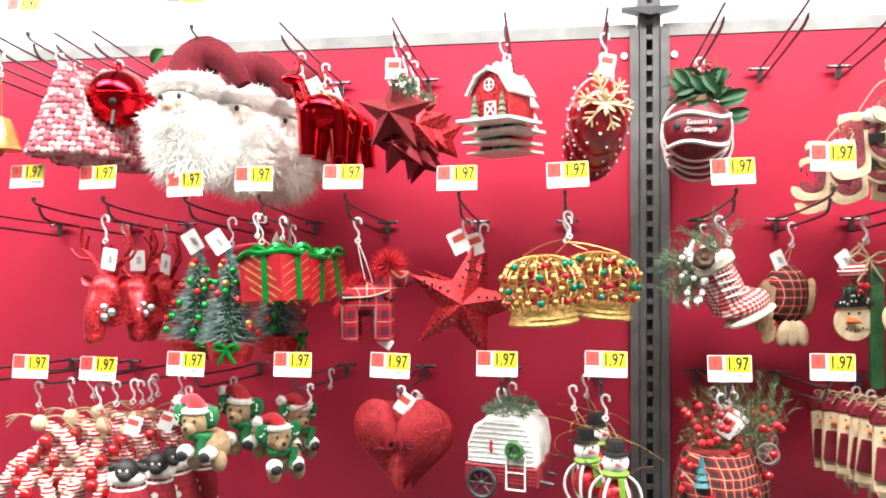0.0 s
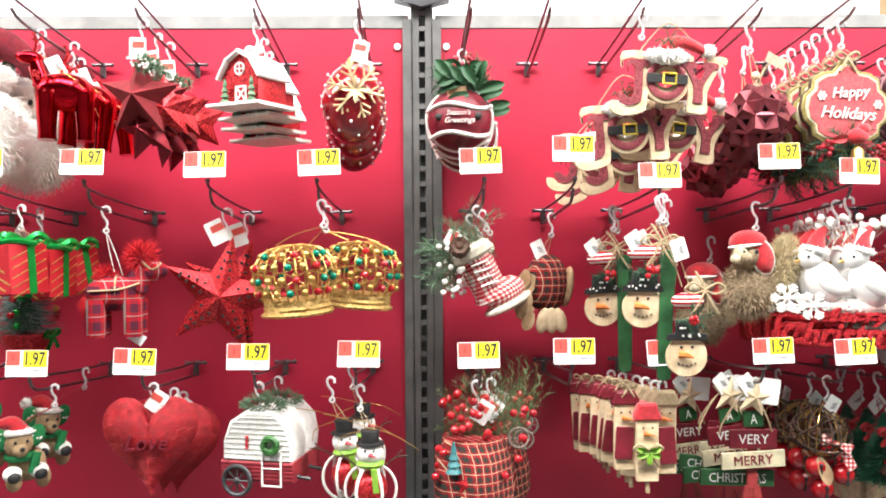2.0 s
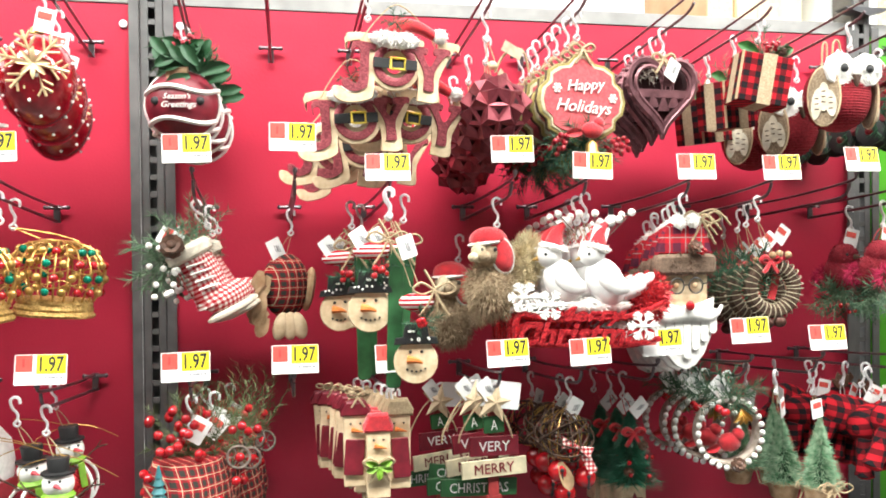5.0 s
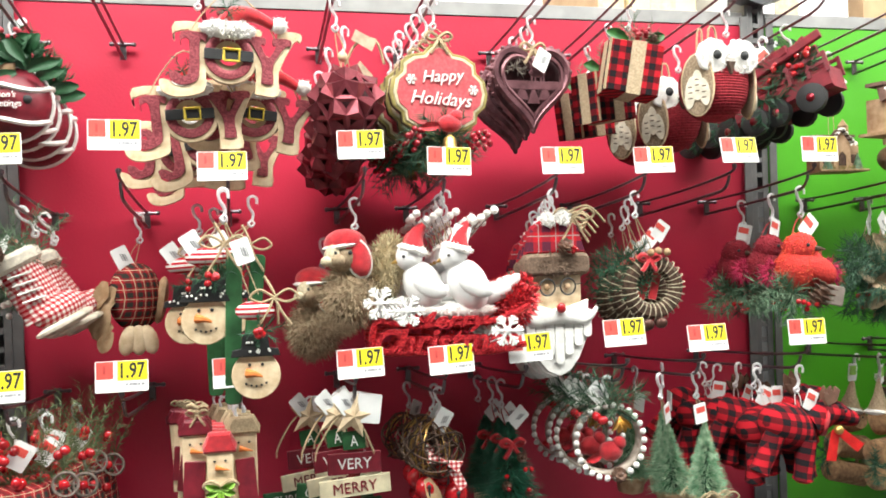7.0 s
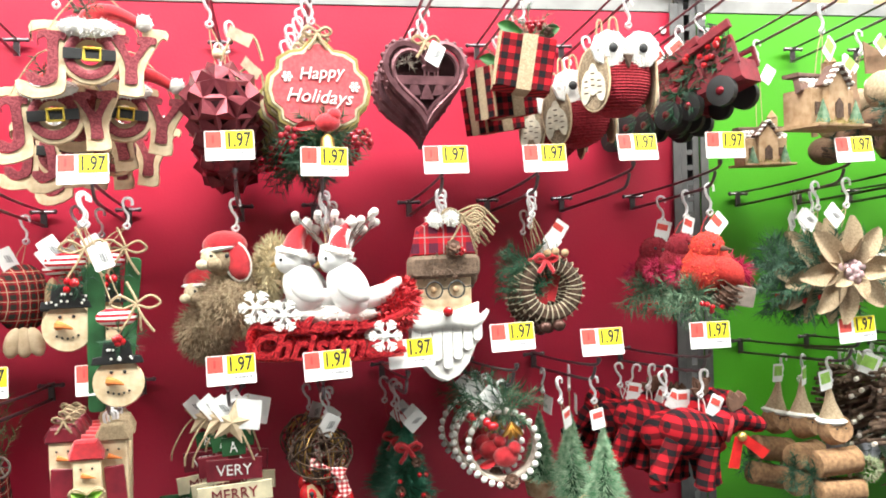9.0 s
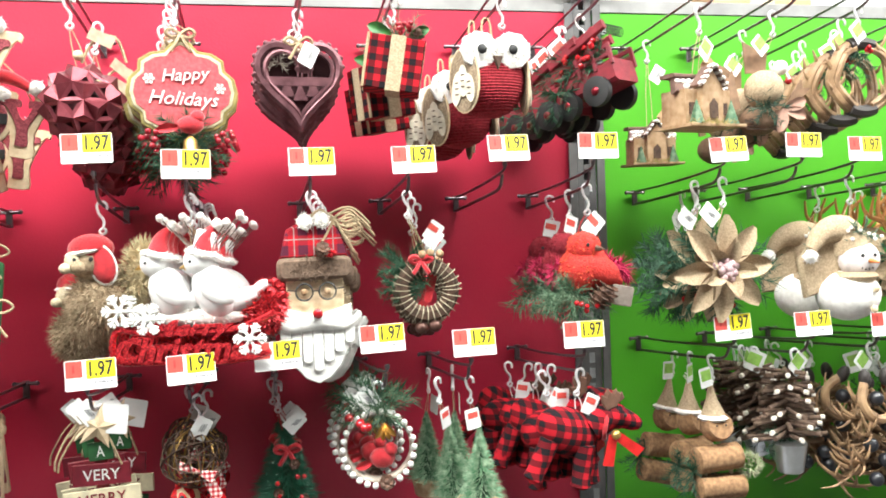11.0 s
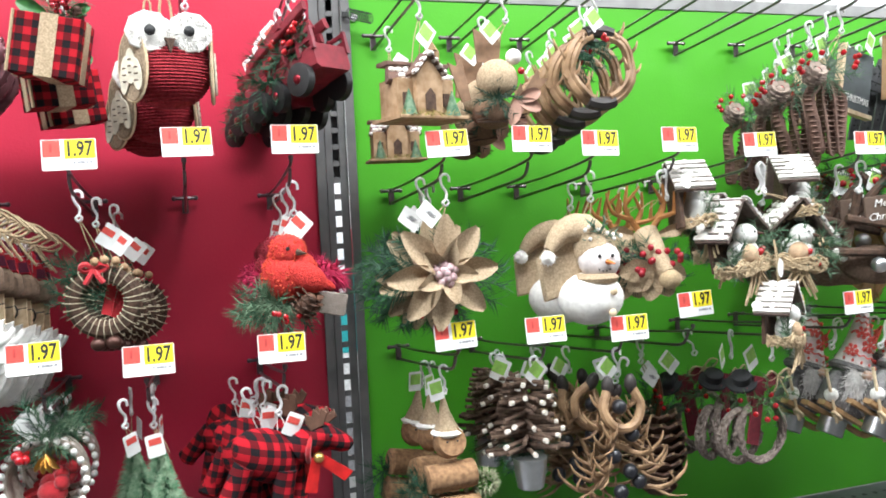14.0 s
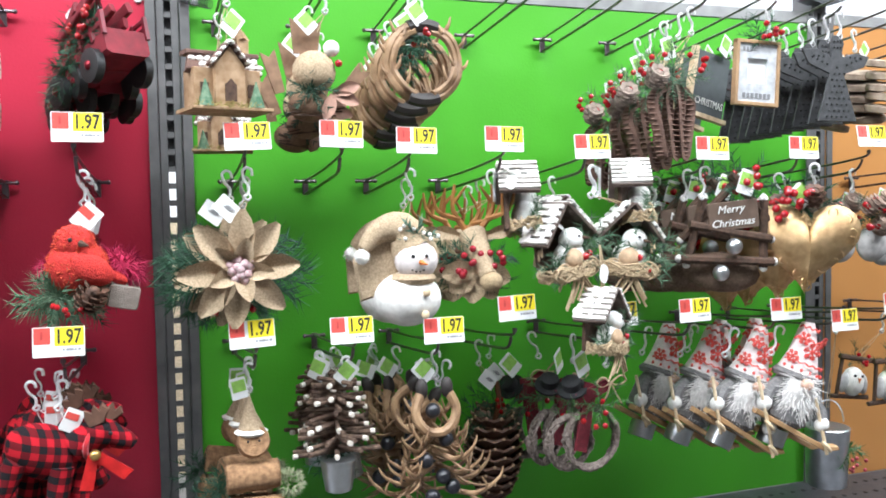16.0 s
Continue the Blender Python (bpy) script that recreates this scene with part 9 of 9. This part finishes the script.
def big_cone():
    e = orn("pinecone_ornament", "large dark pinecone with pine and a bronze stem", "pinecone", 2.071, 1.190, 1.095, 0, "large pinecones")
    part("pinecone", cone_shape(R, 4.4, 12, 9, 9, 48), CONE_BROWN, e)
    tips = []
    for i in range(9):
        t = (i + 0.5) / 9
        rr = 4.4 * math.sin(math.pi * (0.12 + 0.8 * t)) ** 0.8
        for j in range(9):
            a = radians(360 * (j + 0.5 * (i % 2)) / 9 - 90)
            q = rr * 0.62 + 0.48 * 4.4 * math.sin(radians(48)) * 0.96
            tips.append((q * math.cos(a), q * math.sin(a), 12 * (0.5 - t) + 0.48 * 4.4 * math.cos(radians(48)) * 0.96))
    part("pale_tip", balls(tips, 0.26, 6, 4), mat("cone_tip", (0.42, 0.27, 0.16), 0.6), e)
    part("pine", join(spray(R, 9, 6.0, 1.2, 2.0, 30, 0.13, 0, 6.0)), PINE, e)
    part("stem", tube(smooth([(0, -0.4, 5.4), (0.6, -0.6, 8.6), (0.4, -0.4, 11.6)], 4), 0.4, 6), mat("bronze_ribbon", (0.22, 0.09, 0.045), 0.35, 0.6), e)
    part("berry", balls([(0.4, -1.0, 8.0), (0.8, -1.0, 7.2), (0.2, -1.0, 9.0)], 0.35, 7, 5), BERRY, e)
    hanger(e, ROW_C, 11.0, tag="plain", tag_side=-1)
    stack(e, 2, 0.07, 0.02, 10)


def vine_wreath():
    e = orn("vine_wreath", "grey vine ring with a black hat, burgundy ribbon and sprigs", "wreath", 2.172, 1.085, 1.175, 8, "grey vine rings")
    for cx, cz, r0 in ((0.8, -2.4, 3.6), (-1.8, -2.8, 3.0)):
        part("vine_ring", join(*[put(tube([((r0 + R.uniform(-0.35, 0.35)) * math.cos(a), 0.55 * math.sin(3 * a + k), (r0 + 0.4 * math.sin(4 * a + k)) * math.sin(a)) for a in [2 * math.pi * i / 30 for i in range(31)]], 0.15, 5), cx, -0.3 if cx > 0 else 0.6, cz) for k in range(14)]), GREY_TWIG, e, "bound grey vine")
    part("hat", put(lathe([(1.0, 1.5), (1.15, 1.4), (1.1, 0.4), (1.8, 0.3), (1.8, 0)], 16), -1.6, 0.2, 3.6, 20, -24), mat("black_felt", (0.02, 0.02, 0.022), 0.95, 0, None, 200, 0.6), e)
    part("ribbon", join(put(slab([(-0.9, -4), (0.9, -4.2), (1.2, 4), (-0.7, 4.2)], 0.3, 0.06), -0.6, -0.9, 0.4, 0, 10), put(slab([(-2.6, -0.9), (2.6, -0.6), (2.4, 0.9), (-2.4, 0.8)], 0.4, 0.1), 0.4, -1.0, 3.2, 0, -16)), mat("burgundy_velvet", (0.15, 0.012, 0.022), 0.9, 0, None, 150, 0.4), e)
    part("sprig", join(spray(R, 7, 4.2, 0.4, 1.4, 30, 0.13, 1.6, 1.6, -1.2)), mat("fresh_fern", (0.08, 0.18, 0.05), 0.6), e)
    scatter("berry", berries(R, 5, 2.6, 0.36, 0.6, -1.0, 0.6), BERRY, e)
    part("straw_bow", bow(2.2, 0.12, 3.0, -1.2, 4.2), JUTE, e)
    hanger(e, ROW_C, 6.2, tag="green", tag_side=-1)
    stack(e, 3, 0.06, -0.012, 24)


def ski_gnome():
    e = orn("ski_gnome", "grey felt gnome on wooden skis in a red patterned hat", "gnome", 2.520, 1.055, 1.203, -14, "gnomes on wooden skis", 22)
    part("body", lathe([(1.6, 1.4), (2.6, -1.0), (3.0, -4.2), (2.2, -5.0)], 16), GREY_FUR, e, "grey felt body")
    part("beard", join(put(ball(1.9, 1.0, 2.9, 12, 8), 0, -1.9, -1.2), put(fuzz(R, 2.1, 1.3, 3.1, 520, 1.6, 0.14, 0.9), 0, -2.0, -1.2)), mat("grey_white_beard", (0.78, 0.75, 0.73), 0.95), e, "shaggy pale beard")
    part("hat", tube(smooth([(0, 0, 1.0), (-0.2, 0.1, 3.8), (-0.8, 0.3, 7.4)], 4), 2.6, 14, 0.7), mat("white_nordic_knit", (0.70, 0.64, 0.63), 0.95, 0, (0.66, 0.6, 0.58), 160, 0.6), e, "white hat with red motifs")
    part("hat_motif", join(put(snowflake(1.05, 0.11), -0.3, -1.95, 4.2, 14), put(snowflake(0.8, 0.09), 1.0, -1.2, 5.6, 14, 0, 40), put(snowflake(0.8, 0.09), -1.5, -1.5, 5.4, 14, 0, -44), put(snowflake(0.8, 0.09), -2.0, -1.3, 3.0, 10, 0, -56), tube([(1.75 * math.sin(radians(a)) - 0.3, -1.75 * math.cos(radians(a)), 5.1 + 0.4 * (k % 2)) for k, a in enumerate(range(-80, 90, 14))], 0.13, 4), tube([(1.2 * math.sin(radians(a)) - 0.6, 0.1 - 1.2 * math.cos(radians(a)), 6.6 + 0.3 * (k % 2)) for k, a in enumerate(range(-80, 90, 18))], 0.12, 4), *[put(ball(0.22, 0.12, 0.22, 6, 4), 2.5 * math.sin(radians(a)), -2.5 * math.cos(radians(a)), 1.8) for a in range(-70, 80, 24)], tube([(2.35 * math.sin(radians(a)), -2.35 * math.cos(radians(a)), 2.5 + 0.25 * (k % 2)) for k, a in enumerate(range(-80, 90, 12))], 0.12, 4)), TAG_RED, e, "red knitted motif")
    part("hat_brim", put(lathe([(2.5, 0.5), (2.8, 0), (2.5, -0.5)], 16), 0, 0, 0.9), GREY_FUR, e)
    part("nose", put(ball(0.75, 0.65, 0.65, 10, 7), 0, -2.9, 0.5), FACE, e)
    for s in (-1, 1):
        part("arm", put(tube(smooth([(s * 2.2, -0.6, -0.6), (s * 3.4, -1.6, -2.0), (s * 3.6, -2.2, -3.0)], 3), 0.8, 8), 0, 0, 0), GREY_FUR, e)
        part("mitten", put(ball(0.85, 0.8, 0.9, 10, 7), s * 3.7, -2.4, -3.2), SNOW, e)
        part("ski", put(slab([(-5.2, -0.3), (4.6, -0.3), (6.0, 0.7), (5.6, 1.0), (4.2, 0.3), (-5.2, 0.3)], 1.3, 0.1), 0.8, s * 1.4 - 0.6, -5.4 - 0.3 * s, 0, 8), mat("honey_wood_ski", (0.48, 0.30, 0.15), 0.55, 0, (0.38, 0.22, 0.1), 60, 0.2), e, "wooden ski")
        p = part("ski_pole", tube([(s * 3.7 - 2.0, -2.6, -0.6), (s * 3.7 + 1.6, -3.0, -6.2)], 0.2, 6), CREAM_WOOD, e)
        part("pole_basket", put(lathe([(0.7, 0.15), (0.8, 0), (0.7, -0.15)], 10), s * 3.7 + 1.2, -3.0, -5.4, 0, 30), CREAM_WOOD, p)
    part("tin_cup", put(lathe([(1.6, 1.0), (1.6, -1.0), (1.4, -1.1)], 16), 0.2, 0.4, -6.6), SILVER, e)
    hanger(e, ROW_C, 7.0, cord=WHITE_PAINT)
    copy_thing(e, pose(2.455, 1.09, 1.197, 0, 26, -8))
    copy_thing(e, pose(2.50, 1.14, 1.198, 0, 16, -20))
    copy_thing(e, pose(2.415, 1.15, 1.192, 0, 24, -4))
    copy_thing(e, pose(2.475, 1.20, 1.19, 0, 18, -16))
    copy_thing(e, pose(2.385, 1.22, 1.188, 0, 22, 6))


def tin_bucket():
    e = orn("tin_bucket", "tall galvanised tin bucket with holly sprig", "bucket", 2.697, 1.170, 1.038, 0)
    part("bucket", lathe([(4.3, 6.0), (4.5, 5.8), (4.4, 5.4), (3.9, -6.0), (3.6, -6.4), (3.4, -6.4)], 24), SILVER, e)
    part("handle", ring(4.3, 0.16, 20, 5, 5.0, 0, 180), SILVER, e).location = (0, 0, 0.055)
    part("holly", join(spray(R, 7, 4.0, -2.0, 1.6, 22, 0.25, 2.6, 2.0, -3.4)), LEAF, e)
    scatter("berry", berries(R, 8, 2.0, 0.4, 4.0, -3.6, -1.4), mat("dusky_berry", (0.42, 0.05, 0.07)), e)
    hanger(e, ROW_C, 10.2, spread=0.3)


def white_owl():
    e = orn("white_owl", "small white felt owl on a dark twig perch", "owl", 2.835, 1.17, 1.15, 0, "small white owls")
    part("body", ball(2.2, 1.8, 2.8, 14, 9), SNOW, e)
    for s in (-1, 1):
        part("wing", put(ball(0.7, 1.1, 2.0, 10, 7), s * 2.1, -0.2, -0.3, 0, s * -8), mat("grey_white_felt", (0.55, 0.53, 0.52)), e)
        part("eye", put(ball(0.3, 0.2, 0.3, 8, 6), s * 0.8, -1.5, 1.3), NAVY_BLACK, e)
    part("beak", put(slab([(0, -0.5), (0.3, 0.3), (-0.3, 0.3)], 0.4), 0, -1.7, 0.6), ORANGE, e)
    part("perch", join(tube([(-4.6, 0, -3.0), (3.6, 0, -2.8)], 0.45, 7), tube([(-3.6, -0.2, 4.6), (3.8, -0.2, 4.2)], 0.5, 7), tube([(-3.2, 0, -3.0), (-2.8, 0, 4.6)], 0.4, 6)), TWIG, e)
    part("pine", join(spray(R, 6, 3.6, 0.6, 1.4, 22, 0.13, 0, 4.6)), PINE, e)
    scatter("berry", berries(R, 5, 2.0, 0.4, 0, -0.6, 4.8), BERRY, e)
    hanger(e, ROW_C, 4.6)
    stack(e, 2, 0.07, -0.01, 10)


def wood_slices():
    e = orn("bark_slice_owl", "stacked bark slices with cream felt", "ornament", 2.72, 1.06, 1.67, 0, "bark slice ornaments")
    for k in range(5):
        part("slice", put(lathe([(3.6, 0.6), (4.2, 0.4), (4.2, -0.5), (3.6, -0.7)], 14, 0.1, R), 0, 0, 3.4 - 1.8 * k, 12, R.uniform(-6, 6)), mat("pale_cut_wood", (0.48, 0.38, 0.29), 0.8, 0, (0.25, 0.18, 0.13), 50, 0.5), e)
    part("twine", tube(smooth([(0, 0, 4.4), (0.6, 0, 6.4), (0, 0, 8.0)], 3), 0.16, 5), JUTE, e)
    hanger(e, ROW_A, 6.6, tag="green")
    stack(e, 3, 0.07, 0.0, 12)


cork_gnome()
sized(1.12, twig_tree)
sized(1.1, antler_cluster)
sized(1.06, big_cone)
sized(1.22, vine_wreath)
sized(1.32, ski_gnome)
sized(0.85, tin_bucket)
white_owl()
wood_slices()


# ---- goods on the cap shelf, and the cartons behind the open slots ----
def carton(name, label, x, y, z, w, d, h, m, turn=0):
    e = tagged(new(name), label, "carton")
    e.matrix_basis = pose(x, y, z, 0, 0, turn)
    part("case", put(box(w, d, h, 0.2), 0, 0, h / 2), m, e)
    part("tape", put(box(5, d + 0.2, h + 0.2, 0.1), 0, 0, h / 2), mat("carton_tape", (0.62, 0.5, 0.34), 0.4), e)
    return e


CAP = PANEL_TOP + 0.024
KRAFT_BOX = mat("carton_board", (0.45, 0.30, 0.17), 0.8, 0, (0.38, 0.24, 0.13), 20, 0.2)
carton("storage_carton", "brown cardboard carton on the cap shelf", 1.37, 1.50, CAP, 5.5, 22, 20, KRAFT_BOX, 4)
carton("yellow_carton", "pale yellow printed carton on the cap shelf", 1.475, 1.49, CAP + 0.0, 13, 20, 24, mat("pale_yellow_card", (0.72, 0.62, 0.36), 0.6, 0, (0.66, 0.55, 0.3), 12, 0.1))
carton("white_carton", "white carton on the cap shelf", 1.72, 1.50, CAP, 26, 22, 14, WHITE_METAL)
carton("storage_carton", "brown cardboard carton on the cap shelf", 2.02, 1.52, CAP, 20, 20, 9, KRAFT_BOX, -4)

# goods stacked across the next aisle, seen through the slots
STOCK = [mat("stock_" + n, c, 0.5) for n, c in (("white", (0.78, 0.79, 0.80)), ("teal", (0.04, 0.38, 0.40)), ("red", (0.60, 0.03, 0.06)), ("pale", (0.72, 0.74, 0.78)), ("yellow", (0.70, 0.56, 0.08)), ("grey", (0.30, 0.30, 0.32)))]
for i in range(13):
    for j in range(6):
        h = 24.0
        carton("stock_carton", "coloured carton in a stack across the next aisle", 1.2 + 0.46 * i, 5.0, 0.24 * j, 44, 30, h, STOCK[(i * 5 + j * 7 + R.randrange(2)) % 6])


def coiled_wire():
    e = tagged(new("coiled_wire"), "thin black coiled tether wire on the panel's top edge", "wire")
    e.location = (1.675, WALL_Y - 0.02, 1.80)
    part("coil", tube([(-3.6 + 0.021 * k + 0.5 * math.sin(k * 0.44), -0.5 * math.cos(k * 0.44) * 0.3, 0.75 * math.cos(k * 0.44) - 0.004 * k) for k in range(170)], 0.07, 4), INK, e)
    part("anchor", put(box(0.9, 0.5, 0.9, 0.1), -3.9, 0.9, 0), INK, e)
    return e


coiled_wire()
